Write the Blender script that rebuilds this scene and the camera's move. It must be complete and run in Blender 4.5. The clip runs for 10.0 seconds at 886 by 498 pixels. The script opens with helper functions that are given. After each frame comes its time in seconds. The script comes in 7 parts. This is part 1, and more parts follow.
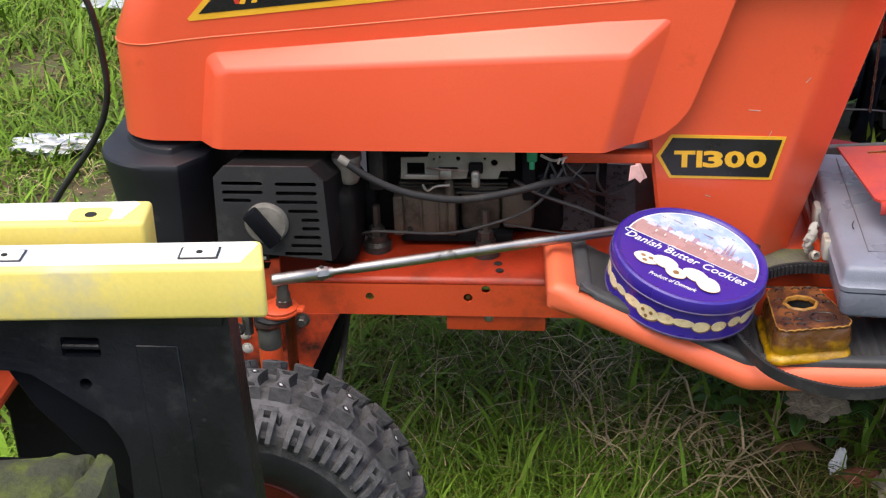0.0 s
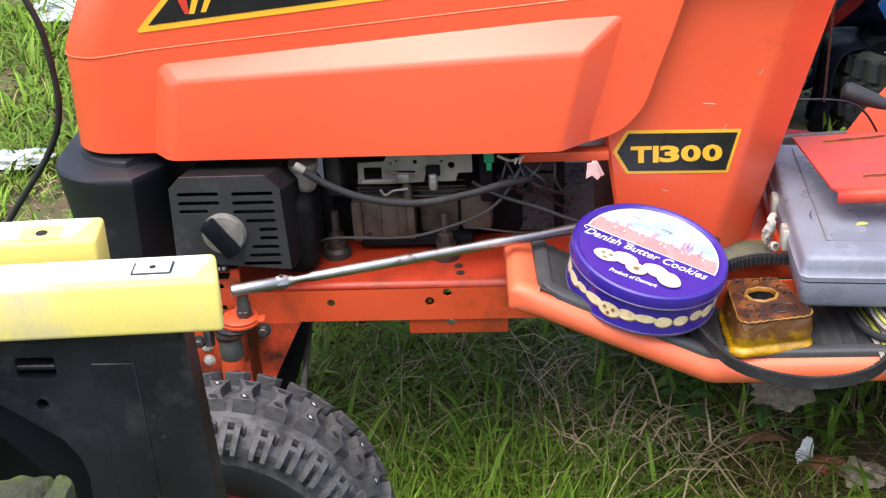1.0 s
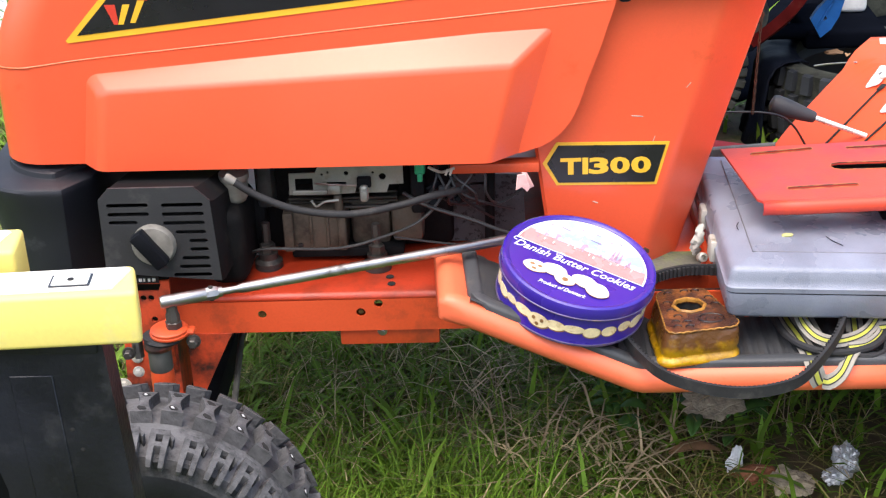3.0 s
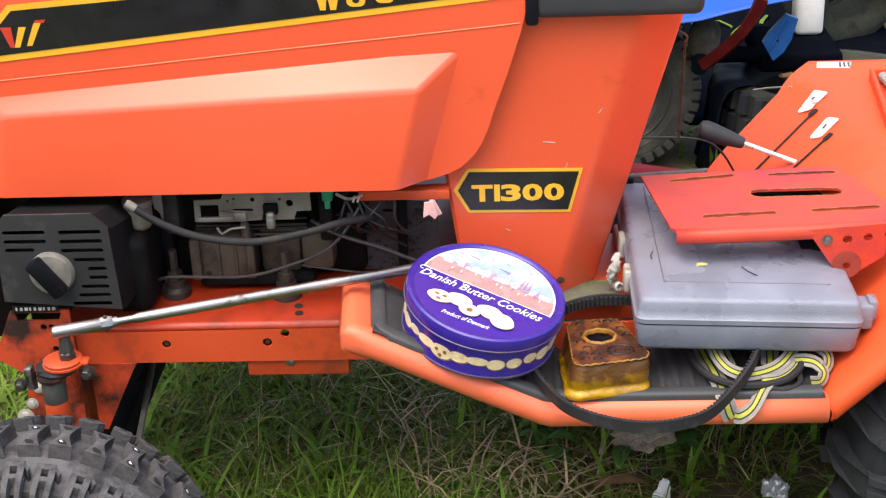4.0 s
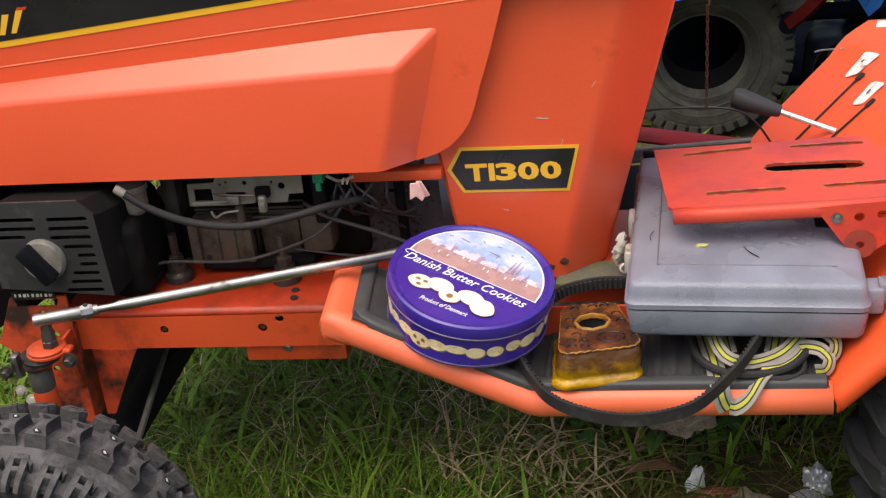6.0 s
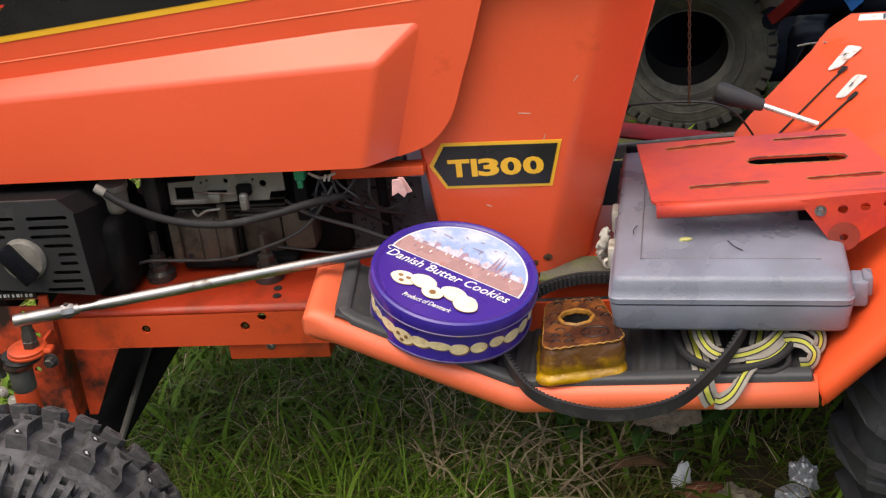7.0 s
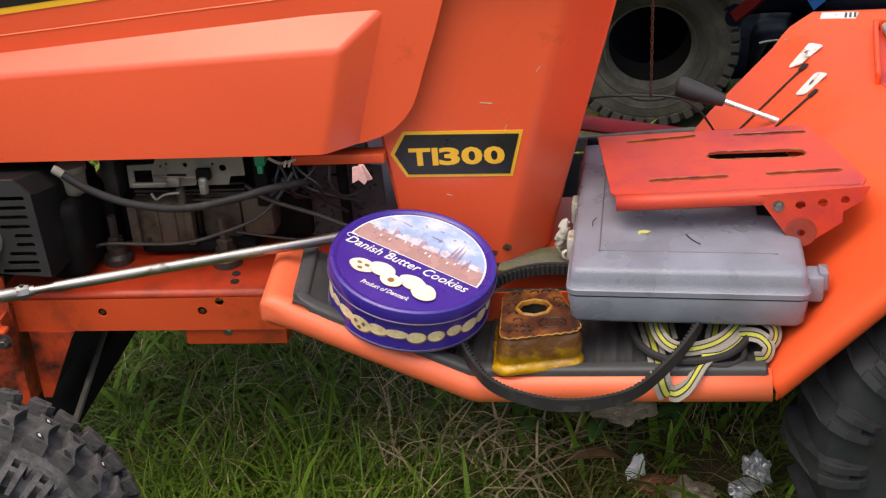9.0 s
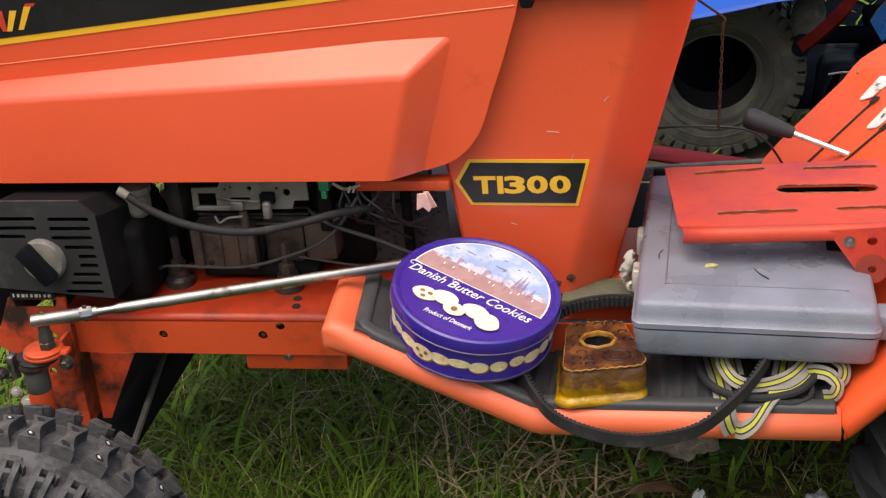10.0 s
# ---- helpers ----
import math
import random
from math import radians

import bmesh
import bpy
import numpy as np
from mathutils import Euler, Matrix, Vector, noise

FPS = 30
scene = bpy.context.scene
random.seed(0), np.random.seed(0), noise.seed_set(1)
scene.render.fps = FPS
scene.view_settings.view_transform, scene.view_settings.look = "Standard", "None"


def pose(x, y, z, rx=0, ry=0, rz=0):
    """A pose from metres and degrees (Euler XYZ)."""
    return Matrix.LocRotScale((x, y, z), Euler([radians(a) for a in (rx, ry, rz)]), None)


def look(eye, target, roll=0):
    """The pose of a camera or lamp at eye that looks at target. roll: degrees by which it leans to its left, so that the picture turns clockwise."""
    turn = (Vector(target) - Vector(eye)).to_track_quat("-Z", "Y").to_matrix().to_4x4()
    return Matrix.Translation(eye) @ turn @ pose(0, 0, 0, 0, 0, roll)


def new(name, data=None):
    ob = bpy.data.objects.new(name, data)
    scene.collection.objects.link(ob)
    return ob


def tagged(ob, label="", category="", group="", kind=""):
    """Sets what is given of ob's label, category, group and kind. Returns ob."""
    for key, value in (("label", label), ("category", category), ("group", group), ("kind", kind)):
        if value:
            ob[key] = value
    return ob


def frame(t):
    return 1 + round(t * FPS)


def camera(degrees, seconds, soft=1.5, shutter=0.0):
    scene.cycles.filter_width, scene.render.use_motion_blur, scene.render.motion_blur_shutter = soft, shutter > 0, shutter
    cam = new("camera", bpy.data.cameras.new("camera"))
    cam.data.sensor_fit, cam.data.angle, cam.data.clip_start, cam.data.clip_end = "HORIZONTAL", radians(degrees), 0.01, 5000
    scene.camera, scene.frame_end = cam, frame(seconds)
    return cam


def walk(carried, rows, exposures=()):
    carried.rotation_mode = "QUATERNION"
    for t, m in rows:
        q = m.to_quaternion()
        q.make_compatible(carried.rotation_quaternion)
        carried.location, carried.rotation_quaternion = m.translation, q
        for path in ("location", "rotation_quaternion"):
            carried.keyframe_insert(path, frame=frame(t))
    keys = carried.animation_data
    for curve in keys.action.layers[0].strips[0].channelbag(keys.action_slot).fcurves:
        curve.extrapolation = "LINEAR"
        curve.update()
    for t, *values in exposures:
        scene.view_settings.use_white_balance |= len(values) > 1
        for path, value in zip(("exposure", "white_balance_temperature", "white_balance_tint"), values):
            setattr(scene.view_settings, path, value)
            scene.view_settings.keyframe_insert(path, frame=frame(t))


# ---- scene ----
cam = camera(33.1, 10.0, soft=1.25)
PATH = [
    (0, (-0.061, -1.59, 1.164), (-0.27, 0.194, 0.284), -2.1),
    (0.5, (-0.057, -1.591, 1.164), (-0.245, 0.202, 0.3), -3.0),
    (1, (-0.055, -1.583, 1.164), (-0.218, 0.205, 0.283), -3.5),
    (1.5, (-0.056, -1.582, 1.165), (-0.189, 0.212, 0.291), -2.1),
    (2, (-0.057, -1.582, 1.166), (-0.195, 0.213, 0.295), -1.8),
    (3.3, (-0.031, -1.587, 1.167), (-0.1, 0.21, 0.292), -2.2),
    (3.5, (-0.029, -1.585, 1.161), (-0.063, 0.212, 0.284), -1.1),
    (3.8, (-0.013, -1.571, 1.149), (0.005, 0.231, 0.279), -1.6),
    (3.9, (0.028, -1.556, 1.152), (0.008, 0.252, 0.281), -2.1),
    (4, (0.069, -1.541, 1.154), (-0.026, 0.268, 0.305), -2.4),
    (4.5, (0.227, -1.475, 1.136), (-0.095, 0.303, 0.279), -4.0),
    (5, (0.284, -1.46, 1.141), (-0.042, 0.313, 0.275), -7.0),
    (5.5, (0.301, -1.454, 1.138), (-0.024, 0.306, 0.246), -6.3),
    (5.7, (0.294, -1.457, 1.139), (-0.059, 0.301, 0.253), -6.7),
    (6.8, (0.286, -1.454, 1.13), (-0.08, 0.305, 0.253), -6.8),
    (7, (0.292, -1.452, 1.129), (-0.052, 0.31, 0.248), -7.0),
    (7.5, (0.3, -1.448, 1.129), (-0.017, 0.316, 0.242), -7.3),
    (8, (0.31, -1.445, 1.121), (-0.003, 0.315, 0.225), -7.1),
    (8.5, (0.294, -1.444, 1.138), (-0.055, 0.33, 0.283), -5.6),
    (9, (0.294, -1.453, 1.125), (0.001, 0.311, 0.23), -5.2),
    (9.5, (0.278, -1.445, 1.13), (-0.077, 0.312, 0.243), -5.6),
    (10, (0.28, -1.44, 1.126), (-0.082, 0.328, 0.263), -5.0),
]
EXPOSURES = [(0, 0.87, 6800, 10), (1, 1.33, 6500, 10), (2, 1.49, 6530, 10), (3.5, 1.38, 6660, 10), (4.0, 1.20, 6900, 10), (4.5, 1.04, 7150, 10), (5.0, 0.84, 7250, 10), (5.5, 0.75, 7300, 10), (7.0, 0.71, 7350, 10), (10.0, 0.68, 7410, 10)]
walk(cam, [(t, look(eye, target, roll)) for t, eye, target, roll in PATH], EXPOSURES)

# ---------------------------------------------------------------- world, light
world = bpy.data.worlds.new("sky")
scene.world = world
world.use_nodes = True
wn = world.node_tree.nodes
sky = wn.new("ShaderNodeTexSky")
sky.sky_type = "NISHITA"
sky.sun_disc = False
sky.sun_elevation, sky.sun_rotation = radians(70), radians(205)
sky.air_density, sky.dust_density = 1.0, 4.0
wn["Background"].inputs["Strength"].default_value = 0.15
world.node_tree.links.new(sky.outputs["Color"], wn["Background"].inputs["Color"])
sun_data = bpy.data.lights.new("sun", "SUN")
sun_data.energy, sun_data.angle, sun_data.color = 1.0, radians(70), (1.0, 0.97, 0.92)
sun = new("sun", sun_data)
sun.matrix_basis = look((-0.6, -1.1, 4.0), (0, 0.2, 0.3))


# ---------------------------------------------------------------- materials
def mat(name, base, rough=0.5, metal=0.0, var=0.12, scale=6.0, fine=140.0, bump=0.15, coat=0.0,
        stain=None, stain_at=(0.58, 0.72), stain_scale=9.0, spec=0.5, rvar=0.1, island=0.0):
    """A painted or moulded surface: base colour with broad and fine variation, stains, bump."""
    m = bpy.data.materials.new(name)
    m.use_nodes = True
    nt = m.node_tree
    n, l = nt.nodes, nt.links
    bs = n["Principled BSDF"]
    bs.inputs["Metallic"].default_value = metal
    bs.inputs["Specular IOR Level"].default_value = spec
    bs.inputs["Coat Weight"].default_value = coat
    bs.inputs["Coat Roughness"].default_value = 0.22
    tc = n.new("ShaderNodeTexCoord")

    def noise_node(sc, detail=4.0):
        t = n.new("ShaderNodeTexNoise")
        t.inputs["Scale"].default_value = sc
        t.inputs["Detail"].default_value = detail
        l.new(tc.outputs["Object"], t.inputs["Vector"])
        return t

    broad, grain = noise_node(scale), noise_node(fine, 3.0)
    add = n.new("ShaderNodeMath")
    add.operation = "MULTIPLY_ADD"
    l.new(grain.outputs["Fac"], add.inputs[0])
    add.inputs[1].default_value = 0.35
    l.new(broad.outputs["Fac"], add.inputs[2])
    rng = n.new("ShaderNodeMapRange")
    rng.inputs["From Min"].default_value, rng.inputs["From Max"].default_value = 0.45, 0.9
    l.new(add.outputs[0], rng.inputs["Value"])
    mix = n.new("ShaderNodeMix")
    mix.data_type = "RGBA"
    mix.inputs[6].default_value = (*[c * (1 - var) for c in base], 1)
    mix.inputs[7].default_value = (*[min(1, c * (1 + var)) for c in base], 1)
    l.new(rng.outputs["Result"], mix.inputs[0])
    colour = mix.outputs[2]
    if stain:
        sn = noise_node(stain_scale, 6.0)
        sn.inputs["Roughness"].default_value = 0.65
        sr = n.new("ShaderNodeMapRange")
        sr.inputs["From Min"].default_value, sr.inputs["From Max"].default_value = stain_at
        l.new(sn.outputs["Fac"], sr.inputs["Value"])
        sm = n.new("ShaderNodeMix")
        sm.data_type = "RGBA"
        l.new(sr.outputs["Result"], sm.inputs[0])
        l.new(colour, sm.inputs[6])
        sm.inputs[7].default_value = (*stain, 1)
        colour = sm.outputs[2]
    if island:
        geo = n.new("ShaderNodeNewGeometry")
        hs = n.new("ShaderNodeHueSaturation")
        ir = n.new("ShaderNodeMapRange")
        ir.inputs["To Min"].default_value, ir.inputs["To Max"].default_value = 1 - island, 1 + island
        l.new(geo.outputs["Random Per Island"], ir.inputs["Value"])
        l.new(ir.outputs["Result"], hs.inputs["Value"])
        l.new(colour, hs.inputs["Color"])
        colour = hs.outputs["Color"]
    l.new(colour, bs.inputs["Base Color"])
    rr = n.new("ShaderNodeMapRange")
    rr.inputs["From Min"].default_value, rr.inputs["From Max"].default_value = 0.3, 0.7
    rr.inputs["To Min"].default_value, rr.inputs["To Max"].default_value = max(0.02, rough - rvar), min(1, rough + rvar)
    l.new(broad.outputs["Fac"], rr.inputs["Value"])
    l.new(rr.outputs["Result"], bs.inputs["Roughness"])
    if bump:
        bp = n.new("ShaderNodeBump")
        bp.inputs["Strength"].default_value = bump
        bp.inputs["Distance"].default_value = 0.002
        l.new(grain.outputs["Fac"], bp.inputs["Height"])
        l.new(bp.outputs["Normal"], bs.inputs["Normal"])
    return m


ORANGE = mat("orange_paint", (0.82, 0.104, 0.040), 0.38, var=0.06, scale=3, fine=400, bump=0.02, coat=0.5, spec=0.5,
             stain=(0.55, 0.07, 0.02), stain_at=(0.66, 0.8), stain_scale=14)
ORANGE_WORN = mat("orange_paint_worn", (0.62, 0.075, 0.02), 0.5, var=0.14, scale=7, fine=300, bump=0.06,
                  stain=(0.12, 0.03, 0.015), stain_at=(0.56, 0.78), stain_scale=11)
RED_FADED = mat("faded_red_paint", (0.62, 0.060, 0.026), 0.5, var=0.14, scale=7, fine=300, bump=0.06,
                stain=(0.40, 0.035, 0.045), stain_at=(0.46, 0.68), stain_scale=9)
# The far board's orange, darkened to deep red for its shade.
SHADED_RED = mat("shade_darkened_red", (0.22, 0.014, 0.020), 0.65, spec=0.2, var=0.2, stain=(0.06, 0.02, 0.015))
BLACK = mat("black_plastic", (0.008, 0.009, 0.012), 0.5, spec=0.1, var=0.25, scale=12, fine=500, bump=0.08,
            stain=(0.035, 0.035, 0.04), stain_at=(0.62, 0.8), stain_scale=30)
CHARCOAL = mat("charcoal_plastic", (0.033, 0.035, 0.039), 0.62, var=0.25, scale=9, fine=500, bump=0.08,
               stain=(0.09, 0.085, 0.08), stain_at=(0.6, 0.8), stain_scale=20)
GUARD = mat("dusty_grey_plastic", (0.026, 0.027, 0.030), 0.65, var=0.2, scale=12, fine=400, bump=0.08,
            stain=(0.09, 0.085, 0.08), stain_at=(0.55, 0.8), stain_scale=16)
RUBBER = mat("black_rubber", (0.022, 0.022, 0.024), 0.7, spec=0.3, var=0.25, scale=20, fine=400, bump=0.15,
             stain=(0.07, 0.065, 0.06), stain_at=(0.55, 0.8), stain_scale=30)
MAT_RUBBER = mat("mat_rubber", (0.042, 0.044, 0.048), 0.7, spec=0.3, var=0.25, scale=14, fine=300, bump=0.15,
                 stain=(0.07, 0.065, 0.055), stain_at=(0.58, 0.75), stain_scale=18)
MAT_BORDER = mat("mat_border_rubber", (0.052, 0.055, 0.060), 0.55, spec=0.4, var=0.2, scale=14, fine=300, bump=0.08,
                 stain=(0.10, 0.095, 0.085), stain_at=(0.58, 0.78), stain_scale=18)
TYRE_DUSTY = mat("dusty_tyre_rubber", (0.108, 0.107, 0.112), 0.8, var=0.35, scale=30, fine=260, bump=0.6,
                 stain=(0.035, 0.035, 0.037), stain_at=(0.44, 0.62), stain_scale=30)
TYRE_GROOVE = mat("grimy_tyre_groove", (0.096, 0.095, 0.100), 0.85, var=0.35, scale=22, fine=260, bump=0.4,
                  stain=(0.03, 0.03, 0.032), stain_at=(0.46, 0.62), stain_scale=24)
# White colour that stands for sky glints in the tread slits.
GLINT_WHITE = mat("painted_glint", (0.62, 0.62, 0.64), 0.3, metal=0.0, var=0.2, scale=60, bump=0.0)
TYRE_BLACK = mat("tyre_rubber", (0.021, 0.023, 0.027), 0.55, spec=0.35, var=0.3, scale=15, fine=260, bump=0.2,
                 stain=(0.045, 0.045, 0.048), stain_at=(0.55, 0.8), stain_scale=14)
TYRE_OLD = mat("old_tyre_rubber", (0.058, 0.059, 0.052), 0.85, var=0.25, scale=9, fine=200, bump=0.3,
               stain=(0.14, 0.14, 0.115), stain_at=(0.5, 0.75), stain_scale=10)
STEEL = mat("worn_steel", (0.37, 0.365, 0.36), 0.38, metal=1.0, var=0.15, scale=25, fine=600, bump=0.05,
            stain=(0.14, 0.12, 0.11), stain_at=(0.54, 0.72), stain_scale=60)
DARK_STEEL = mat("oily_steel", (0.085, 0.08, 0.075), 0.5, metal=0.7, var=0.3, scale=25, fine=400, bump=0.2,
                 stain=(0.02, 0.017, 0.015), stain_scale=30)
ALLOY = mat("dirty_cast_alloy", (0.090, 0.074, 0.056), 0.7, metal=0.3, var=0.25, scale=18, fine=300, bump=0.25,
            stain=(0.035, 0.027, 0.02), stain_at=(0.45, 0.62), stain_scale=26)
PLATE = mat("zinc_plate", (0.30, 0.30, 0.27), 0.45, metal=0.6, var=0.15, scale=30, fine=400, bump=0.1,
            stain=(0.2, 0.17, 0.14), stain_at=(0.55, 0.75), stain_scale=35)
GREY_CASE = mat("silver_grey_plastic", (0.215, 0.232, 0.292), 0.30, var=0.2, scale=16, fine=800, bump=0.32,
                stain=(0.19, 0.20, 0.235), stain_at=(0.55, 0.8), stain_scale=10)
YELLOW = mat("yellow_plastic", (0.86, 0.71, 0.19), 0.5, var=0.08, scale=7, fine=300, bump=0.06,
             stain=(0.60, 0.55, 0.36), stain_at=(0.57, 0.72), stain_scale=7)
WORN_TOP = mat("worn_jaw_top", (0.84, 0.83, 0.74), 0.5, var=0.06, scale=9, fine=250, bump=0.1,
               stain=(0.70, 0.69, 0.62), stain_at=(0.5, 0.7), stain_scale=9)
SCUFFED = mat("scraped_grey_plastic", (0.60, 0.61, 0.68), 0.5, var=0.08, scale=14, fine=250, bump=0.1,
              stain=(0.48, 0.49, 0.55), stain_at=(0.5, 0.7), stain_scale=16)
TIN_BLUE = mat("blue_printed_tin", (0.035, 0.016, 0.27), 0.28, var=0.06, scale=12, fine=300, bump=0.015, coat=0.4,
               stain=(0.05, 0.03, 0.22), stain_at=(0.62, 0.75), stain_scale=25)
TIN_SKY = mat("printed_sky", (0.34, 0.47, 0.76), 0.3, var=0.12, scale=22, fine=200, bump=0.0, coat=0.3,
              stain=(0.64, 0.70, 0.86), stain_at=(0.48, 0.62), stain_scale=25)
TIN_QUAY = mat("printed_quay", (0.44, 0.27, 0.27), 0.3, var=0.15, scale=30, fine=300, bump=0.0, coat=0.3,
               stain=(0.42, 0.14, 0.10), stain_scale=40)
TIN_HOUSE = mat("printed_houses", (0.60, 0.62, 0.73), 0.3, var=0.1, scale=60, fine=400, bump=0.0, coat=0.3,
                stain=(0.52, 0.38, 0.42), stain_at=(0.5, 0.6), stain_scale=120)
TIN_SHIP = mat("printed_ship", (0.36, 0.25, 0.34), 0.3, var=0.2, scale=60, fine=400, bump=0.0, coat=0.3)
TIN_WHITE = mat("printed_white", (0.86, 0.85, 0.86), 0.3, var=0.03, scale=40, fine=300, bump=0.0, coat=0.3)
TIN_SEAM = mat("bare_tin_edge", (0.11, 0.085, 0.19), 0.45, metal=0.4, var=0.15, scale=60, fine=300, bump=0.05,
               stain=(0.2, 0.14, 0.1), stain_scale=60)
COOKIE = mat("printed_cookie", (0.84, 0.68, 0.42), 0.35, var=0.2, scale=60, fine=400, bump=0.0, coat=0.3,
             stain=(0.50, 0.30, 0.10), stain_at=(0.55, 0.72), stain_scale=90)
COOKIE_PALE = mat("printed_pale_cookie", (0.86, 0.79, 0.66), 0.35, var=0.08, scale=70, fine=400, bump=0.0, coat=0.3,
                  stain=(0.72, 0.55, 0.32), stain_at=(0.58, 0.75), stain_scale=110)
COOKIE_EDGE = mat("printed_cookie_shadow", (0.25, 0.13, 0.05), 0.4, var=0.2, scale=60, bump=0.0)
FOAM = mat("oily_yellow_foam", (0.47, 0.26, 0.004), 0.32, var=0.3, scale=60, fine=220, bump=0.40, spec=0.5, coat=0.15,
           stain=(0.20, 0.08, 0.010), stain_at=(0.50, 0.70), stain_scale=24)


def soaked(m, colour, low, high):
    """Oil that has crept down from the top of a thing: its colour above an uneven line, in the thing's own height."""
    n, l = m.node_tree.nodes, m.node_tree.links
    bs = n["Principled BSDF"]
    before = bs.inputs["Base Color"].links[0].from_socket
    tc, sep, ns, add, rng, mix = [n.new("ShaderNode" + k) for k in ("TexCoord", "SeparateXYZ", "TexNoise", "Math", "MapRange", "Mix")]
    l.new(tc.outputs["Object"], sep.inputs[0])
    l.new(tc.outputs["Object"], ns.inputs["Vector"])
    ns.inputs["Scale"].default_value, ns.inputs["Detail"].default_value = 55, 5
    add.operation = "MULTIPLY_ADD"
    l.new(ns.outputs["Fac"], add.inputs[0])
    add.inputs[1].default_value = 0.055
    l.new(sep.outputs["Z"], add.inputs[2])
    rng.inputs["From Min"].default_value, rng.inputs["From Max"].default_value = low + 0.0275, high + 0.0275
    l.new(add.outputs[0], rng.inputs["Value"])
    mix.data_type = "RGBA"
    l.new(rng.outputs["Result"], mix.inputs[0])
    l.new(before, mix.inputs[6])
    mix.inputs[7].default_value = (*colour, 1)
    l.new(mix.outputs[2], bs.inputs["Base Color"])


soaked(FOAM, (0.10, 0.040, 0.010), 0.009, 0.027)
FOAM_TOP = mat("grimy_filter_top", (0.050, 0.019, 0.009), 0.33, coat=0.15, var=0.35, scale=30, fine=350, bump=0.5, spec=0.5,
               stain=(0.26, 0.085, 0.014), stain_at=(0.46, 0.68), stain_scale=34)
FOAM_RING = mat("ochre_seal", (0.36, 0.17, 0.03), 0.4, var=0.25, scale=60, fine=350, bump=0.3,
                stain=(0.12, 0.05, 0.015), stain_at=(0.5, 0.68), stain_scale=90)
FOAM_CREST = mat("moulded_letter_black", (0.016, 0.010, 0.008), 0.3, var=0.3, scale=60, bump=0.1)
DECAL_BLACK = mat("decal_black", (0.012, 0.012, 0.015), 0.3, var=0.15, scale=30, fine=300, bump=0.0, coat=0.3)
DECAL_GOLD = mat("decal_gold", (0.84, 0.46, 0.035), 0.35, var=0.05, scale=30, fine=300, bump=0.0, coat=0.3)
DECAL_RED = mat("decal_red", (0.62, 0.05, 0.03), 0.35, var=0.05, bump=0.0, coat=0.3)
DECAL_WHITE = mat("decal_white", (0.72, 0.70, 0.66), 0.45, var=0.1, scale=60, bump=0.0,
                  stain=(0.35, 0.16, 0.10), stain_at=(0.55, 0.7), stain_scale=70)
GREEN_PLUG = mat("green_plastic", (0.02, 0.30, 0.14), 0.4, var=0.1, bump=0.0)
PINK = mat("pink_tag", (0.72, 0.42, 0.40), 0.6, var=0.15, scale=60, bump=0.1, stain=(0.8, 0.75, 0.72), stain_scale=50)
CABLE = mat("black_cable", (0.015, 0.015, 0.016), 0.45, var=0.2, scale=40, bump=0.05)
DARK_CABLE = mat("dark_grey_cable", (0.035, 0.035, 0.035), 0.5, var=0.3, scale=40, bump=0.05)
WEB_GREY = mat("grey_webbing", (0.29, 0.27, 0.235), 0.8, var=0.15, scale=40, fine=900, bump=0.4)
WEB_YELLOW = mat("yellow_webbing", (0.46, 0.46, 0.07), 0.75, var=0.12, scale=40, fine=900, bump=0.4)
WEB_BLACK = mat("black_webbing", (0.03, 0.03, 0.03), 0.8, var=0.15, scale=40, fine=900, bump=0.4)
WEATHERED_STEEL = mat("weathered_grey_steel", (0.11, 0.11, 0.105), 0.7, var=0.35, scale=50, fine=300, bump=0.4, stain=(0.42, 0.42, 0.40), stain_at=(0.6, 0.75), stain_scale=60)
GREY_CAST = mat("dirty_casting", (0.060, 0.058, 0.050), 0.9, spec=0.2, var=0.45, scale=30, fine=160, bump=0.6, stain=(0.13, 0.12, 0.10), stain_at=(0.55, 0.7), stain_scale=36)
RUST = mat("rusty_iron", (0.08, 0.04, 0.022), 0.85, var=0.35, scale=60, fine=400, bump=0.4)
TARP = mat("blue_tarpaulin", (0.010, 0.085, 0.46), 0.5, spec=0.3, var=0.15, scale=10, fine=200, bump=0.1)
# Near-black without gloss, for fillers that keep the background dark.
BLACK_FILL = mat("black_fill", (0.004, 0.005, 0.008), 0.6, spec=0.0, var=0.3, scale=10, fine=200, bump=0.1)
SILVER_FOIL = mat("silver_foil", (0.74, 0.74, 0.75), 0.42, metal=0.55, var=0.2, scale=30, fine=200, bump=0.4)
FOIL_MATT = mat("white_litter", (0.78, 0.77, 0.76), 0.5, var=0.1, scale=30, fine=200, bump=0.2)
SOIL = mat("bare_soil", (0.105, 0.074, 0.038), 0.95, var=0.45, scale=14, fine=90, bump=1.0,
           stain=(0.070, 0.085, 0.022), stain_at=(0.46, 0.62), stain_scale=22)
STONE = mat("pale_broken_board", (0.44, 0.36, 0.25), 0.9, var=0.25, scale=30, fine=200, bump=0.8,
            stain=(0.18, 0.15, 0.12), stain_at=(0.5, 0.7), stain_scale=40)
BRICK = mat("brick_rubble", (0.32, 0.12, 0.06), 0.9, var=0.3, scale=40, fine=200, bump=0.8)
MOSS = mat("mossy_wood", (0.040, 0.044, 0.027), 0.95, var=0.4, scale=36, fine=240, bump=1.0,
           stain=(0.072, 0.092, 0.018), stain_at=(0.47, 0.62), stain_scale=34)
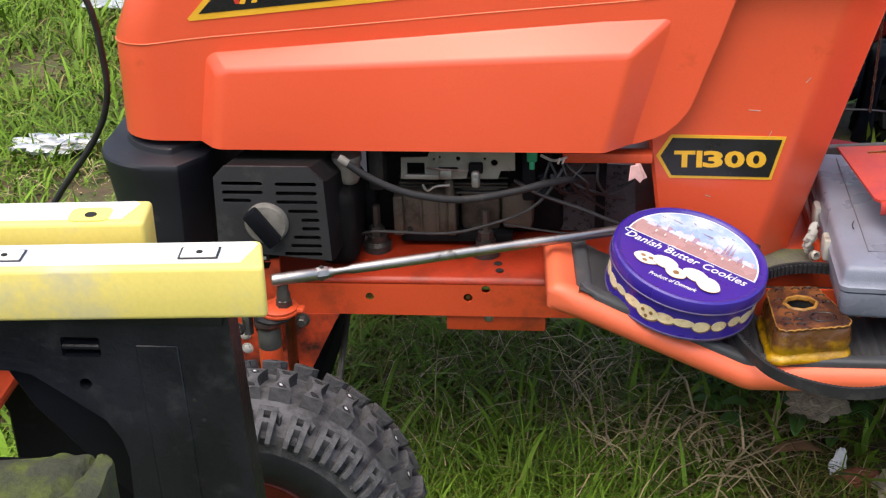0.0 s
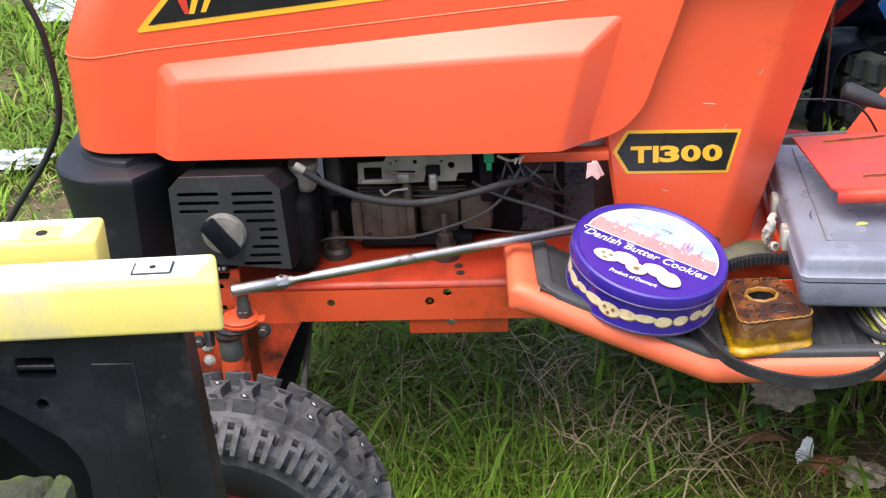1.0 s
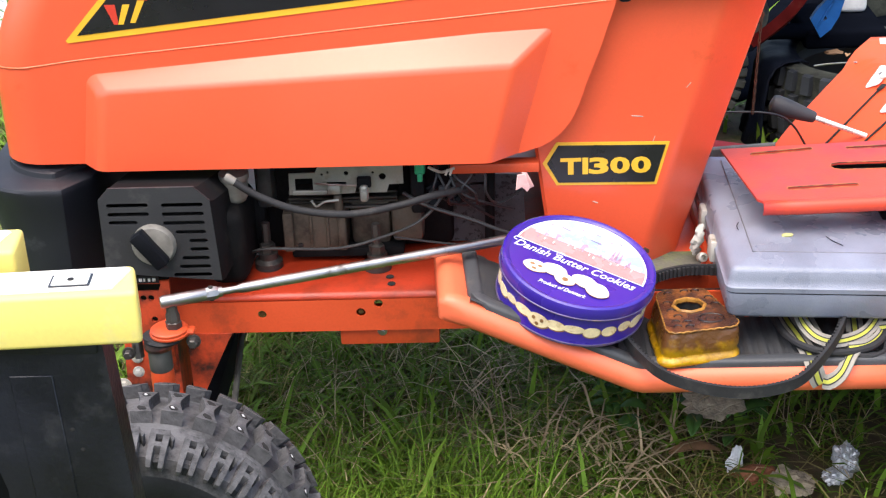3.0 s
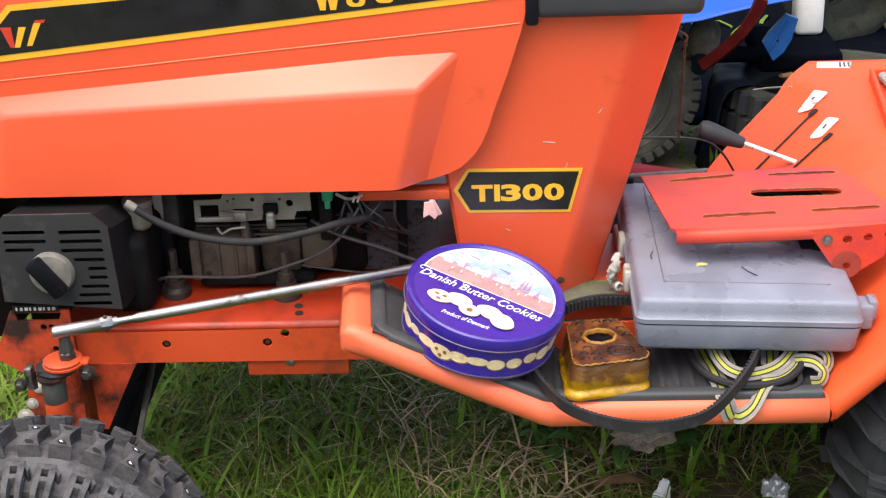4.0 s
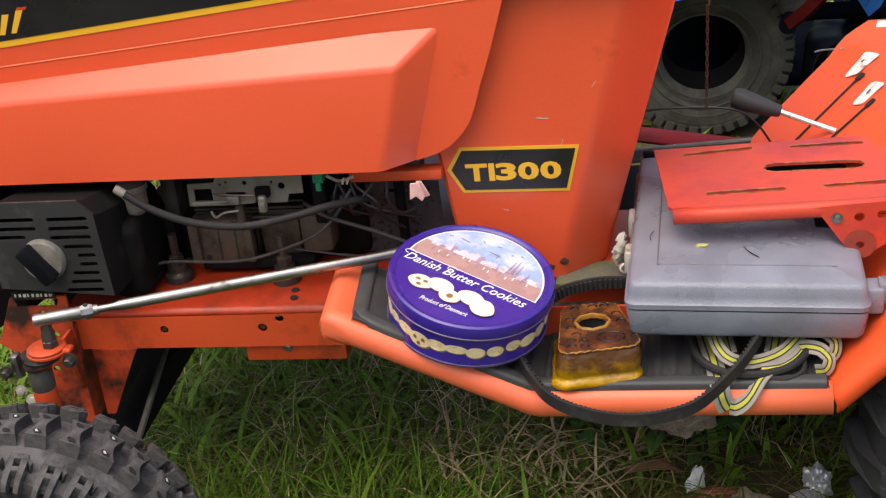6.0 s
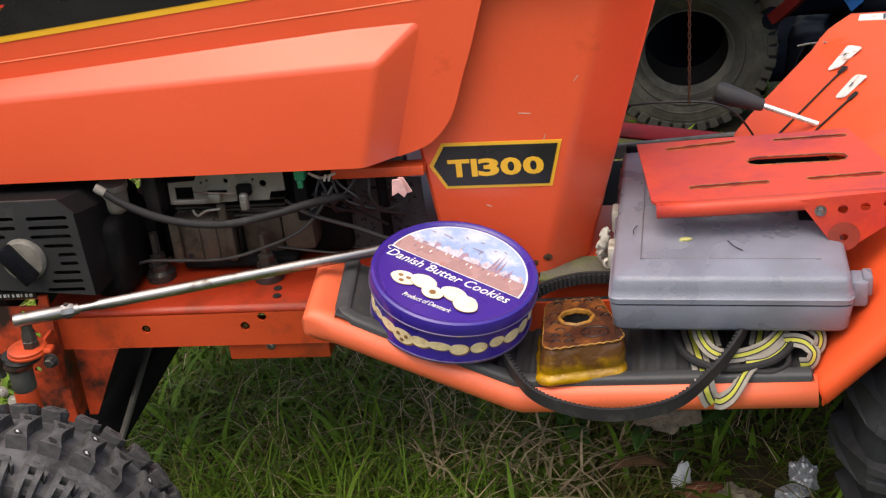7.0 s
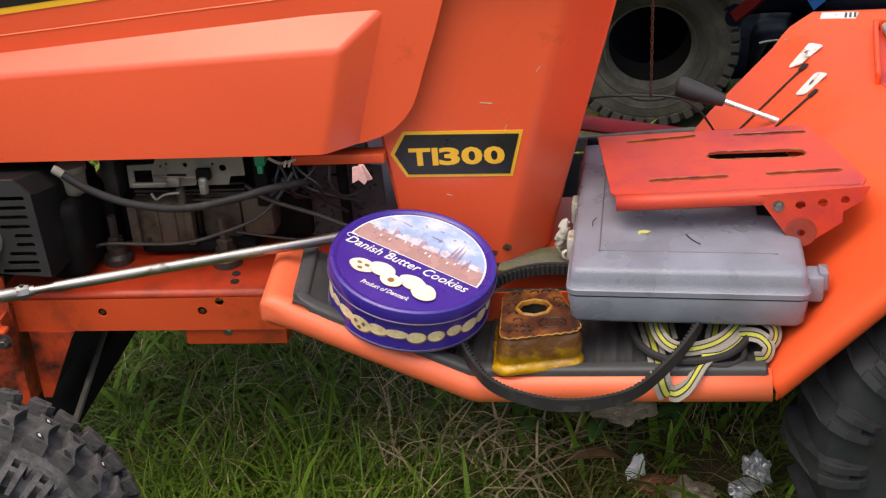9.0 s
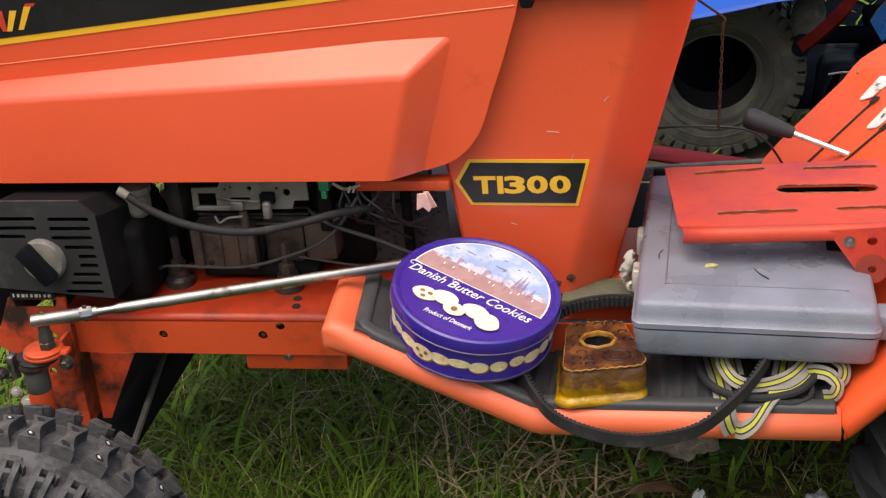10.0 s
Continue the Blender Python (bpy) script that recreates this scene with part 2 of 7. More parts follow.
MOSS_GREY = mat("weathered_wood", (0.13, 0.13, 0.10), 0.95, var=0.3, scale=20, fine=220, bump=0.8,
                stain=(0.16, 0.20, 0.06), stain_at=(0.5, 0.7), stain_scale=18)
GRASS = mat("grass_blades", (0.128, 0.228, 0.020), 0.6, var=0.25, scale=3, fine=30, bump=0.0, island=0.34,
            stain=(0.125, 0.160, 0.026), stain_at=(0.54, 0.7), stain_scale=6, spec=0.2)
GRASS_DULL = mat("olive_grass_blades", (0.200, 0.172, 0.052), 0.6, var=0.3, scale=5, fine=30, bump=0.0, island=0.6, spec=0.3)
STRAW = mat("dead_straw", (0.50, 0.39, 0.23), 0.75, var=0.2, scale=8, fine=100, bump=0.0, island=0.35, spec=0.3)
LEAF = mat("weed_leaf", (0.075, 0.17, 0.035), 0.5, var=0.25, scale=20, fine=150, bump=0.2, spec=0.4)
BROWN_LEAF = mat("dead_leaf", (0.24, 0.13, 0.06), 0.7, var=0.25, scale=30, fine=150, bump=0.3)
YELLOW_LEAF = mat("yellowed_leaf", (0.46, 0.45, 0.17), 0.6, var=0.15, scale=40, bump=0.1)
GREY_ROD = mat("grey_rod", (0.42, 0.40, 0.36), 0.5, metal=0.4, var=0.15, scale=40, bump=0.1)
# Near-black that stands for the shade inside holes, slots and hollows.
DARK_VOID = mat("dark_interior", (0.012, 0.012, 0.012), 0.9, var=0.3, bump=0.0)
BLUE_PAINT = mat("blue_painted_steel", (0.010, 0.10, 0.34), 0.45, var=0.2, scale=20, stain=(0.03, 0.05, 0.09), stain_scale=20)
SHROUD = mat("black_shroud", (0.009, 0.009, 0.010), 0.75, spec=0.08, var=0.3, scale=14, fine=300, bump=0.1,
             stain=(0.022, 0.020, 0.018), stain_at=(0.55, 0.8), stain_scale=16)
ORANGE_PALE = mat("sun_faded_orange", (0.83, 0.158, 0.070), 0.45, var=0.06, scale=6, fine=300, bump=0.03, coat=0.1,
                  stain=(0.66, 0.10, 0.03), stain_at=(0.6, 0.8), stain_scale=22)
# Orange darkened for the shade under the hood, with dark blotches.
DECK_SHADED = mat("shade_darkened_deck", (0.38, 0.034, 0.011), 0.42, var=0.2, scale=9, fine=300, bump=0.1,
                 stain=(0.06, 0.018, 0.010), stain_at=(0.55, 0.76), stain_scale=8)
NAVY = mat("navy_plastic", (0.004, 0.005, 0.0095), 0.5, spec=0.06, var=0.3, scale=20, fine=200, bump=0.2)
DARK_LEAF = mat("dark_foliage", (0.030, 0.060, 0.014), 0.6, var=0.3, scale=12, bump=0.0, island=0.6)
DARK_RED = mat("faded_crimson_paint", (0.055, 0.004, 0.004), 0.75, spec=0.05, var=0.25, scale=20, stain=(0.08, 0.02, 0.015), stain_scale=20)
RIM_RED = mat("dull_red_rim", (0.24, 0.022, 0.012), 0.55, var=0.25, scale=20, stain=(0.06, 0.02, 0.015), stain_scale=30)
OLIVE_RUBBER = mat("algae_covered_rubber", (0.042, 0.044, 0.034), 0.92, spec=0.2, var=0.35, scale=14, fine=160, bump=0.8, stain=(0.018, 0.019, 0.016), stain_at=(0.48, 0.66), stain_scale=22)
PIVOT_WEAR = mat("worn_dark_red", (0.30, 0.05, 0.03), 0.5, var=0.3, scale=40, bump=0.1)
ORANGE_GRIMY = mat("grimy_orange_paint", (0.52, 0.06, 0.018), 0.55, var=0.2, scale=9, fine=300, bump=0.1,
                   stain=(0.030, 0.014, 0.010), stain_at=(0.44, 0.60), stain_scale=13)
BASE_PLASTIC = mat("matt_grey_black_plastic", (0.011, 0.0125, 0.018), 0.5, var=0.2, scale=12, fine=500, bump=0.08,
                   stain=(0.05, 0.052, 0.06), stain_at=(0.6, 0.8), stain_scale=24)
ORANGE_SATIN = mat("satin_orange_paint", (0.80, 0.096, 0.028), 0.55, var=0.07, scale=4, fine=400, bump=0.03, spec=0.25,
                   stain=(0.66, 0.07, 0.02), stain_at=(0.58, 0.8), stain_scale=10)
PANEL = mat("scuffed_black_plastic", (0.0105, 0.012, 0.017), 0.42, spec=0.37, var=0.35, scale=18, fine=260, bump=0.25,
            stain=(0.040, 0.041, 0.045), stain_at=(0.54, 0.78), stain_scale=22)
CREAM = mat("cream_plastic", (0.45, 0.43, 0.38), 0.6, var=0.15, scale=30, stain=(0.2, 0.17, 0.12), stain_scale=30)
ORANGE_SEAM = mat("orange_edge", (0.80, 0.16, 0.06), 0.4, var=0.05, bump=0.0)
BUSH = mat("grey_bush", (0.085, 0.085, 0.078), 0.55, metal=0.3, var=0.25, scale=40, bump=0.1)
BRASS = mat("dull_brass", (0.10, 0.055, 0.018), 0.5, metal=0.5, var=0.3, scale=60, bump=0.1)
SPECKLED = mat("speckled_dusty_plastic", (0.055, 0.056, 0.062), 0.7, var=0.3, scale=60, fine=500, bump=0.2, stain=(0.012, 0.012, 0.013), stain_at=(0.56, 0.60), stain_scale=130)
BUSH_PALE = mat("grimy_pale_plastic", (0.19, 0.18, 0.16), 0.6, var=0.3, scale=60, bump=0.1)
CHROME = mat("pale_chrome", (0.78, 0.77, 0.75), 0.3, metal=0.6, var=0.1, scale=40, bump=0.03)
OCHRE_WEAR = mat("ochre_wear", (0.42, 0.16, 0.05), 0.6, var=0.3, scale=60, bump=0.1, stain=(0.12, 0.05, 0.03), stain_at=(0.45, 0.6), stain_scale=50)
CASE_LINE = mat("case_groove", (0.15, 0.15, 0.17), 0.5, var=0.1, scale=30, bump=0.1)


# ---------------------------------------------------------------- geometry helpers
ROOTED = {}


def thing(name, m, label, category, group="", kind="", local=False):
    """An empty at a thing's base. local: its parts are modelled in its own space, else in the world's."""
    ob = new(name)
    ob.empty_display_size = 0.05
    ob.matrix_basis = m
    ROOTED[ob] = local
    return tagged(ob, label, category, group, kind)


def part(name, bm, material, parent=None, label="", smooth=35):
    """Links a bmesh as one mesh object under a thing or a part."""
    me = bpy.data.meshes.new(name)
    bmesh.ops.recalc_face_normals(bm, faces=bm.faces[:]) if len(bm.faces) < 6000 else None
    bm.to_mesh(me)
    bm.free()
    return link(name, me, material, parent, label, smooth)


def link(name, me, material, parent=None, label="", smooth=35):
    for m in material if isinstance(material, (list, tuple)) else (material,):
        me.materials.append(m)
    if smooth:
        me.polygons.foreach_set("use_smooth", [True] * len(me.polygons))
        me.set_sharp_from_angle(angle=radians(smooth))
    ob = new(name, me)
    if parent is not None:
        ob.parent = parent
        if parent in ROOTED and not ROOTED[parent]:
            ob.matrix_parent_inverse = parent.matrix_basis.inverted()
    return tagged(ob, label) if label else ob


def grid_mesh(rows, closed_u=False, closed_v=False):
    """A bmesh from rows of points, each row joined to the next."""
    bm = bmesh.new()
    vs = [[bm.verts.new(p) for p in row] for row in rows]
    nr, nc = len(rows), len(rows[0])
    for i in range(nr if closed_v else nr - 1):
        for j in range(nc if closed_u else nc - 1):
            a, b = vs[i][j], vs[i][(j + 1) % nc]
            c, d = vs[(i + 1) % nr][(j + 1) % nc], vs[(i + 1) % nr][j]
            try:
                bm.faces.new((a, b, c, d))
            except ValueError:
                pass
    return bm


def bevelled(bm, width, segments=2, angle=25):
    if width:
        edges = [e for e in bm.edges if len(e.link_faces) == 2 and e.calc_face_angle(0) > radians(angle)]
        bmesh.ops.bevel(bm, geom=edges, offset=width, segments=segments, profile=0.5, affect="EDGES", clamp_overlap=True)
    return bm


def box(x0, x1, y0, y1, z0, z1, bevel=0.002, segments=2, m=None):
    bm = bmesh.new()
    bmesh.ops.create_cube(bm, size=1)
    for v in bm.verts:
        v.co = Vector(((x0 + x1) / 2 + v.co.x * (x1 - x0), (y0 + y1) / 2 + v.co.y * (y1 - y0), (z0 + z1) / 2 + v.co.z * (z1 - z0)))
    bevelled(bm, bevel, segments)
    if m is not None:
        bm.transform(m)
    return bm


# Maps a plate's own (u, v, thickness) into the world: XZ faces -y, thickness towards +y; XY faces up.
XZ = Matrix(((1, 0, 0, 0), (0, 0, 1, 0), (0, 1, 0, 0), (0, 0, 0, 1)))
XY = Matrix.Identity(4)
YZ = Matrix(((0, 0, 1, 0), (1, 0, 0, 0), (0, 1, 0, 0), (0, 0, 0, 1)))


def prism(outline, thick, m=XY, bevel=0.0, segments=2):
    bm = bmesh.new()
    lo = [bm.verts.new((u, v, 0)) for u, v in outline]
    hi = [bm.verts.new((u, v, thick)) for u, v in outline]
    bm.faces.new(lo), bm.faces.new(hi)
    for i in range(len(lo)):
        j = (i + 1) % len(lo)
        bm.faces.new((lo[i], lo[j], hi[j], hi[i]))
    bmesh.ops.recalc_face_normals(bm, faces=bm.faces[:])
    bevelled(bm, bevel, segments)
    bm.transform(m)
    return bm


def plate(outline, holes, thick, m=XY):
    """A plate with holes that go through it."""
    bm = bmesh.new()
    edges = []
    for loop in (outline, *holes):
        vs = [bm.verts.new((u, v, 0)) for u, v in loop]
        edges += [bm.edges.new((vs[i], vs[(i + 1) % len(vs)])) for i in range(len(vs))]
    bmesh.ops.triangle_fill(bm, edges=edges, use_beauty=True, normal=(0, 0, 1))
    out = bmesh.ops.extrude_face_region(bm, geom=bm.faces[:])
    bmesh.ops.translate(bm, vec=(0, 0, thick), verts=[g for g in out["geom"] if isinstance(g, bmesh.types.BMVert)])
    bmesh.ops.recalc_face_normals(bm, faces=bm.faces[:])
    bm.transform(m)
    return bm


def ring(u, v, r, n=16, ru=None):
    return [(u + (ru or r) * math.cos(2 * math.pi * i / n), v + r * math.sin(2 * math.pi * i / n)) for i in range(n)]


def slot(u0, u1, v, h, lean=0.0, n=5):
    """A slot with round ends from u0 to u1, of height h; lean: how much v grows along it."""
    r = h / 2
    right = [(u1 - r + r * math.cos(a), v + lean + r * math.sin(a)) for a in np.linspace(-math.pi / 2, math.pi / 2, n)]
    left = [(u0 + r + r * math.cos(a), v + r * math.sin(a)) for a in np.linspace(math.pi / 2, 3 * math.pi / 2, n)]
    return right + left


def rounded(u0, u1, v0, v1, r, n=4):
    pts = []
    for cu, cv, a0 in ((u1 - r, v1 - r, 0), (u0 + r, v1 - r, 90), (u0 + r, v0 + r, 180), (u1 - r, v0 + r, 270)):
        pts += [(cu + r * math.cos(radians(a0 + 90 * k / n)), cv + r * math.sin(radians(a0 + 90 * k / n))) for k in range(n + 1)]
    return pts


def lathe(profile, seg=48, m=None):
    """A turned body about z from (radius, height) pairs."""
    rows = [[(r * math.cos(2 * math.pi * j / seg), r * math.sin(2 * math.pi * j / seg), h) for j in range(seg)] for r, h in profile]
    bm = grid_mesh(rows, closed_u=True)
    bmesh.ops.remove_doubles(bm, verts=bm.verts[:], dist=1e-6)
    if m is not None:
        bm.transform(m)
    return bm


def smooth_path(points, steps=6, closed=False):
    """Points of a Catmull-Rom curve through the given ones."""
    p = [Vector(q) for q in points]
    n = len(p)
    out = []
    for i in range(n if closed else n - 1):
        p0 = p[(i - 1) % n] if closed or i else p[0]
        p1, p2 = p[i], p[(i + 1) % n]
        p3 = p[(i + 2) % n] if closed or i + 2 < n else p[-1]
        for k in range(steps):
            s = k / steps
            out.append(0.5 * (2 * p1 + (p2 - p0) * s + (2 * p0 - 5 * p1 + 4 * p2 - p3) * s * s + (3 * p1 - p0 - 3 * p2 + p3) * s ** 3))
    if not closed:
        out.append(p[-1])
    return out


def tube(points, radius, seg=10, steps=6, closed=False):
    """A round bar or hose along a smooth path."""
    pts = smooth_path(points, steps, closed) if steps else [Vector(p) for p in points]
    radii = radius if isinstance(radius, (list, tuple)) else None
    rows = []
    side = None
    for i, p in enumerate(pts):
        t = (pts[(i + 1) % len(pts)] if closed or i + 1 < len(pts) else p) - (pts[i - 1] if closed or i else p)
        t.normalize()
        if side is None:
            side = t.orthogonal().normalized()
        side = (side - t * side.dot(t)).normalized()
        up = t.cross(side)
        r = np.interp(i / (len(pts) - 1), np.linspace(0, 1, len(radii)), radii) if radii else radius
        rows.append([p + (side * math.cos(a) + up * math.sin(a)) * r for a in np.linspace(0, 2 * math.pi, seg, endpoint=False)])
    bm = grid_mesh(rows, closed_u=True, closed_v=closed)
    if not closed:
        bm.verts.ensure_lookup_table()
        bm.faces.new(bm.verts[:seg]), bm.faces.new(bm.verts[-seg:])
    return bm


def band(points, section, steps=6, closed=False, ups=None):
    """A band along a path; section: (across, up) pairs; ups: the band's own up along the path."""
    pts = smooth_path(points, steps, closed)
    rows = []
    for i, p in enumerate(pts):
        t = (pts[(i + 1) % len(pts)] if closed or i + 1 < len(pts) else p) - (pts[i - 1] if closed or i else p)
        t.normalize()
        if ups:
            s = i / max(1, len(pts) - 1) * (len(ups) - 1)
            k = min(int(s), len(ups) - 2)
            u = Vector(ups[k]).lerp(Vector(ups[k + 1]), s - k)
        else:
            u = Vector((0, 0, 1))
        side = t.cross(u).normalized()
        up = side.cross(t)
        rows.append([p + side * a + up * b for a, b in section])
    bm = grid_mesh(rows, closed_u=True, closed_v=closed)
    if not closed:
        k = len(section)
        bm.verts.ensure_lookup_table()
        bm.faces.new(bm.verts[:k]), bm.faces.new(bm.verts[-k:])
    return bm


def lettering(body, size, thick=0.0004, shear=0.0, weight=0.0, stretch=1.0, m=XY, align="CENTER"):
    """Words as a mesh, in their own xy plane, moved by m."""
    cu = bpy.data.curves.new("lettering", "FONT")
    cu.body, cu.size, cu.shear, cu.extrude, cu.offset = body, size, shear, thick / 2, weight
    cu.align_x, cu.align_y, cu.resolution_u = align, "CENTER", 3
    ob = new("lettering", cu)
    me = bpy.data.meshes.new_from_object(ob.evaluated_get(bpy.context.evaluated_depsgraph_get()))
    bpy.data.objects.remove(ob)
    bm = bmesh.new()
    bm.from_mesh(me)
    bpy.data.meshes.remove(me)
    bmesh.ops.scale(bm, vec=(stretch, 1, 1), verts=bm.verts[:])
    bm.transform(m)
    return bm


def merge(*bms):
    """Several bmeshes as one."""
    out = bmesh.new()
    for b in bms:
        me = bpy.data.meshes.new("tmp")
        b.to_mesh(me)
        b.free()
        out.from_mesh(me)
        bpy.data.meshes.remove(me)
    return out


def lump(r, seed, squash=(1, 1, 1), rough=0.35, freq=2.0, sub=3, m=None, sharp=False):
    """An uneven lump: a stone, a crumpled ball, a bag."""
    bm = bmesh.new()
    bmesh.ops.create_icosphere(bm, subdivisions=sub, radius=1)
    for v in bm.verts:
        d = noise.noise(v.co * freq + Vector((seed * 3.1, seed * 1.7, 0)))
        if sharp:
            d = abs(d) * 2 - 0.5
        d += 0.5 * noise.noise(v.co * freq * 2.7 + Vector((0, seed * 2.3, seed)))
        v.co = Vector([c * r * s * (1 + rough * d) for c, s in zip(v.co, squash)])
    if m is not None:
        bm.transform(m)
    return bm


def bolt(x, y, z, r, h, axis="y", n=6):
    """A hexagon head with its washer, facing -y or +z."""
    turn = pose(x, y, z, 90) if axis == "y" else pose(x, y, z)
    return merge(lathe([(0, 0), (r * 1.45, 0), (r * 1.45, h * 0.2), (0, h * 0.2)], 16, turn),
                 lathe([(0, h * 0.2), (r, h * 0.2), (r, h * 0.9), (r * 0.8, h), (0, h)], n, turn))


# ---------------------------------------------------------------- ground
def ground_height(x, y):
    """Uneven turf: low humps close by, flat far away."""
    far = max(0.0, 1 - math.hypot(x, y - 0.5) / 12)
    hollow = 0.010 * math.exp(-((x - 0.28) ** 2 + (y - 1.25) ** 2) / 0.08)
    return -hollow + far * (0.02 * noise.noise(Vector((x * 2.1, y * 2.1, 0))) + 0.008 * noise.noise(Vector((x * 9, y * 9, 3))))


def make_ground():
    near = list(np.linspace(-2.4, 2.4, 97))
    far = [3, 4, 6, 9, 14, 22, 40, 80, 160, 400, 1200]
    xs = [-f for f in reversed(far)] + near + far
    bm = grid_mesh([[(x, y + 0.5, ground_height(x, y + 0.5)) for x in xs] for y in xs])
    tagged(part("ground", bm, SOIL, smooth=80), "uneven bare brown soil under rough turf", "ground", kind="structure")


make_ground()


# ---------------------------------------------------------------- tractor: wheels
def block(radius_at, outline, height, taper=0.78):
    """A raised tread block at angle 0: outline of (around, across) pairs in metres, laid onto the tyre."""
    cu = sum(u for u, _ in outline) / len(outline)
    cv = sum(v for _, v in outline) / len(outline)
    bm = bmesh.new()
    lo, hi = [], []
    for u, v in outline:
        for layer, k, h in ((lo, 1.0, -0.006), (hi, taper, height)):
            uu, vv = cu + (u - cu) * k, cv + (v - cv) * k
            r = radius_at(vv) + h
            a = uu / radius_at(0)
            layer.append(bm.verts.new((r * math.cos(a), vv, r * math.sin(a))))
    bm.faces.new(hi)
    for i in range(len(lo)):
        j = (i + 1) % len(lo)
        bm.faces.new((lo[i], lo[j], hi[j], hi[i]))
    bmesh.ops.recalc_face_normals(bm, faces=bm.faces[:])
    me = bpy.data.meshes.new("tread_block")
    bm.to_mesh(me)
    bm.free()
    return me


def blocks_round(me, angles, m, material, parent, wear=0.0):
    """One object for each tread block, all on the same mesh."""
    me.materials.append(material)
    for a in angles:
        ob = new(me.name.split(".")[0], me)
        ob.parent = parent
        rnd = random.Random(int(a * 5000) + 7)
        k = 1 + wear * rnd.uniform(-1.0, 0.6)
        turn = -math.degrees(a) + 60 * wear * rnd.uniform(-1, 1)
        ob.matrix_basis = m @ pose(0, 0, 0, 0, turn, 0) @ Matrix.Diagonal((k, 1, k, 1))


def tyre_body(radius, half, bead, crown=0.012, seg=72, hollow=0.10):
    """A tyre's carcass about the y axis."""
    side = radius - bead
    prof = [(bead, -half * 0.62), (bead + side * 0.12, -half * 0.80), (bead + side * 0.38, -half * 0.99), (bead + side * 0.62, -half),
            (bead + side * 0.84, -half * 0.93), (radius - crown, -half * 0.80), (radius - crown * 0.3, -half * 0.45), (radius, 0)]
    prof = prof + [(r, -v) for r, v in reversed(prof[:-1])]
    prof += [(bead + side * hollow, half * 0.5), (bead + side * hollow, -half * 0.5), prof[0]]
    rows = [[(r * math.cos(a), v, r * math.sin(a)) for a in np.linspace(0, 2 * math.pi, seg, endpoint=False)] for r, v in prof]
    return grid_mesh(rows, closed_u=True)


def rim_body(bead, half):
    return merge(lathe([(bead * 1.06, -half * 0.66), (bead * 1.02, -half * 0.70), (bead * 0.95, -half * 0.62), (bead * 0.88, -half * 0.30),
                        (bead * 0.55, -half * 0.22), (bead * 0.30, -half * 0.30), (0, -half * 0.30)], 40, pose(0, 0, 0, -90)),
                 lathe([(bead * 0.95, -half * 0.6), (bead * 0.95, half * 0.66), (bead * 1.06, half * 0.68)], 40, pose(0, 0, 0, -90)))


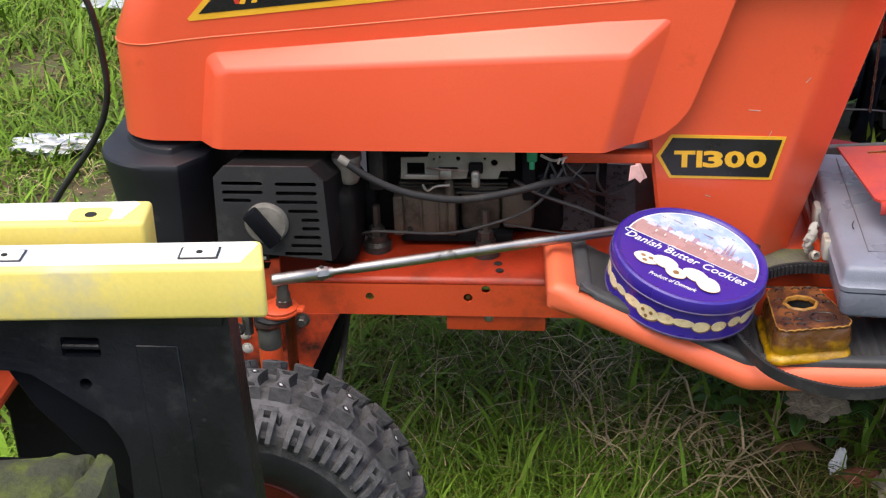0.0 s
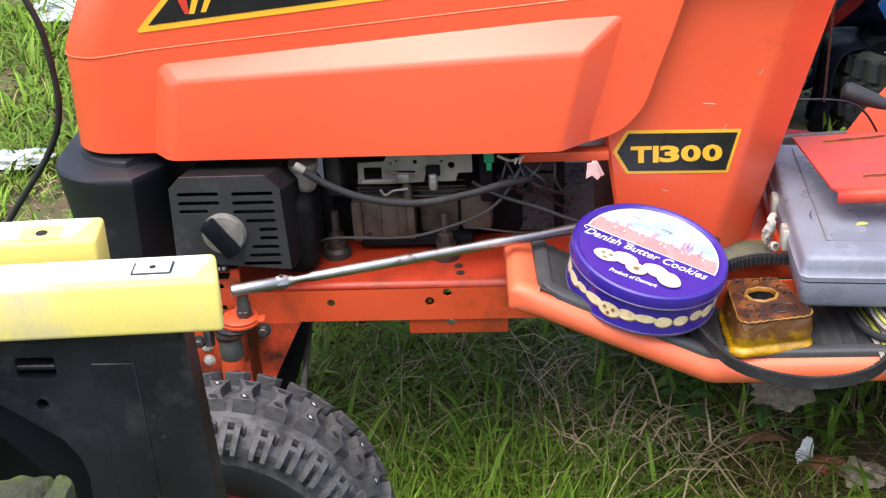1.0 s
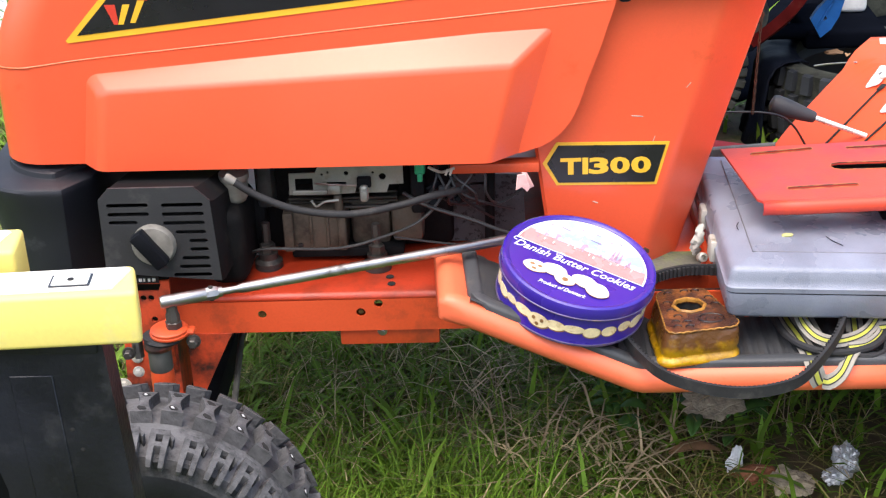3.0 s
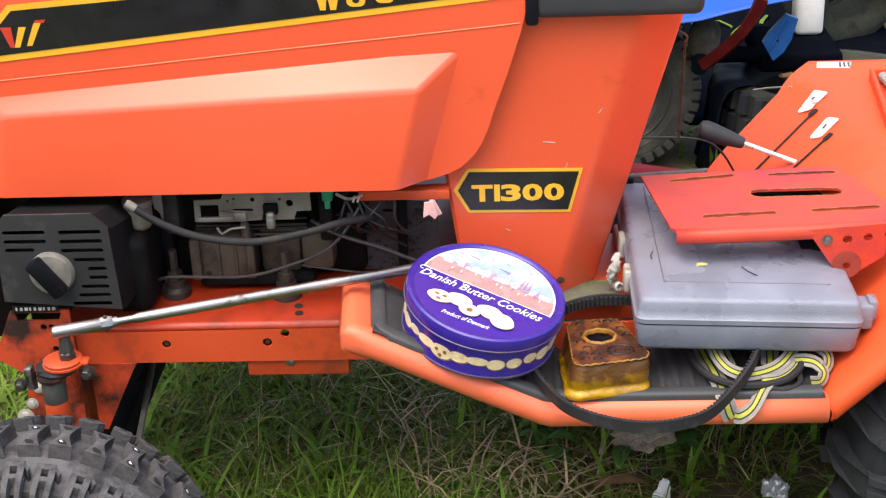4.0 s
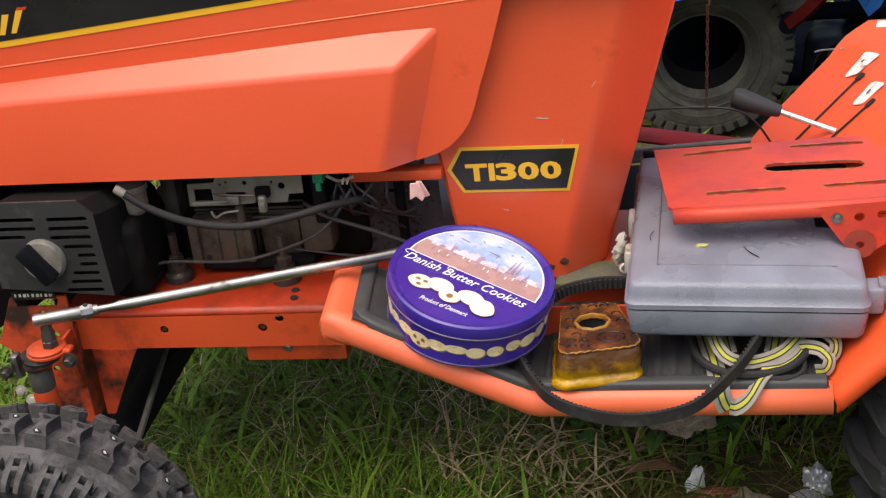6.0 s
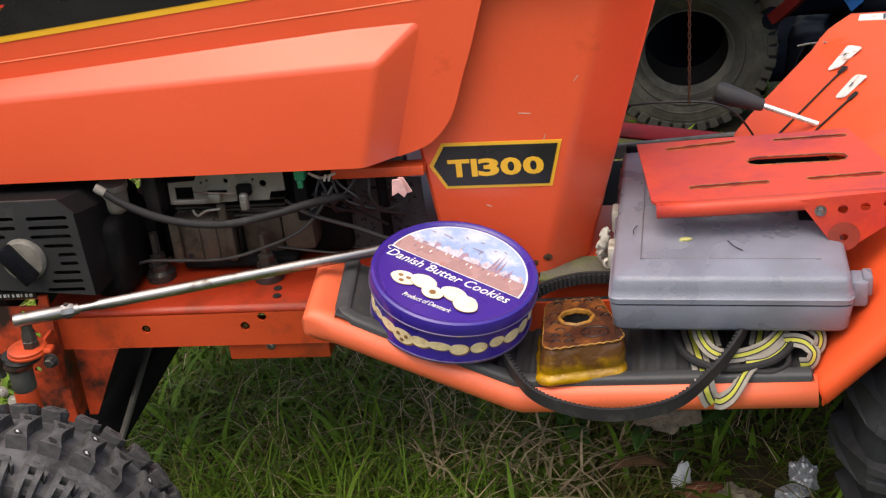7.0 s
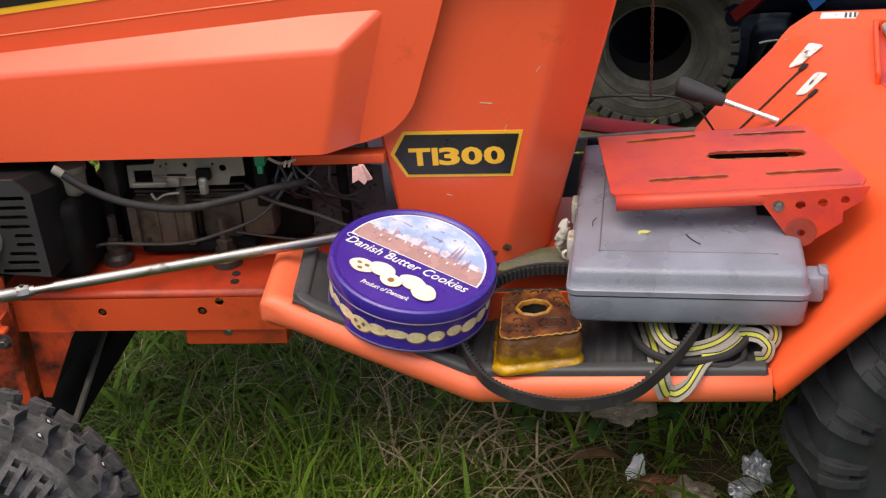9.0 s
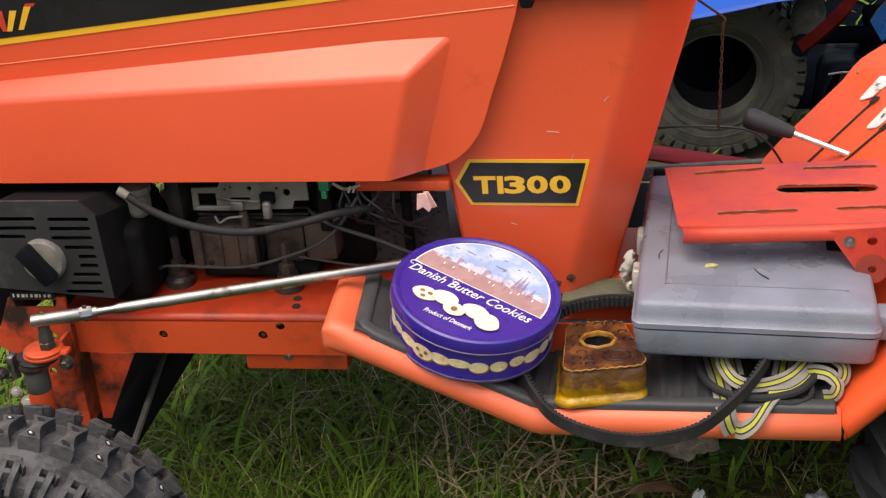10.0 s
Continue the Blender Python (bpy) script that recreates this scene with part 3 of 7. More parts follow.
def turf_wheel(m, sgn):
    """A small wheel with knobbly tread; sgn: -1 where its outer face looks to -y."""
    R, half = 0.1665, 0.066

    def radius_at(v):
        return R - 0.019 * abs(v / half) ** 2.6

    bm = tyre_body(R, half, 0.076, 0.010)
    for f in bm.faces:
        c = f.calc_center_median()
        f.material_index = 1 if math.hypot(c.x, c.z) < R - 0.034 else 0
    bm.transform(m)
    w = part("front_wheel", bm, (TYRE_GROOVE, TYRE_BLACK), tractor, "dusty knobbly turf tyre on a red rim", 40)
    n = 32
    turns = [2 * math.pi * i / n for i in range(n)]
    step = 2 * math.pi / n
    for side, off in ((-1, -0.36), (1, 0.05)):
        if side < 0:
            # waisted crown blocks with two short slits
            wide = lambda v: 0.0048 + 0.0070 * (abs(v) / 0.0215) ** 1.5
            ends = list(np.linspace(-0.0215, 0.0215, 9))
            centre = block(radius_at, [(wide(v), v + 0.003) for v in ends] + [(-wide(v), v + 0.003) for v in reversed(ends)], 0.0140, 0.90)
            blocks_round(centre, turns, m, TYRE_DUSTY, w, 0.012)
            for v0, k0 in ((-0.0105, 1), (0.0150, 0)):
                # Slits are dark patches, coloured for the shade in them.
                slit = block(radius_at, [(-0.0052, v0 - 0.0024), (0.0018, v0 - 0.0036), (0.0052, v0 + 0.0010), (0.0036, v0 + 0.0040), (-0.0030, v0 + 0.0016)], 0.0144, 0.95)
                slit.name = "slit_patch"
                blocks_round(slit, turns, m, DARK_VOID, w, 0.012)
                # Pale patches coloured as glints on the slits.
                glint = block(radius_at, [(-0.0014, v0 - 0.0010), (0.0014, v0 - 0.0016), (0.0030, v0 + 0.0012), (0.0012, v0 + 0.0022)], 0.0147, 0.95)
                glint.name = "slit_patch"
                blocks_round(glint, [a for k, a in enumerate(turns) if (k * 7 + k0) % 5 < 2], m, GLINT_WHITE, w, 0.012)
        # forked shoulder blocks, each prong running down the sidewall
        bm = bmesh.new()
        s = 0.052 * side
        prongs = ([(-0.0104, s - 0.0130 * side), (0.0104, s - 0.0130 * side), (0.0106, s - 0.0070 * side), (-0.0106, s - 0.0070 * side)],
                  [(-0.0106, s - 0.0075 * side), (-0.0034, s - 0.0075 * side), (-0.0034, s + 0.013 * side), (-0.0098, s + 0.013 * side)],
                  [(0.0034, s - 0.0075 * side), (0.0106, s - 0.0075 * side), (0.0098, s + 0.013 * side), (0.0034, s + 0.013 * side)],
                  [(-0.0040, s + 0.0010 * side), (0.0040, s + 0.0010 * side), (0.0040, s + 0.0055 * side), (-0.0040, s + 0.0055 * side)],
                  [(-0.0160, s - 0.0050 * side), (-0.0100, s - 0.0100 * side), (-0.0100, s - 0.0060 * side), (-0.0145, s - 0.0010 * side)])
        if side > 0:
            prongs += ([(-0.0104, s - 0.0125), (0.0104, s - 0.0125), (0.0098, s + 0.011), (-0.0098, s + 0.011)],)
        pit = block(radius_at, [(-0.0036, s - 0.0075 * side), (0.0036, s - 0.0075 * side), (0.0030, s + 0.013 * side), (-0.0030, s + 0.013 * side)], 0.0022, 0.98)
        pit.name = "slit_patch"
        blocks_round(pit, [a + step * (off + 0.5) for a in turns], m, TYRE_BLACK, w, 0.012)
        for pr in prongs:
            me = block(radius_at, pr, 0.0125 if side < 0 else 0.0150, 0.93)
            bm.from_mesh(me)
            bpy.data.meshes.remove(me)
        for mid in (-0.0070, 0.0070):
            rows = []
            for r, v, wd in ((R - 0.004, 0.0570, 0.0035), (R - 0.010, 0.0640, 0.0034), (R - 0.017, 0.0670, 0.0032), (R - 0.0225, 0.0650, 0.0024)):
                rows.append([bm.verts.new((r * math.cos((mid + k * wd) / R), side * (v + o), r * math.sin((mid + k * wd) / R))) for k, o in ((-1.15, -0.006), (-0.85, 0.0055), (0.85, 0.0055), (1.15, -0.006))])
            for r0, r1 in zip(rows, rows[1:]):
                for k in range(3):
                    bm.faces.new((r0[k], r0[k + 1], r1[k + 1], r1[k]))
            bm.faces.new(rows[0]), bm.faces.new(rows[-1])
        bmesh.ops.recalc_face_normals(bm, faces=bm.faces[:])
        me = bpy.data.meshes.new("tread_block")
        bm.to_mesh(me)
        bm.free()
        blocks_round(me, [a + step * (off + 0.5) for a in turns], m, TYRE_DUSTY, w, 0.012)
    b = rim_body(0.076, 0.066 * -sgn)
    b.transform(m)
    part("rim", b, RIM_RED, w, "dull red wheel rim")


def drive_wheel(m, sgn):
    """A large rear wheel with curved bars."""
    R, half = 0.204, 0.095

    def radius_at(v):
        return R - 0.030 * abs(v / half) ** 2.4

    bm = tyre_body(R, half, 0.085)
    bm.transform(m)
    w = part("rear_wheel", bm, TYRE_BLACK, tractor, "large black ribbed rear tyre", 40)
    n = 18
    for side in (-1, 1):
        turns = [2 * math.pi * (i + (0.5 if side > 0 else 0)) / n for i in range(n)]
        bar = block(radius_at, [(-0.006, side * 0.006), (0.016, side * 0.002), (0.030, side * 0.042), (0.038, side * 0.090), (0.037, side * 0.102), (0.004, side * 0.102), (0.003, side * 0.055)], 0.017, 0.86)
        blocks_round(bar, turns, m, TYRE_BLACK, w)
        # the bar's end, grooved, folded over the shoulder
        bm = bmesh.new()
        for lo, hi in ((0.003, 0.015), (0.022, 0.036)):
            rows = []
            for r, v, o in ((R - 0.012, 0.093, 0.0), (R - 0.030, 0.101, 0.002), (R - 0.052, 0.101, 0.004), (R - 0.060, 0.095, 0.005)):
                rows.append([bm.verts.new((r * math.cos((u + o) / R), side * (v + q), r * math.sin((u + o) / R))) for u, q in ((lo, -0.010), (lo + 0.0015, 0.004), (hi - 0.0015, 0.004), (hi, -0.010))])
            for r0, r1 in zip(rows, rows[1:]):
                for k in range(3):
                    bm.faces.new((r0[k], r0[k + 1], r1[k + 1], r1[k]))
            bm.faces.new(rows[0]), bm.faces.new(rows[-1])
        bmesh.ops.recalc_face_normals(bm, faces=bm.faces[:])
        me = bpy.data.meshes.new("tread_block")
        bm.to_mesh(me)
        bm.free()
        blocks_round(me, turns, m, TYRE_BLACK, w)
    b = rim_body(0.085, 0.095 * -sgn)
    b.transform(m)
    part("rim", b, ORANGE, w)


# ---------------------------------------------------------------- tractor
tractor = thing("lawn_tractor", pose(0, 0.22, 0.0), "orange lawn tractor with black decals standing on rough grass", "tractor")

FRONT_WHEEL, REAR_WHEEL = (-0.425, -0.268, 0.178), (0.636, -0.086, 0.219)


def make_wheels():
    x, y, z = FRONT_WHEEL
    turf_wheel(pose(x, y, z), -1)
    turf_wheel(pose(x, 0.44 - y, z, 0, 4, 0), 1)
    x, y, z = REAR_WHEEL
    drive_wheel(pose(x, y, z, 0, 6, 0), -1)
    drive_wheel(pose(x, 0.44 - y, z), 1)


make_wheels()

# hood shell, lofted from plan outlines
HOOD_BACK = [(0.520, -0.024), (0.5265, -0.0025), (0.534, 0.012), (0.546, 0.025), (0.560, 0.0355), (0.58, 0.0440), (0.60, 0.0505), (0.640, 0.0655),
             (0.6875, 0.081), (0.72, 0.089), (0.75, 0.094), (0.78, 0.100), (0.80, 0.105), (0.81, 0.110)]


def hood_front(z):
    return float(np.interp(z, [0.520, 0.64, 0.66, 0.70, 0.75, 0.79, 0.81], [-0.628, -0.626, -0.618, -0.600, -0.572, -0.54, -0.50]))


def hood_side(z):
    return float(np.interp(z, [0.520, 0.755, 0.775, 0.79, 0.80, 0.81], [-0.006, -0.006, 0.0, 0.015, 0.04, 0.09]))


def make_hood():
    rows = []
    for z, xb in HOOD_BACK:
        xf, y0 = hood_front(z), hood_side(z)
        y1 = 0.44 - y0
        r = 0.055
        near = [(x, y0, z) for x in np.linspace(xb, xf + r, 14)]
        corner = [(xf + r - r * math.sin(a), y0 + r - r * math.cos(a), z) for a in np.linspace(0.2, math.pi / 2, 7)]
        front = [(xf - 0.012 * math.sin(math.pi * k / 6), y0 + r + (y1 - y0 - 2 * r) * k / 6, z) for k in range(1, 6)]
        far_corner = [(xf + r - r * math.cos(a), y1 - r + r * math.sin(a), z) for a in np.linspace(0, math.pi / 2 - 0.2, 7)]
        far = [(x, y1, z) for x in np.linspace(xf + r, xb, 14)]
        rows.append(near + corner + front + far_corner + far)
    bm = grid_mesh(rows)
    bm.faces.new([v for v in bm.verts if v.co.z > 0.8099])
    hood = part("hood", bm, ORANGE, tractor, "glossy orange pressed steel hood", 40)
    so = hood.modifiers.new("thickness", "SOLIDIFY")
    so.thickness, so.offset = 0.004, 0
    hood.modifiers.new("crisp", "EDGE_SPLIT").split_angle = radians(40)
    # raised side pressing
    outer = [(-0.512, 0.629), (-0.529, 0.520), (-0.022, 0.520), (0.021, 0.672)]
    face = [(-0.490, 0.6155, -0.036), (-0.5015, 0.5225, -0.040), (-0.058, 0.5215, -0.040), (-0.029, 0.634, -0.036)]
    bm = bmesh.new()
    o = [bm.verts.new((x, -0.004, z)) for x, z in outer]
    f = [bm.verts.new((x, y, z)) for x, z, y in face]
    bm.faces.new(f)
    for i in range(4):
        j = (i + 1) % 4
        bm.faces.new((o[i], o[j], f[j], f[i]))
    bmesh.ops.recalc_face_normals(bm, faces=bm.faces[:])
    edges = [e for e in bm.edges if len(e.link_faces) == 2 and not all(v.co.z < 0.53 for v in e.verts)]
    soft = [e for e in edges if all(v.co.x < -0.48 for v in e.verts)]
    bmesh.ops.bevel(bm, geom=soft, offset=0.011, segments=5, profile=0.5, affect="EDGES")
    edges = [e for e in bm.edges if len(e.link_faces) == 2 and e.calc_face_angle(0) > 0.3 and not all(v.co.z < 0.53 for v in e.verts)]
    bmesh.ops.bevel(bm, geom=edges, offset=0.0055, segments=3, profile=0.5, affect="EDGES")
    part("side_pressing", bm, ORANGE, hood, "", 60)
    # folded seam along the side, rising to the rear and round the nose
    seam = [(0.080, -0.0028, 0.697), (-0.05, -0.0028, 0.6855), (-0.20, -0.0028, 0.673), (-0.35, -0.0028, 0.6595), (-0.50, -0.0028, 0.6465), (-0.560, -0.0028, 0.6395)]
    seam = [(x, y - 0.0052, z) for x, y, z in seam] + [(-0.571 - 0.0576 * math.sin(a), 0.049 - 0.0576 * math.cos(a), 0.638 - 0.004 * a) for a in np.linspace(0.15, math.pi / 2, 7)] + [(-0.638, 0.13, 0.632), (-0.640, 0.22, 0.632)]
    part("seam", tube(seam, 0.0009, 6, 5), ORANGE_SEAM, hood)
    # decal along the upper side
    y = -0.0092
    lo = lambda x: 0.7213 + 0.101 * x
    hi = lambda x: 0.7585 + 0.0706 * x
    gold = [(-0.524, lo(-0.524) - 0.003), (0.079, lo(0.079) - 0.003), (0.086, hi(0.07) + 0.0065), (-0.466, hi(-0.466) + 0.0065), (-0.526, lo(-0.526) + 0.000)]
    black = [(-0.5125, lo(-0.5125) + 0.0042), (0.073, lo(0.073) + 0.0042), (0.079, hi(0.07)), (-0.463, hi(-0.463))]
    plate_m = lambda yy: Matrix.Translation((0, yy, 0)) @ XZ
    d = part("side_decal", prism(gold, 0.0006, plate_m(y)), DECAL_GOLD, hood, "gold decal border", 0)
    part("decal_field", prism(black, 0.0006, plate_m(y - 0.0006)), DECAL_BLACK, d, "black decal field", 0)
    for shape, c in (([(-0.4775, 0.708), (-0.4655, 0.708), (-0.4640, 0.6855), (-0.4690, 0.6855)], DECAL_RED),
                     ([(-0.4645, 0.6855), (-0.4585, 0.6855), (-0.4490, 0.708), (-0.4570, 0.708)], DECAL_GOLD),
                     ([(-0.4510, 0.6870), (-0.4450, 0.6870), (-0.4320, 0.712), (-0.4400, 0.712)], DECAL_GOLD),
                     ([(-0.4395, 0.7122), (-0.4290, 0.7122), (-0.4265, 0.7155), (-0.4380, 0.7150)], DECAL_RED)):
        part("emblem_bar", prism(shape, 0.0005, plate_m(y - 0.0011)), c, d, "", 0)
    for k in range(8):
        x = -0.137 + 0.0305 * k
        z, h = lo(x) + 0.010, (0.026 if k in (0, 7) else 0.0165)
        shape = [(x, z + h), (x + 0.006, z), (x + 0.012, z), (x + 0.014, z + h * 0.7), (x + 0.017, z), (x + 0.023, z), (x + 0.029, z + h), (x + 0.022, z + h), (x + 0.019, z + h * 0.4), (x + 0.0145, z + h), (x + 0.010, z + h * 0.4), (x + 0.007, z + h)]
        part("emblem_bar", prism(shape if k in (0, 4) else rounded(x + 0.004, x + 0.024, z, z + h, 0.006), 0.0005, plate_m(y - 0.0011)), DECAL_GOLD, d, "", 0)
        if k not in (0, 3, 4):
            part("emblem_eye", prism(rounded(x + 0.010, x + 0.018, z + 0.004, z + 0.0125, 0.0035), 0.0005, plate_m(y - 0.0014)), DECAL_BLACK, d, "", 0)


make_hood()


def make_dash():
    # pedestal below the dash: front face, chamfered rear corner, far side
    levels = [(0.362, 0.013, 0.120, 0.165), (0.400, 0.008, 0.128, 0.176), (0.425, 0.0045, 0.135, 0.184), (0.44, 0.0025, 0.139, 0.188), (0.52, -0.0075, 0.161, 0.212), (0.60, -0.006, 0.184, 0.236),
              (0.693, -0.006, 0.210, 0.264), (0.72, -0.006, 0.217, 0.272)]
    rows = []
    for z, x0, fold, x1 in levels:
        y0 = 0.014
        rows.append([(x0 + 0.02, 0.40, z), (x0, 0.10, z), (x0, y0 + 0.004, z), (x0 + 0.004, y0, z), (fold - 0.008, y0, z), (fold, y0 + 0.002, z), (fold + 0.006, y0 + 0.007, z),
                     (x1 - 0.004, 0.052, z), (x1, 0.060, z), (x1, 0.38, z), (x1 - 0.05, 0.43, z), (x0 + 0.02, 0.43, z)])
    bm = grid_mesh(rows, closed_u=True)
    bm.verts.ensure_lookup_table()
    bm.faces.new(bm.verts[-12:]), bm.faces.new(bm.verts[:12])
    dash = part("dash_pedestal", bm, ORANGE, tractor, "orange steel pedestal with a folded corner", 40)
    part("dash_top", box(0.095, 0.275, -0.010, 0.44, 0.700, 0.745, 0.010, 3), CHARCOAL, tractor, "dark grey plastic dash")
    part("dash_hinge", box(0.086, 0.100, -0.012, 0.03, 0.694, 0.74, 0.004), BLACK, tractor)
    # model plate
    y, dz = 0.0130, -0.0062
    m = lambda yy: Matrix.Translation((0, yy, 0)) @ XZ
    gold = [(u, v + dz) for u, v in ((0.002, 0.5035), (0.018, 0.5295), (0.148, 0.5275), (0.134, 0.4745), (0.018, 0.4760))]
    black = [(u, v + dz) for u, v in ((0.0070, 0.5035), (0.0203, 0.5258), (0.1435, 0.5240), (0.1312, 0.4780), (0.0203, 0.4795))]
    d = part("model_plate", prism(gold, 0.0010, m(y)), DECAL_GOLD, dash, "gold border of the model plate", 0)
    part("plate_field", prism(black, 0.0008, m(y - 0.0008)), DECAL_BLACK, d, "black plate field", 0)
    # figures: a plain stroke for the one
    zc = 0.5000 + dz
    for body, u, w in (("T", 0.0345, 0.0240), ("3", 0.0668, 0.0228), ("0", 0.0912, 0.0228), ("0", 0.1155, 0.0228)):
        g = lettering(body, 0.0285, 0.0006, weight=0.0011)
        us = [v.co.x for v in g.verts]
        vs = [v.co.y for v in g.verts]
        k, q = w / (max(us) - min(us)), 0.0205 / (max(vs) - min(vs))
        for v in g.verts:
            v.co = Vector(((v.co.x - (max(us) + min(us)) / 2) * k, (v.co.y - (max(vs) + min(vs)) / 2) * q, v.co.z))
        g.transform(Matrix.Translation((u, y - 0.0012, zc)) @ pose(0, 0, 0, 90))
        part("plate_figure", g, DECAL_GOLD, d, "", 0)
    part("plate_figure", prism([(0.0480, zc - 0.01025), (0.0545, zc - 0.01025), (0.0545, zc + 0.01025), (0.0480, zc + 0.01025)], 0.0006, m(y - 0.0015)), DECAL_GOLD, d, "", 0)
    # scratches in the paint
    for a, b, r in (((0.104, 0.5535), (0.117, 0.5525), 0.0005), ((0.165, 0.586), (0.170, 0.592), 0.0004), ((0.060, 0.448), (0.066, 0.446), 0.0005), ((0.128, 0.520), (0.131, 0.528), 0.0004)):
        part("scratch", tube([(a[0], 0.0138, a[1]), (b[0], 0.0138, b[1])], r, 5, 2), CREAM, dash, "", 0)
    # rust flaking along the foot of the pedestal
    rnd = random.Random(21)
    for k in range(14):
        x = rnd.uniform(0.045, 0.122)
        part("rust_patch", lump(rnd.uniform(0.002, 0.0045), k, (1.3, 0.25, 1.0), 0.6, 3, 2, pose(x, 0.0138, rnd.uniform(0.366, 0.384))), RUST, dash, "", 0)


make_dash()


def make_chassis():
    m = Matrix.Translation((0, -0.06, 0)) @ XZ
    side = plate([(-0.445, 0.322), (0.56, 0.322), (0.56, 0.366), (-0.445, 0.362)],
                 [ring(-0.329, 0.3455, 0.0052, 12), ring(-0.213, 0.346, 0.0055, 12), ring(-0.192, 0.3575, 0.0052, 12)], 0.003, m)
    rail = part("chassis_rail", side, ORANGE_WORN, tractor, "scuffed orange steel chassis rail", 30)
    # rounded upper flange and engine deck
    prof = [(-0.06, 0.362), (-0.0595, 0.366), (-0.057, 0.3695), (-0.053, 0.371), (0.02, 0.372), (0.44, 0.372), (0.50, 0.366)]
    rows = [[(x, y, z + (0.004 if x > -0.1 else 0.0)) for y, z in prof] for x in (-0.445, -0.3, -0.1, 0.02)]
    deck = part("engine_deck", grid_mesh(rows), DECK_SHADED, tractor, "orange engine deck, its colour darkened for shade", 50)
    so = deck.modifiers.new("thickness", "SOLIDIFY")
    so.thickness = 0.003
    for x, y in ((-0.177, -0.040), (-0.180, -0.022)):
        part("hole_disc", lathe([(0, 0), (0.005, 0), (0.0045, 0.0008), (0, 0.0008)], 12, pose(x, y, 0.3725)), DARK_VOID, deck)
    for x, z in ((-0.329, 0.3455), (-0.213, 0.346)):
        part("rail_screw", lathe([(0, 0), (0.0034, 0), (0.0028, 0.0010), (0, 0.0012)], 10, pose(x, -0.0575, z, 90)), BRASS, rail, "brassy screw")
    part("far_rail", box(-0.445, 0.10, 0.497, 0.50, 0.322, 0.366, 0.001, 1), ORANGE_WORN, tractor)
    part("rail_bracket", box(-0.240, -0.123, -0.052, 0.01, 0.2985, 0.3215, 0.002), ORANGE_WORN, tractor)
    part("bracket_bolt", bolt(-0.19, -0.052, 0.3165, 0.004, 0.005), STEEL, rail)
    # tunnel between the foot boards
    part("tunnel", merge(box(0.195, 0.62, 0.016, 0.20, 0.30, 0.370, 0.006), box(0.10, 0.200, 0.016, 0.198, 0.30, 0.3570, 0.004)), ORANGE_WORN, tractor, "dirty orange tunnel")
    # Unseen dark boxes added so no bright grass shows below the pedestal.
    part("gearbox", merge(box(0.10, 0.62, 0.20, 0.43, 0.12, 0.318, 0.012), box(0.24, 0.40, 0.19, 0.44, 0.14, 0.28, 0.02)), SHROUD, tractor, "plain black boxes standing in for the gearbox")
    part("hanging_bar", box(-0.105, -0.002, 0.0, 0.02, 0.492, 0.504, 0.002), ORANGE_WORN, tractor)
    # front axle, gussets, king pin
    part("front_axle", box(-0.440, -0.405, -0.19, 0.63, 0.165, 0.205, 0.006), SHROUD, tractor, "plain black axle beam")
    part("gusset", prism([(-0.420, 0.322), (-0.366, 0.322), (-0.372, 0.312), (-0.410, 0.235), (-0.420, 0.235)], 0.004, Matrix.Translation((0, -0.062, 0)) @ XZ), ORANGE_GRIMY, tractor)
    part("gusset_web", prism([(-0.10, 0.358), (0.05, 0.358), (0.05, 0.23), (-0.06, 0.23)], 0.004, Matrix.Translation((-0.436, 0, 0)) @ YZ), ORANGE_GRIMY, tractor)
    m = Matrix.Translation((0, -0.075, 0)) @ XZ
    fp = part("axle_plate", plate([(-0.498, 0.398), (-0.43, 0.40), (-0.43, 0.215), (-0.498, 0.215), (-0.492, 0.318), (-0.524, 0.340)],
                             [ring(-0.462, 0.378, 0.004, 10), ring(-0.453, 0.378, 0.004, 10), ring(-0.452, 0.350, 0.004, 10), ring(-0.462, 0.305, 0.004, 10), [(-0.4925, 0.3965), (-0.4900, 0.3865), (-0.4435, 0.3865), (-0.4395, 0.3965)]], 0.004, m),
         ORANGE_GRIMY, tractor, "drilled orange axle plate")
    part("plate_bolt", bolt(-0.479, -0.0755, 0.300, 0.005, 0.004), CREAM, fp)
    part("plate_bolt", bolt(-0.500, -0.0755, 0.262, 0.007, 0.004), CREAM, fp)
    part("label_band", prism([(-0.493, 0.4070), (-0.4415, 0.4070), (-0.4405, 0.3985), (-0.493, 0.3985)], 0.0014, Matrix.Translation((0, -0.0766, 0)) @ XZ), DECAL_BLACK, fp, "", 0)
    for k in range(9):
        w = 0.0028 + 0.0016 * (k * 7 % 3 - 1) * 0.5
        part("label_bar", box(-0.4895 + 0.0052 * k, -0.4895 + 0.0052 * k + w, -0.0778, -0.0765, 0.4008, 0.4046, 0.0002, 1), DECAL_WHITE, fp, "", 0)
    kx, ky = -0.421, -0.187
    pin = part("king_pin", lathe([(0, 0.17), (0.0128, 0.17), (0.0128, 0.345), (0.0120, 0.350), (0, 0.350)], 24, pose(kx, ky, 0)), ORANGE_WORN, tractor, "orange king pin tube")
    part("bush", lathe([(0.0, 0.349), (0.0118, 0.349), (0.0128, 0.351), (0.0128, 0.373), (0.0115, 0.376), (0, 0.376)], 24, pose(kx, ky, 0)), BUSH, pin, "oily grey bush")
    part("collar", lathe([(0, 0.375), (0.0150, 0.376), (0.0165, 0.380), (0.0150, 0.385), (0, 0.385)], 24, pose(kx, ky, 0)), ORANGE_GRIMY, pin)
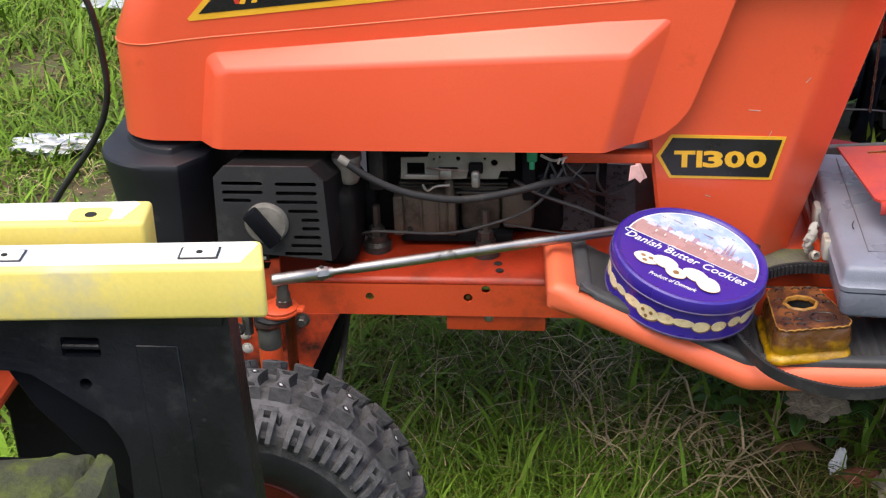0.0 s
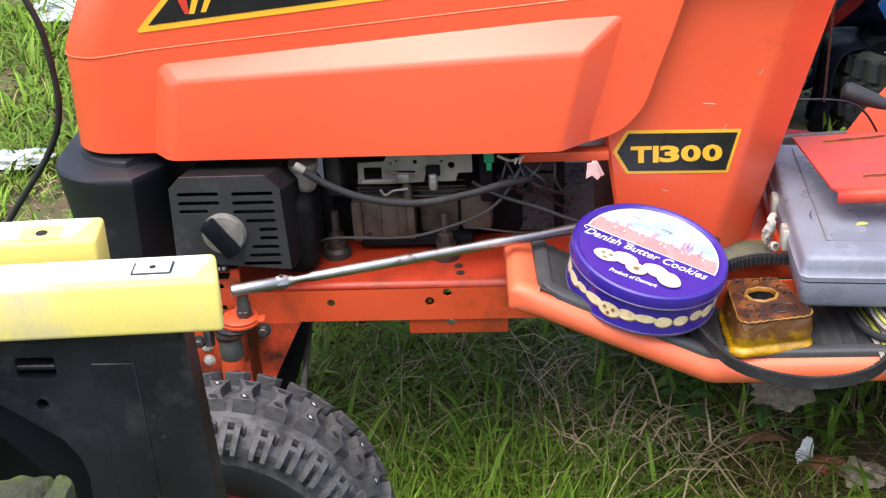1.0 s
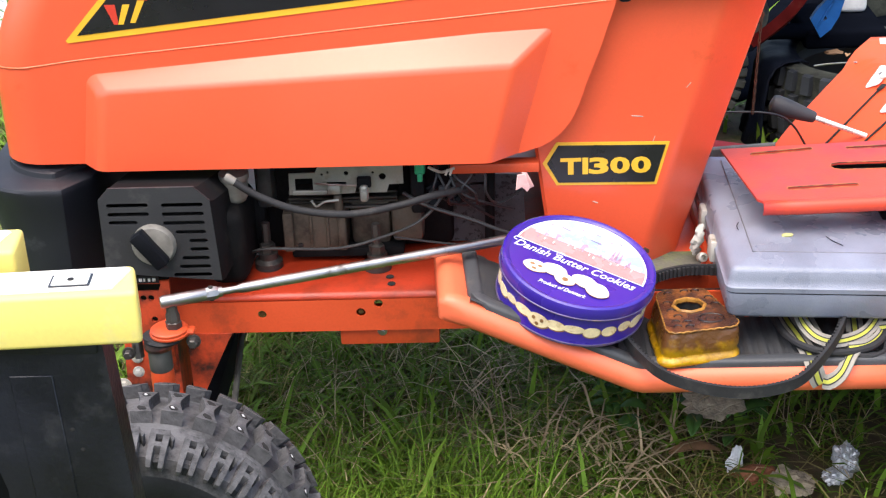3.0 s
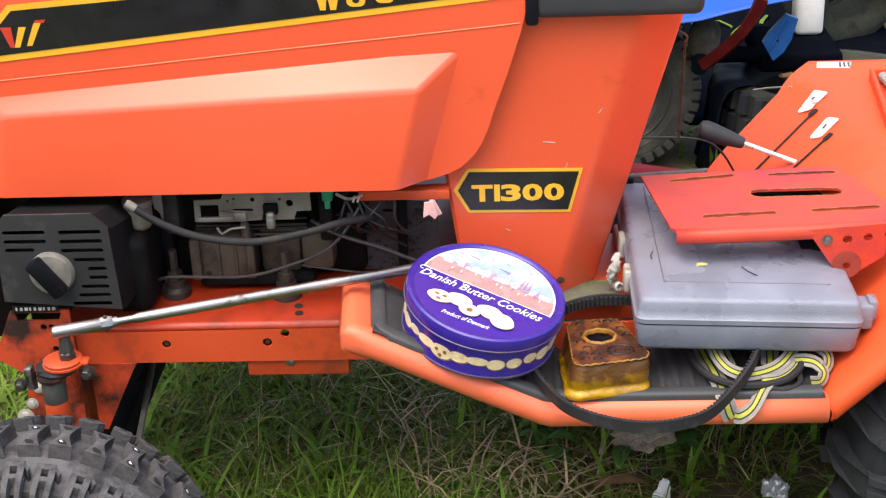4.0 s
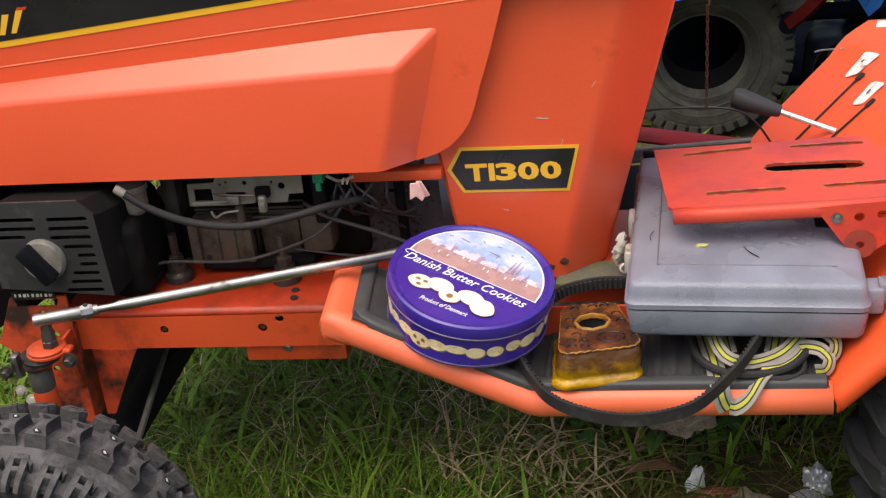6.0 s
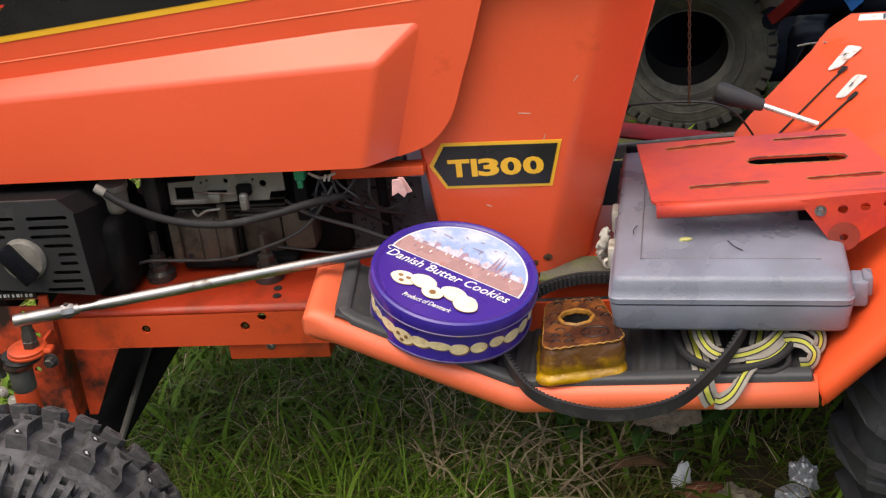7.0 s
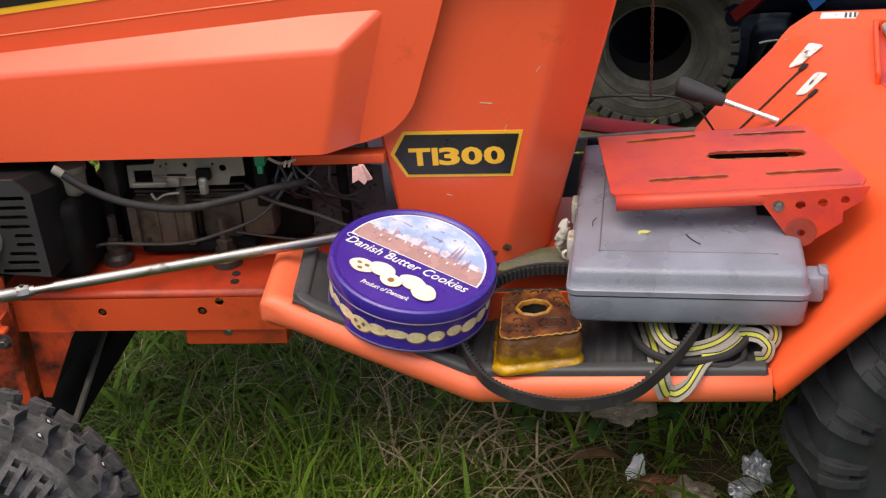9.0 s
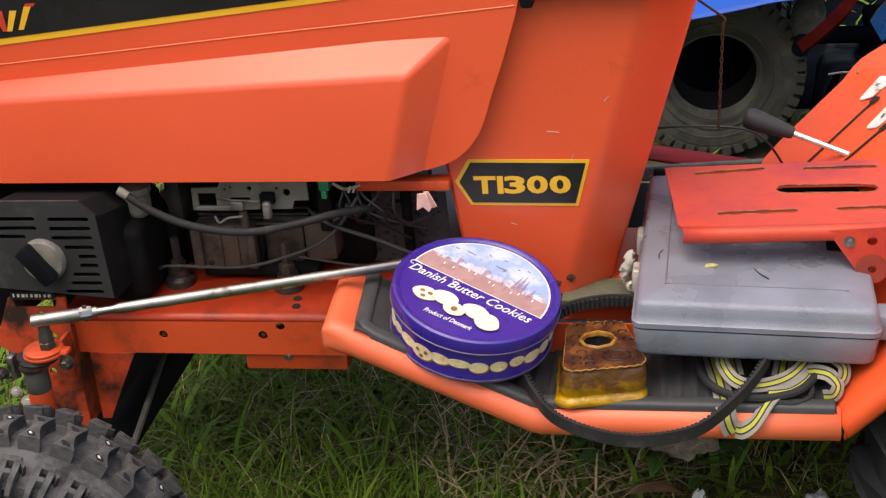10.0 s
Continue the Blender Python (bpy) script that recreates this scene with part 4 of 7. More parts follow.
    part("ring", lathe([(0, 0.384), (0.015, 0.384), (0.016, 0.392), (0, 0.392)], 24, pose(kx, ky, 0)), RUBBER, pin)
    arm = part("steering_arm", merge(lathe([(0, 0.3925), (0.020, 0.3925), (0.0215, 0.394), (0.0215, 0.3960), (0.0195, 0.3968), (0.0205, 0.3976), (0.0205, 0.3995), (0.018, 0.4010), (0, 0.4010)], 32, pose(kx + 0.014, ky, 0)),
                                     box(kx + 0.016, kx + 0.042, ky - 0.006, ky + 0.008, 0.393, 0.399, 0.003)), ORANGE_WORN, tractor, "orange steering arm")
    part("arm_nut", lathe([(0, 0.400), (0.009, 0.400), (0.009, 0.408), (0.006, 0.410), (0.006, 0.425), (0, 0.425)], 6, pose(kx + 0.0195, ky, 0)), DARK_STEEL, arm)
    part("track_rod_end", merge(box(-0.449, -0.440, -0.195, -0.180, 0.372, 0.392, 0.003), lathe([(0, 0), (0.006, 0), (0.006, 0.02), (0, 0.02)], 6, pose(-0.444, -0.187, 0.365))), STEEL, arm)
    part("arm_bolt", bolt(-0.446, -0.19, 0.348, 0.0045, 0.005), CREAM, pin)
    part("tie_rod", tube([(-0.385, 0.20, 0.300), (-0.377, 0.045, 0.263), (-0.371, -0.07, 0.235), (-0.368, -0.14, 0.218)], 0.0040, 8, 3), BUSH, tractor, "grey steering rod")
    # Black plate added for the dark hollow behind the gusset.
    part("dark_filler", prism([(-0.402, 0.32), (-0.402, 0.223), (-0.436, 0.165), (-0.494, 0.10), (-0.54, 0.10), (-0.54, 0.32)], 0.05, Matrix.Translation((0, 0.10, 0)) @ XZ, 0.004, 1), SHROUD, tractor, "black plate filling the dark hollow behind the gusset")
    part("swivel_seal", lathe([(0, 0.385), (0.019, 0.386), (0.0215, 0.389), (0.019, 0.3925), (0, 0.3925)], 24, pose(kx + 0.008, ky, 0)), RUBBER, arm, "black greasy swivel seal")
    part("arm_bolt", bolt(kx + 0.040, ky - 0.004, 0.386, 0.0055, 0.010), DARK_STEEL, arm)
    part("arm_bolt", bolt(kx - 0.030, ky - 0.012, 0.377, 0.005, 0.009), DARK_STEEL, arm)


make_chassis()


def make_bumper():
    # wrap-round front base with a stepped top
    def outline(grow, z):
        x0, x1, y0, y1, r = -0.658 - grow, -0.514 + min(grow, 0) * 0.3, -0.043 - grow, 0.483 + grow, 0.078
        pts = [(x1, y0 + 0.110, z), (-0.5225 + min(grow, 0) * 0.3, y0 + 0.040, z), (-0.5480 + min(grow, 0) * 0.5, y0 + 0.001, z), (-0.5510 + min(grow, 0) * 0.5, y0, z)]
        pts += [(x0 + r - r * math.sin(a), y0 + r - r * math.cos(a), z) for a in np.linspace(0.1, math.pi / 2, 10)]
        pts += [(x0 + r - r * math.cos(a), y1 - r + r * math.sin(a), z) for a in np.linspace(0, math.pi / 2, 8)]
        return pts + [(x1, y1, z)]
    rows = [outline(-0.016, 0.330), outline(-0.012, 0.38), outline(-0.006, 0.44), outline(-0.001, 0.485), outline(0.0005, 0.494), outline(0.0005, 0.4985), outline(-0.001, 0.5015), outline(-0.004, 0.5030),
            outline(-0.022, 0.5050), outline(-0.0245, 0.5060), outline(-0.0255, 0.5115), outline(-0.028, 0.5130), outline(-0.055, 0.5135)]
    bm = grid_mesh(rows, closed_u=True)
    k = len(rows[0])
    bm.verts.ensure_lookup_table()
    bm.faces.new(bm.verts[-k:]), bm.faces.new(bm.verts[:k])
    part("front_base", bm, BASE_PLASTIC, tractor, "black plastic wrap-round front base", 28)


make_bumper()


def make_engine():
    eng = part("engine", box(-0.345, -0.105, 0.055, 0.36, 0.374, 0.56, 0.012, 3), SHROUD, tractor, "grimy black single-cylinder engine")
    # finned crankcase side
    case = part("crankcase", box(-0.3065, -0.2315, 0.016, 0.07, 0.390, 0.445, 0.006), ALLOY, eng, "dirty cast alloy crankcase")
    part("side_cover", merge(box(-0.228, -0.180, 0.032, 0.07, 0.39, 0.452, 0.006), box(-0.1785, -0.1405, 0.024, 0.07, 0.395, 0.444, 0.007)), ALLOY, eng)
    part("sump_flange", box(-0.300, -0.165, 0.020, 0.07, 0.379, 0.391, 0.003), SHROUD, eng)
    for i in range(4):
        part("cooling_fin", box(-0.30, -0.17, 0.026 + 0.004 * (i % 2), 0.08, 0.440 + 0.006 * i, 0.443 + 0.006 * i, 0.0008, 1), DARK_STEEL, eng)
    for x, w, y in ((-0.3065, 0.012, 0.009), (-0.276, 0.004, 0.013), (-0.256, 0.004, 0.013), (-0.2415, 0.010, 0.010)):
        part("casting_rib", box(x, x + w, y, 0.03, 0.392, 0.443, 0.0025, 2), ALLOY, eng)
    part("drain_hole", lathe([(0, 0), (0.0035, 0), (0.003, 0.0010), (0, 0.0010)], 10, pose(-0.288, 0.0155, 0.398, 90)), DARK_VOID, case)
    part("blower_housing", box(-0.392, -0.343, -0.045, 0.06, 0.3745, 0.470, 0.016, 4), SHROUD, eng, "grimy black blower housing")
    part("air_duct", box(-0.1525, -0.1360, 0.006, 0.05, 0.440, 0.512, 0.004), SHROUD, eng, "black plastic duct")
    part("stud_sleeve", lathe([(0, 0.0), (0.0052, 0.0), (0.0052, 0.018), (0.004, 0.020), (0, 0.020)], 12, pose(-0.238, 0.006, 0.448)), ALLOY, eng)
    part("valve_cover", box(-0.338, -0.318, 0.03, 0.07, 0.440, 0.510, 0.006), GUARD, eng, "dusty dark cover")
    part("inner_bracket", box(-0.382, -0.350, 0.052, 0.058, 0.374, 0.446, 0.002), ORANGE_GRIMY, eng, "grimy orange bracket")
    part("exhaust_heat_shield", box(-0.348, -0.330, 0.034, 0.06, 0.376, 0.452, 0.006), SHROUD, eng)
    rnd = random.Random(31)
    for k in range(9):
        x, z = rnd.uniform(-0.130, -0.082), rnd.uniform(0.455, 0.475)
        part("wire_connector", box(-0.007, 0.007, -0.004, 0.004, -0.004, 0.004, 0.0015, 1, pose(x, rnd.uniform(-0.004, 0.02), z, rnd.uniform(-30, 30), rnd.uniform(-40, 40), 20)), rnd.choice((GUARD, BLACK, GUARD)), eng)
    for k in range(6):
        x = -0.128 + 0.011 * k
        part("wire", tube([(x, 0.02, 0.508), (x + rnd.uniform(-0.01, 0.01), 0.004, 0.490), (x + rnd.uniform(-0.012, 0.02), -0.002, 0.470), (x + 0.022, 0.01, 0.450), (x + 0.05, 0.03, 0.438 + rnd.uniform(-0.02, 0.02))], 0.0017, 6), CABLE, eng)
    part("wire_mark", merge(*[box(-0.0012, 0.0012, -0.001, 0.001, -0.004, 0.004, 0.0003, 1, pose(-0.1085 + 0.005 * k, -0.014, 0.501, 0, 20, 0)) for k in range(2)]), CREAM, eng, "two pale rings on a wire")
    part("steering_column", tube([(-0.058, 0.03, 0.515), (-0.060, 0.04, 0.46), (-0.062, 0.05, 0.38)], 0.006, 10, 2), SHROUD, eng, "dark steering column")
    m = Matrix.Translation((0, 0.002, 0)) @ XZ
    ctl = part("control_plate", plate([(-0.2930, 0.4965), (-0.2620, 0.4975), (-0.2580, 0.506), (-0.1600, 0.506), (-0.1600, 0.4815), (-0.1765, 0.4810), (-0.1800, 0.4710), (-0.2040, 0.4710), (-0.2060, 0.4815), (-0.2140, 0.4820), (-0.2170, 0.4710), (-0.2570, 0.4690), (-0.2940, 0.4700)],
                                [[(-0.2865, 0.4755), (-0.2655, 0.4755), (-0.2655, 0.4905), (-0.2865, 0.4905)], ring(-0.2545, 0.4950, 0.0016, 8), ring(-0.2475, 0.4975, 0.0016, 8), ring(-0.2260, 0.4960, 0.0028, 8), ring(-0.1950, 0.4960, 0.0018, 8), ring(-0.1840, 0.4910, 0.0042, 10), slot(-0.250, -0.226, 0.4835, 0.0035)], 0.0022, m),
         PLATE, eng, "zinc-plated throttle control plate")
    part("clamp_bracket", box(-0.2135, -0.1970, -0.006, 0.002, 0.4800, 0.4925, 0.0015, 1), SHROUD, ctl, "black clamp bracket")
    part("clamp", merge(box(-0.2105, -0.2000, -0.012, -0.004, 0.4640, 0.4850, 0.004, 3), box(-0.2090, -0.2015, -0.0135, -0.011, 0.4660, 0.4780, 0.002, 2)), PLATE, ctl, "plated cable clamp")
    part("lever_arm", merge(box(-0.2480, -0.2330, -0.006, 0.002, 0.4720, 0.4840, 0.0025, 2), box(-0.290, -0.248, -0.003, 0.001, 0.4712, 0.4765, 0.001, 1)), PLATE, ctl, "plated lever arm")
    part("link", tube([(-0.262, -0.004, 0.4865), (-0.240, -0.007, 0.4855), (-0.214, -0.006, 0.4835)], 0.0012, 6), STEEL, ctl)
    part("link", tube([(-0.2680, -0.004, 0.4650), (-0.262, -0.008, 0.4595), (-0.252, -0.006, 0.4640), (-0.236, -0.004, 0.4650)], 0.0016, 6), PLATE, ctl)
    # carburettor bowl and hose
    part("carburettor", lathe([(0, 0.4650), (0.007, 0.4655), (0.012, 0.4685), (0.0150, 0.475), (0.0155, 0.494), (0.0175, 0.496), (0.0175, 0.503), (0, 0.503)], 28, pose(-0.3560, -0.004, 0)), BUSH_PALE, eng, "pale float bowl")
    part("fuel_hose", tube([(-0.3523, -0.045, 0.5119), (-0.322, -0.045, 0.4901), (-0.278, -0.045, 0.472), (-0.220, -0.045, 0.465), (-0.162, -0.043, 0.474), (-0.125, -0.03, 0.479), (-0.085, 0.01, 0.470)], 0.0044, 12), RUBBER, eng, "black rubber hose")
    part("hose_clip", lathe([(0, 0), (0.0050, 0), (0.0050, 0.010), (0.0042, 0.0125), (0, 0.0125)], 14, pose(-0.3475, -0.045, 0.5085, 0, -55, 0)), BUSH_PALE, eng)
    part("pull_cable", tube([(-0.345, -0.005, 0.400), (-0.319, -0.02, 0.4115), (-0.239, -0.02, 0.4103), (-0.1853, -0.02, 0.4237), (-0.1451, -0.02, 0.4408), (-0.1215, -0.015, 0.4616), (-0.105, 0.0, 0.485)], 0.0019, 8), DARK_CABLE, eng)
    part("pull_cable", tube([(-0.16, 0.0, 0.470), (-0.1312, -0.02, 0.4619), (-0.0798, -0.02, 0.4427), (-0.0412, -0.02, 0.4259), (0.01, -0.01, 0.405)], 0.0024, 8), CABLE, eng)
    part("pull_cable", tube([(-0.1721, -0.02, 0.4233), (-0.1068, -0.02, 0.413), (-0.06, -0.01, 0.408)], 0.0014, 8), CABLE, eng)
    for x, y in ((-0.328, 0.014), (-0.196, 0.004)):
        part("mounting_stud", merge(lathe([(0, 0.372), (0.017, 0.372), (0.017, 0.380), (0.012, 0.384), (0.012, 0.392), (0, 0.392)], 18, pose(x, y, 0)),
                                    lathe([(0, 0.392), (0.0095, 0.392), (0.0095, 0.402), (0.005, 0.404), (0.005, 0.43), (0, 0.43)], 6, pose(x, y, 0))), DARK_STEEL, eng, "greasy mounting stud")
    part("dust_plate", plate([(-0.112, 0.466), (-0.020, 0.462), (-0.018, 0.376), (-0.112, 0.376)], [slot(-0.085, -0.062, 0.452, 0.004)], 0.002, Matrix.Translation((0, 0.065, 0)) @ XZ), SPECKLED, eng, "speckled dark grey baffle")
    part("coil", box(-0.12, -0.06, 0.10, 0.20, 0.374, 0.44, 0.006), DARK_STEEL, eng)
    part("plug", merge(box(-0.146, -0.134, -0.004, 0.01, 0.494, 0.512, 0.002), box(-0.143, -0.137, -0.006, 0.0, 0.486, 0.496, 0.001)), GREEN_PLUG, eng, "green plastic connector")
    part("wire", tube([(-0.130, 0.0, 0.502), (-0.115, -0.006, 0.498), (-0.10, 0.0, 0.500)], 0.0018, 6), CREAM, eng)
    part("wire_tag", merge(prism([(-0.028, 0.509), (-0.019, 0.510), (-0.013, 0.494), (-0.017, 0.488), (-0.023, 0.494), (-0.030, 0.490)], 0.002, Matrix.Translation((0, -0.046, 0)) @ XZ, 0.0006, 1),
                           prism([(-0.023, 0.509), (-0.017, 0.509), (-0.009, 0.492), (-0.014, 0.490)], 0.002, Matrix.Translation((0, -0.040, 0)) @ XZ, 0.0006, 1)), PINK, eng, "pink cloth tag")
    # slotted blower guard with its starter knob
    m = Matrix.Translation((0, -0.088, 0)) @ XZ
    rows = [(-0.4857, -0.4384, 0.5010), (-0.4857, -0.4384, 0.4901), (-0.4857, -0.4526, 0.4801), (-0.4243, -0.3770, 0.5004), (-0.4243, -0.3770, 0.4894), (-0.4243, -0.3770, 0.4785), (-0.4117, -0.3770, 0.4672), (-0.3975, -0.3761, 0.4563), (-0.3975, -0.3761, 0.4456), (-0.4076, -0.3761, 0.4347), (-0.4117, -0.3755, 0.4241), (-0.4195, -0.3755, 0.4138)]
    slots = [slot(a, b, c, 0.0052) for a, b, c in rows]
    face = [(-0.494, 0.508), (-0.481, 0.522), (-0.386, 0.522), (-0.369, 0.505), (-0.365, 0.406), (-0.496, 0.418)]
    guard = part("blower_guard", plate(face, slots, 0.003, m), GUARD, eng, "dusty grey slotted blower guard", 20)
    back = [(u + (0.014 if u > -0.43 else -0.004), v + (-0.034 if v > 0.46 else -0.002)) for u, v in face]
    # Guard's top and sides, coloured near-black for the shade under the hood.
    bm = grid_mesh([[(u, -0.088, v) for u, v in face], [(u + (0.003 if u > -0.43 else -0.001), -0.080, v + (-0.003 if v > 0.46 else -0.001)) for u, v in face], [(u, 0.06, v) for u, v in back]], closed_u=True)
    part("guard_shroud", bm, SHROUD, guard, "", 30)
    part("guard_inside", box(-0.488, -0.374, -0.070, 0.04, 0.412, 0.480, 0.004), DARK_VOID, guard)
    part("starter_cup", lathe([(0, 0), (0.0252, 0), (0.0252, 0.003), (0.0225, 0.007), (0.010, 0.009), (0, 0.009)], 32, pose(-0.437, -0.088, 0.453, 90)), BUSH_PALE, guard, "dull pale starter disc")
    part("starter_grip", box(-0.0085, 0.0085, -0.0242, 0.0242, 0.0, 0.016, 0.003, 2, pose(-0.439, -0.095, 0.4535, 90, 0, 0) @ pose(0, 0, 0, 0, 0, 36)), BLACK, guard, "black starter grip")


make_engine()


def lip_height(x):
    """Lower edge of the foot board: level, then a ramp up to the front."""
    return 0.303 if x > 0.10 else 0.303 + (0.10 - x) * 0.415


def board_edge(x):
    return -0.176 if x > 0.10 else -0.176 + (0.10 - x) * 0.095


def make_footboard():
    # pan with a rolled outer lip; the front end is rolled too and stops short of the chassis
    def back(x):
        return float(np.interp(x, [-0.03, 0.02], [-0.036, 0.040]))
    xs = [0.398, 0.30, 0.20, 0.13, 0.105, 0.095, 0.07, 0.0, -0.06, -0.085]
    rows = []
    for x in xs:
        z, y = lip_height(x), board_edge(x)
        prof = [(0.012, -0.002), (0.004, -0.001), (0.0, 0.003), (-0.0025, 0.009), (-0.002, 0.016), (0.002, 0.0215), (0.008, 0.0245), (0.015, 0.0250), (0.019, 0.021)]
        row = [(x, y + a, z + b) for a, b in prof] + [(x, back(x) - 0.02, z + 0.019), (x, back(x), z + 0.019)]
        rows.append(row)
    # rolled front end
    n = len(rows[0])
    for dx, lift, grow in ((-0.098, 0.002, 0.0), (-0.107, 0.0005, 0.002), (-0.113, -0.006, 0.004), (-0.116, -0.014, 0.006)):
        z, y = lip_height(-0.085) + (-0.085 - dx) * 0.35, board_edge(-0.1)
        base = rows[9]
        cap = []
        for k, (x, yy, zz) in enumerate(base):
            top = z + (0.024 + lift if lift > -0.004 else 0.024 + lift)
            zz2 = min(zz - lip_height(-0.085) + z, top) if k < 6 else top
            cap.append((dx - 0.012 * max(0, (yy + 0.15)) / 0.17, max(yy, y + grow * (1 if k < 6 else 0)), zz2))
        rows.append(cap)
    bm = grid_mesh(rows)
    board = part("foot_board", bm, ORANGE_PALE, tractor, "orange foot board with a rolled edge", 60)
    so = board.modifiers.new("thickness", "SOLIDIFY")
    so.thickness, so.offset = 0.003, 1
    # rubber mat with ridges across and a raised border
    def mat_top(x):
        return lip_height(x) + 0.0260
    xs = [0.396, 0.392] + list(np.arange(0.388, -0.076, -0.004)) + [-0.0815, -0.0840]
    rows = []
    for i, x in enumerate(xs):
        rim = x > 0.385 or x < -0.066
        ridge = 0.003 if (int(round((0.388 - x) / 0.004)) % 4) in (0, 1) else 0.0
        z, y0, yb = mat_top(x), board_edge(x) + 0.004, float(np.interp(x, [-0.03, 0.02], [-0.044, 0.004]))
        edge = i in (0, len(xs) - 1)
        row = []
        for y, h in ((y0, -0.002), (y0 + 0.001, 0.004), (y0 + 0.003, 0.0065), (y0 + 0.014, 0.0065), (y0 + 0.016, 0.001), (y0 + 0.018, None), (yb, None), (yb + 0.004, 0.004), (yb + 0.006, 0.0)):
            hh = h if h is not None else (0.006 if rim else 0.001 + ridge)
            row.append((x, y, z + (-0.002 if edge else max(hh, 0.005) if rim else hh)))
        rows.append(row)
    part("rubber_mat", grid_mesh(rows), MAT_RUBBER, board, "black ribbed rubber foot mat", 30)
    edge = [(-0.0850, -0.040), (-0.0808, -0.090), (-0.0772, -0.132), (-0.0755, -0.1395), (-0.070, -0.1440)] + [(x, board_edge(x) + 0.0125) for x in (-0.05, 0.0, 0.05, 0.092, 0.108, 0.16, 0.24, 0.32, 0.38, 0.392)]
    border = band([(x, y, mat_top(x) + 0.004) for x, y in edge], [(-0.0085, -0.005), (0.0085, -0.005), (0.0085, 0.001), (0.0070, 0.0035), (0.0035, 0.0046), (-0.0035, 0.0046), (-0.0070, 0.0035), (-0.0085, 0.001)], 5)
    part("mat_border", border, MAT_BORDER, board, "smooth grey rubber border of the mat", 50)
    # the far side's board
    fall = lambda x: 0.322 - (x - 0.19) * 0.17 if x > 0.05 else 0.346 + (0.05 - x) * 0.4
    bm = grid_mesh([[(x, 0.495, fall(x)), (x, 0.545, fall(x)), (x, 0.552, fall(x) - 0.004), (x, 0.555, fall(x) - 0.024)] for x in (0.33, 0.05, -0.11)])
    far = part("far_foot_board", bm, SHADED_RED, tractor, "far foot board, coloured dark red for shade", 40)
    far.modifiers.new("thickness", "SOLIDIFY").thickness = 0.004


make_footboard()


def fender_height(x, y):
    # flat seat deck, sloping down to the near side and, behind the bracket, down to the front
    front = 0.4516 + 0.69 * (x - 0.4749) + 0.113 * (y - 0.294) + max(0.0, 0.15 - y)
    return min(0.461, front, 0.328 + (x - 0.402) * 0.98 + max(0.0, y + 0.02) * 1.06)


def deck_height(x, y):
    return sum(fender_height(x + dx, y + dy) for dx in (-0.012, 0, 0.012) for dy in (-0.012, 0, 0.012)) / 9


def on_deck(bm):
    """Lays a flat mesh on the deck's slope."""
    for v in bm.verts:
        v.co.z += deck_height(v.co.x, v.co.y) + 0.0052
    return bm


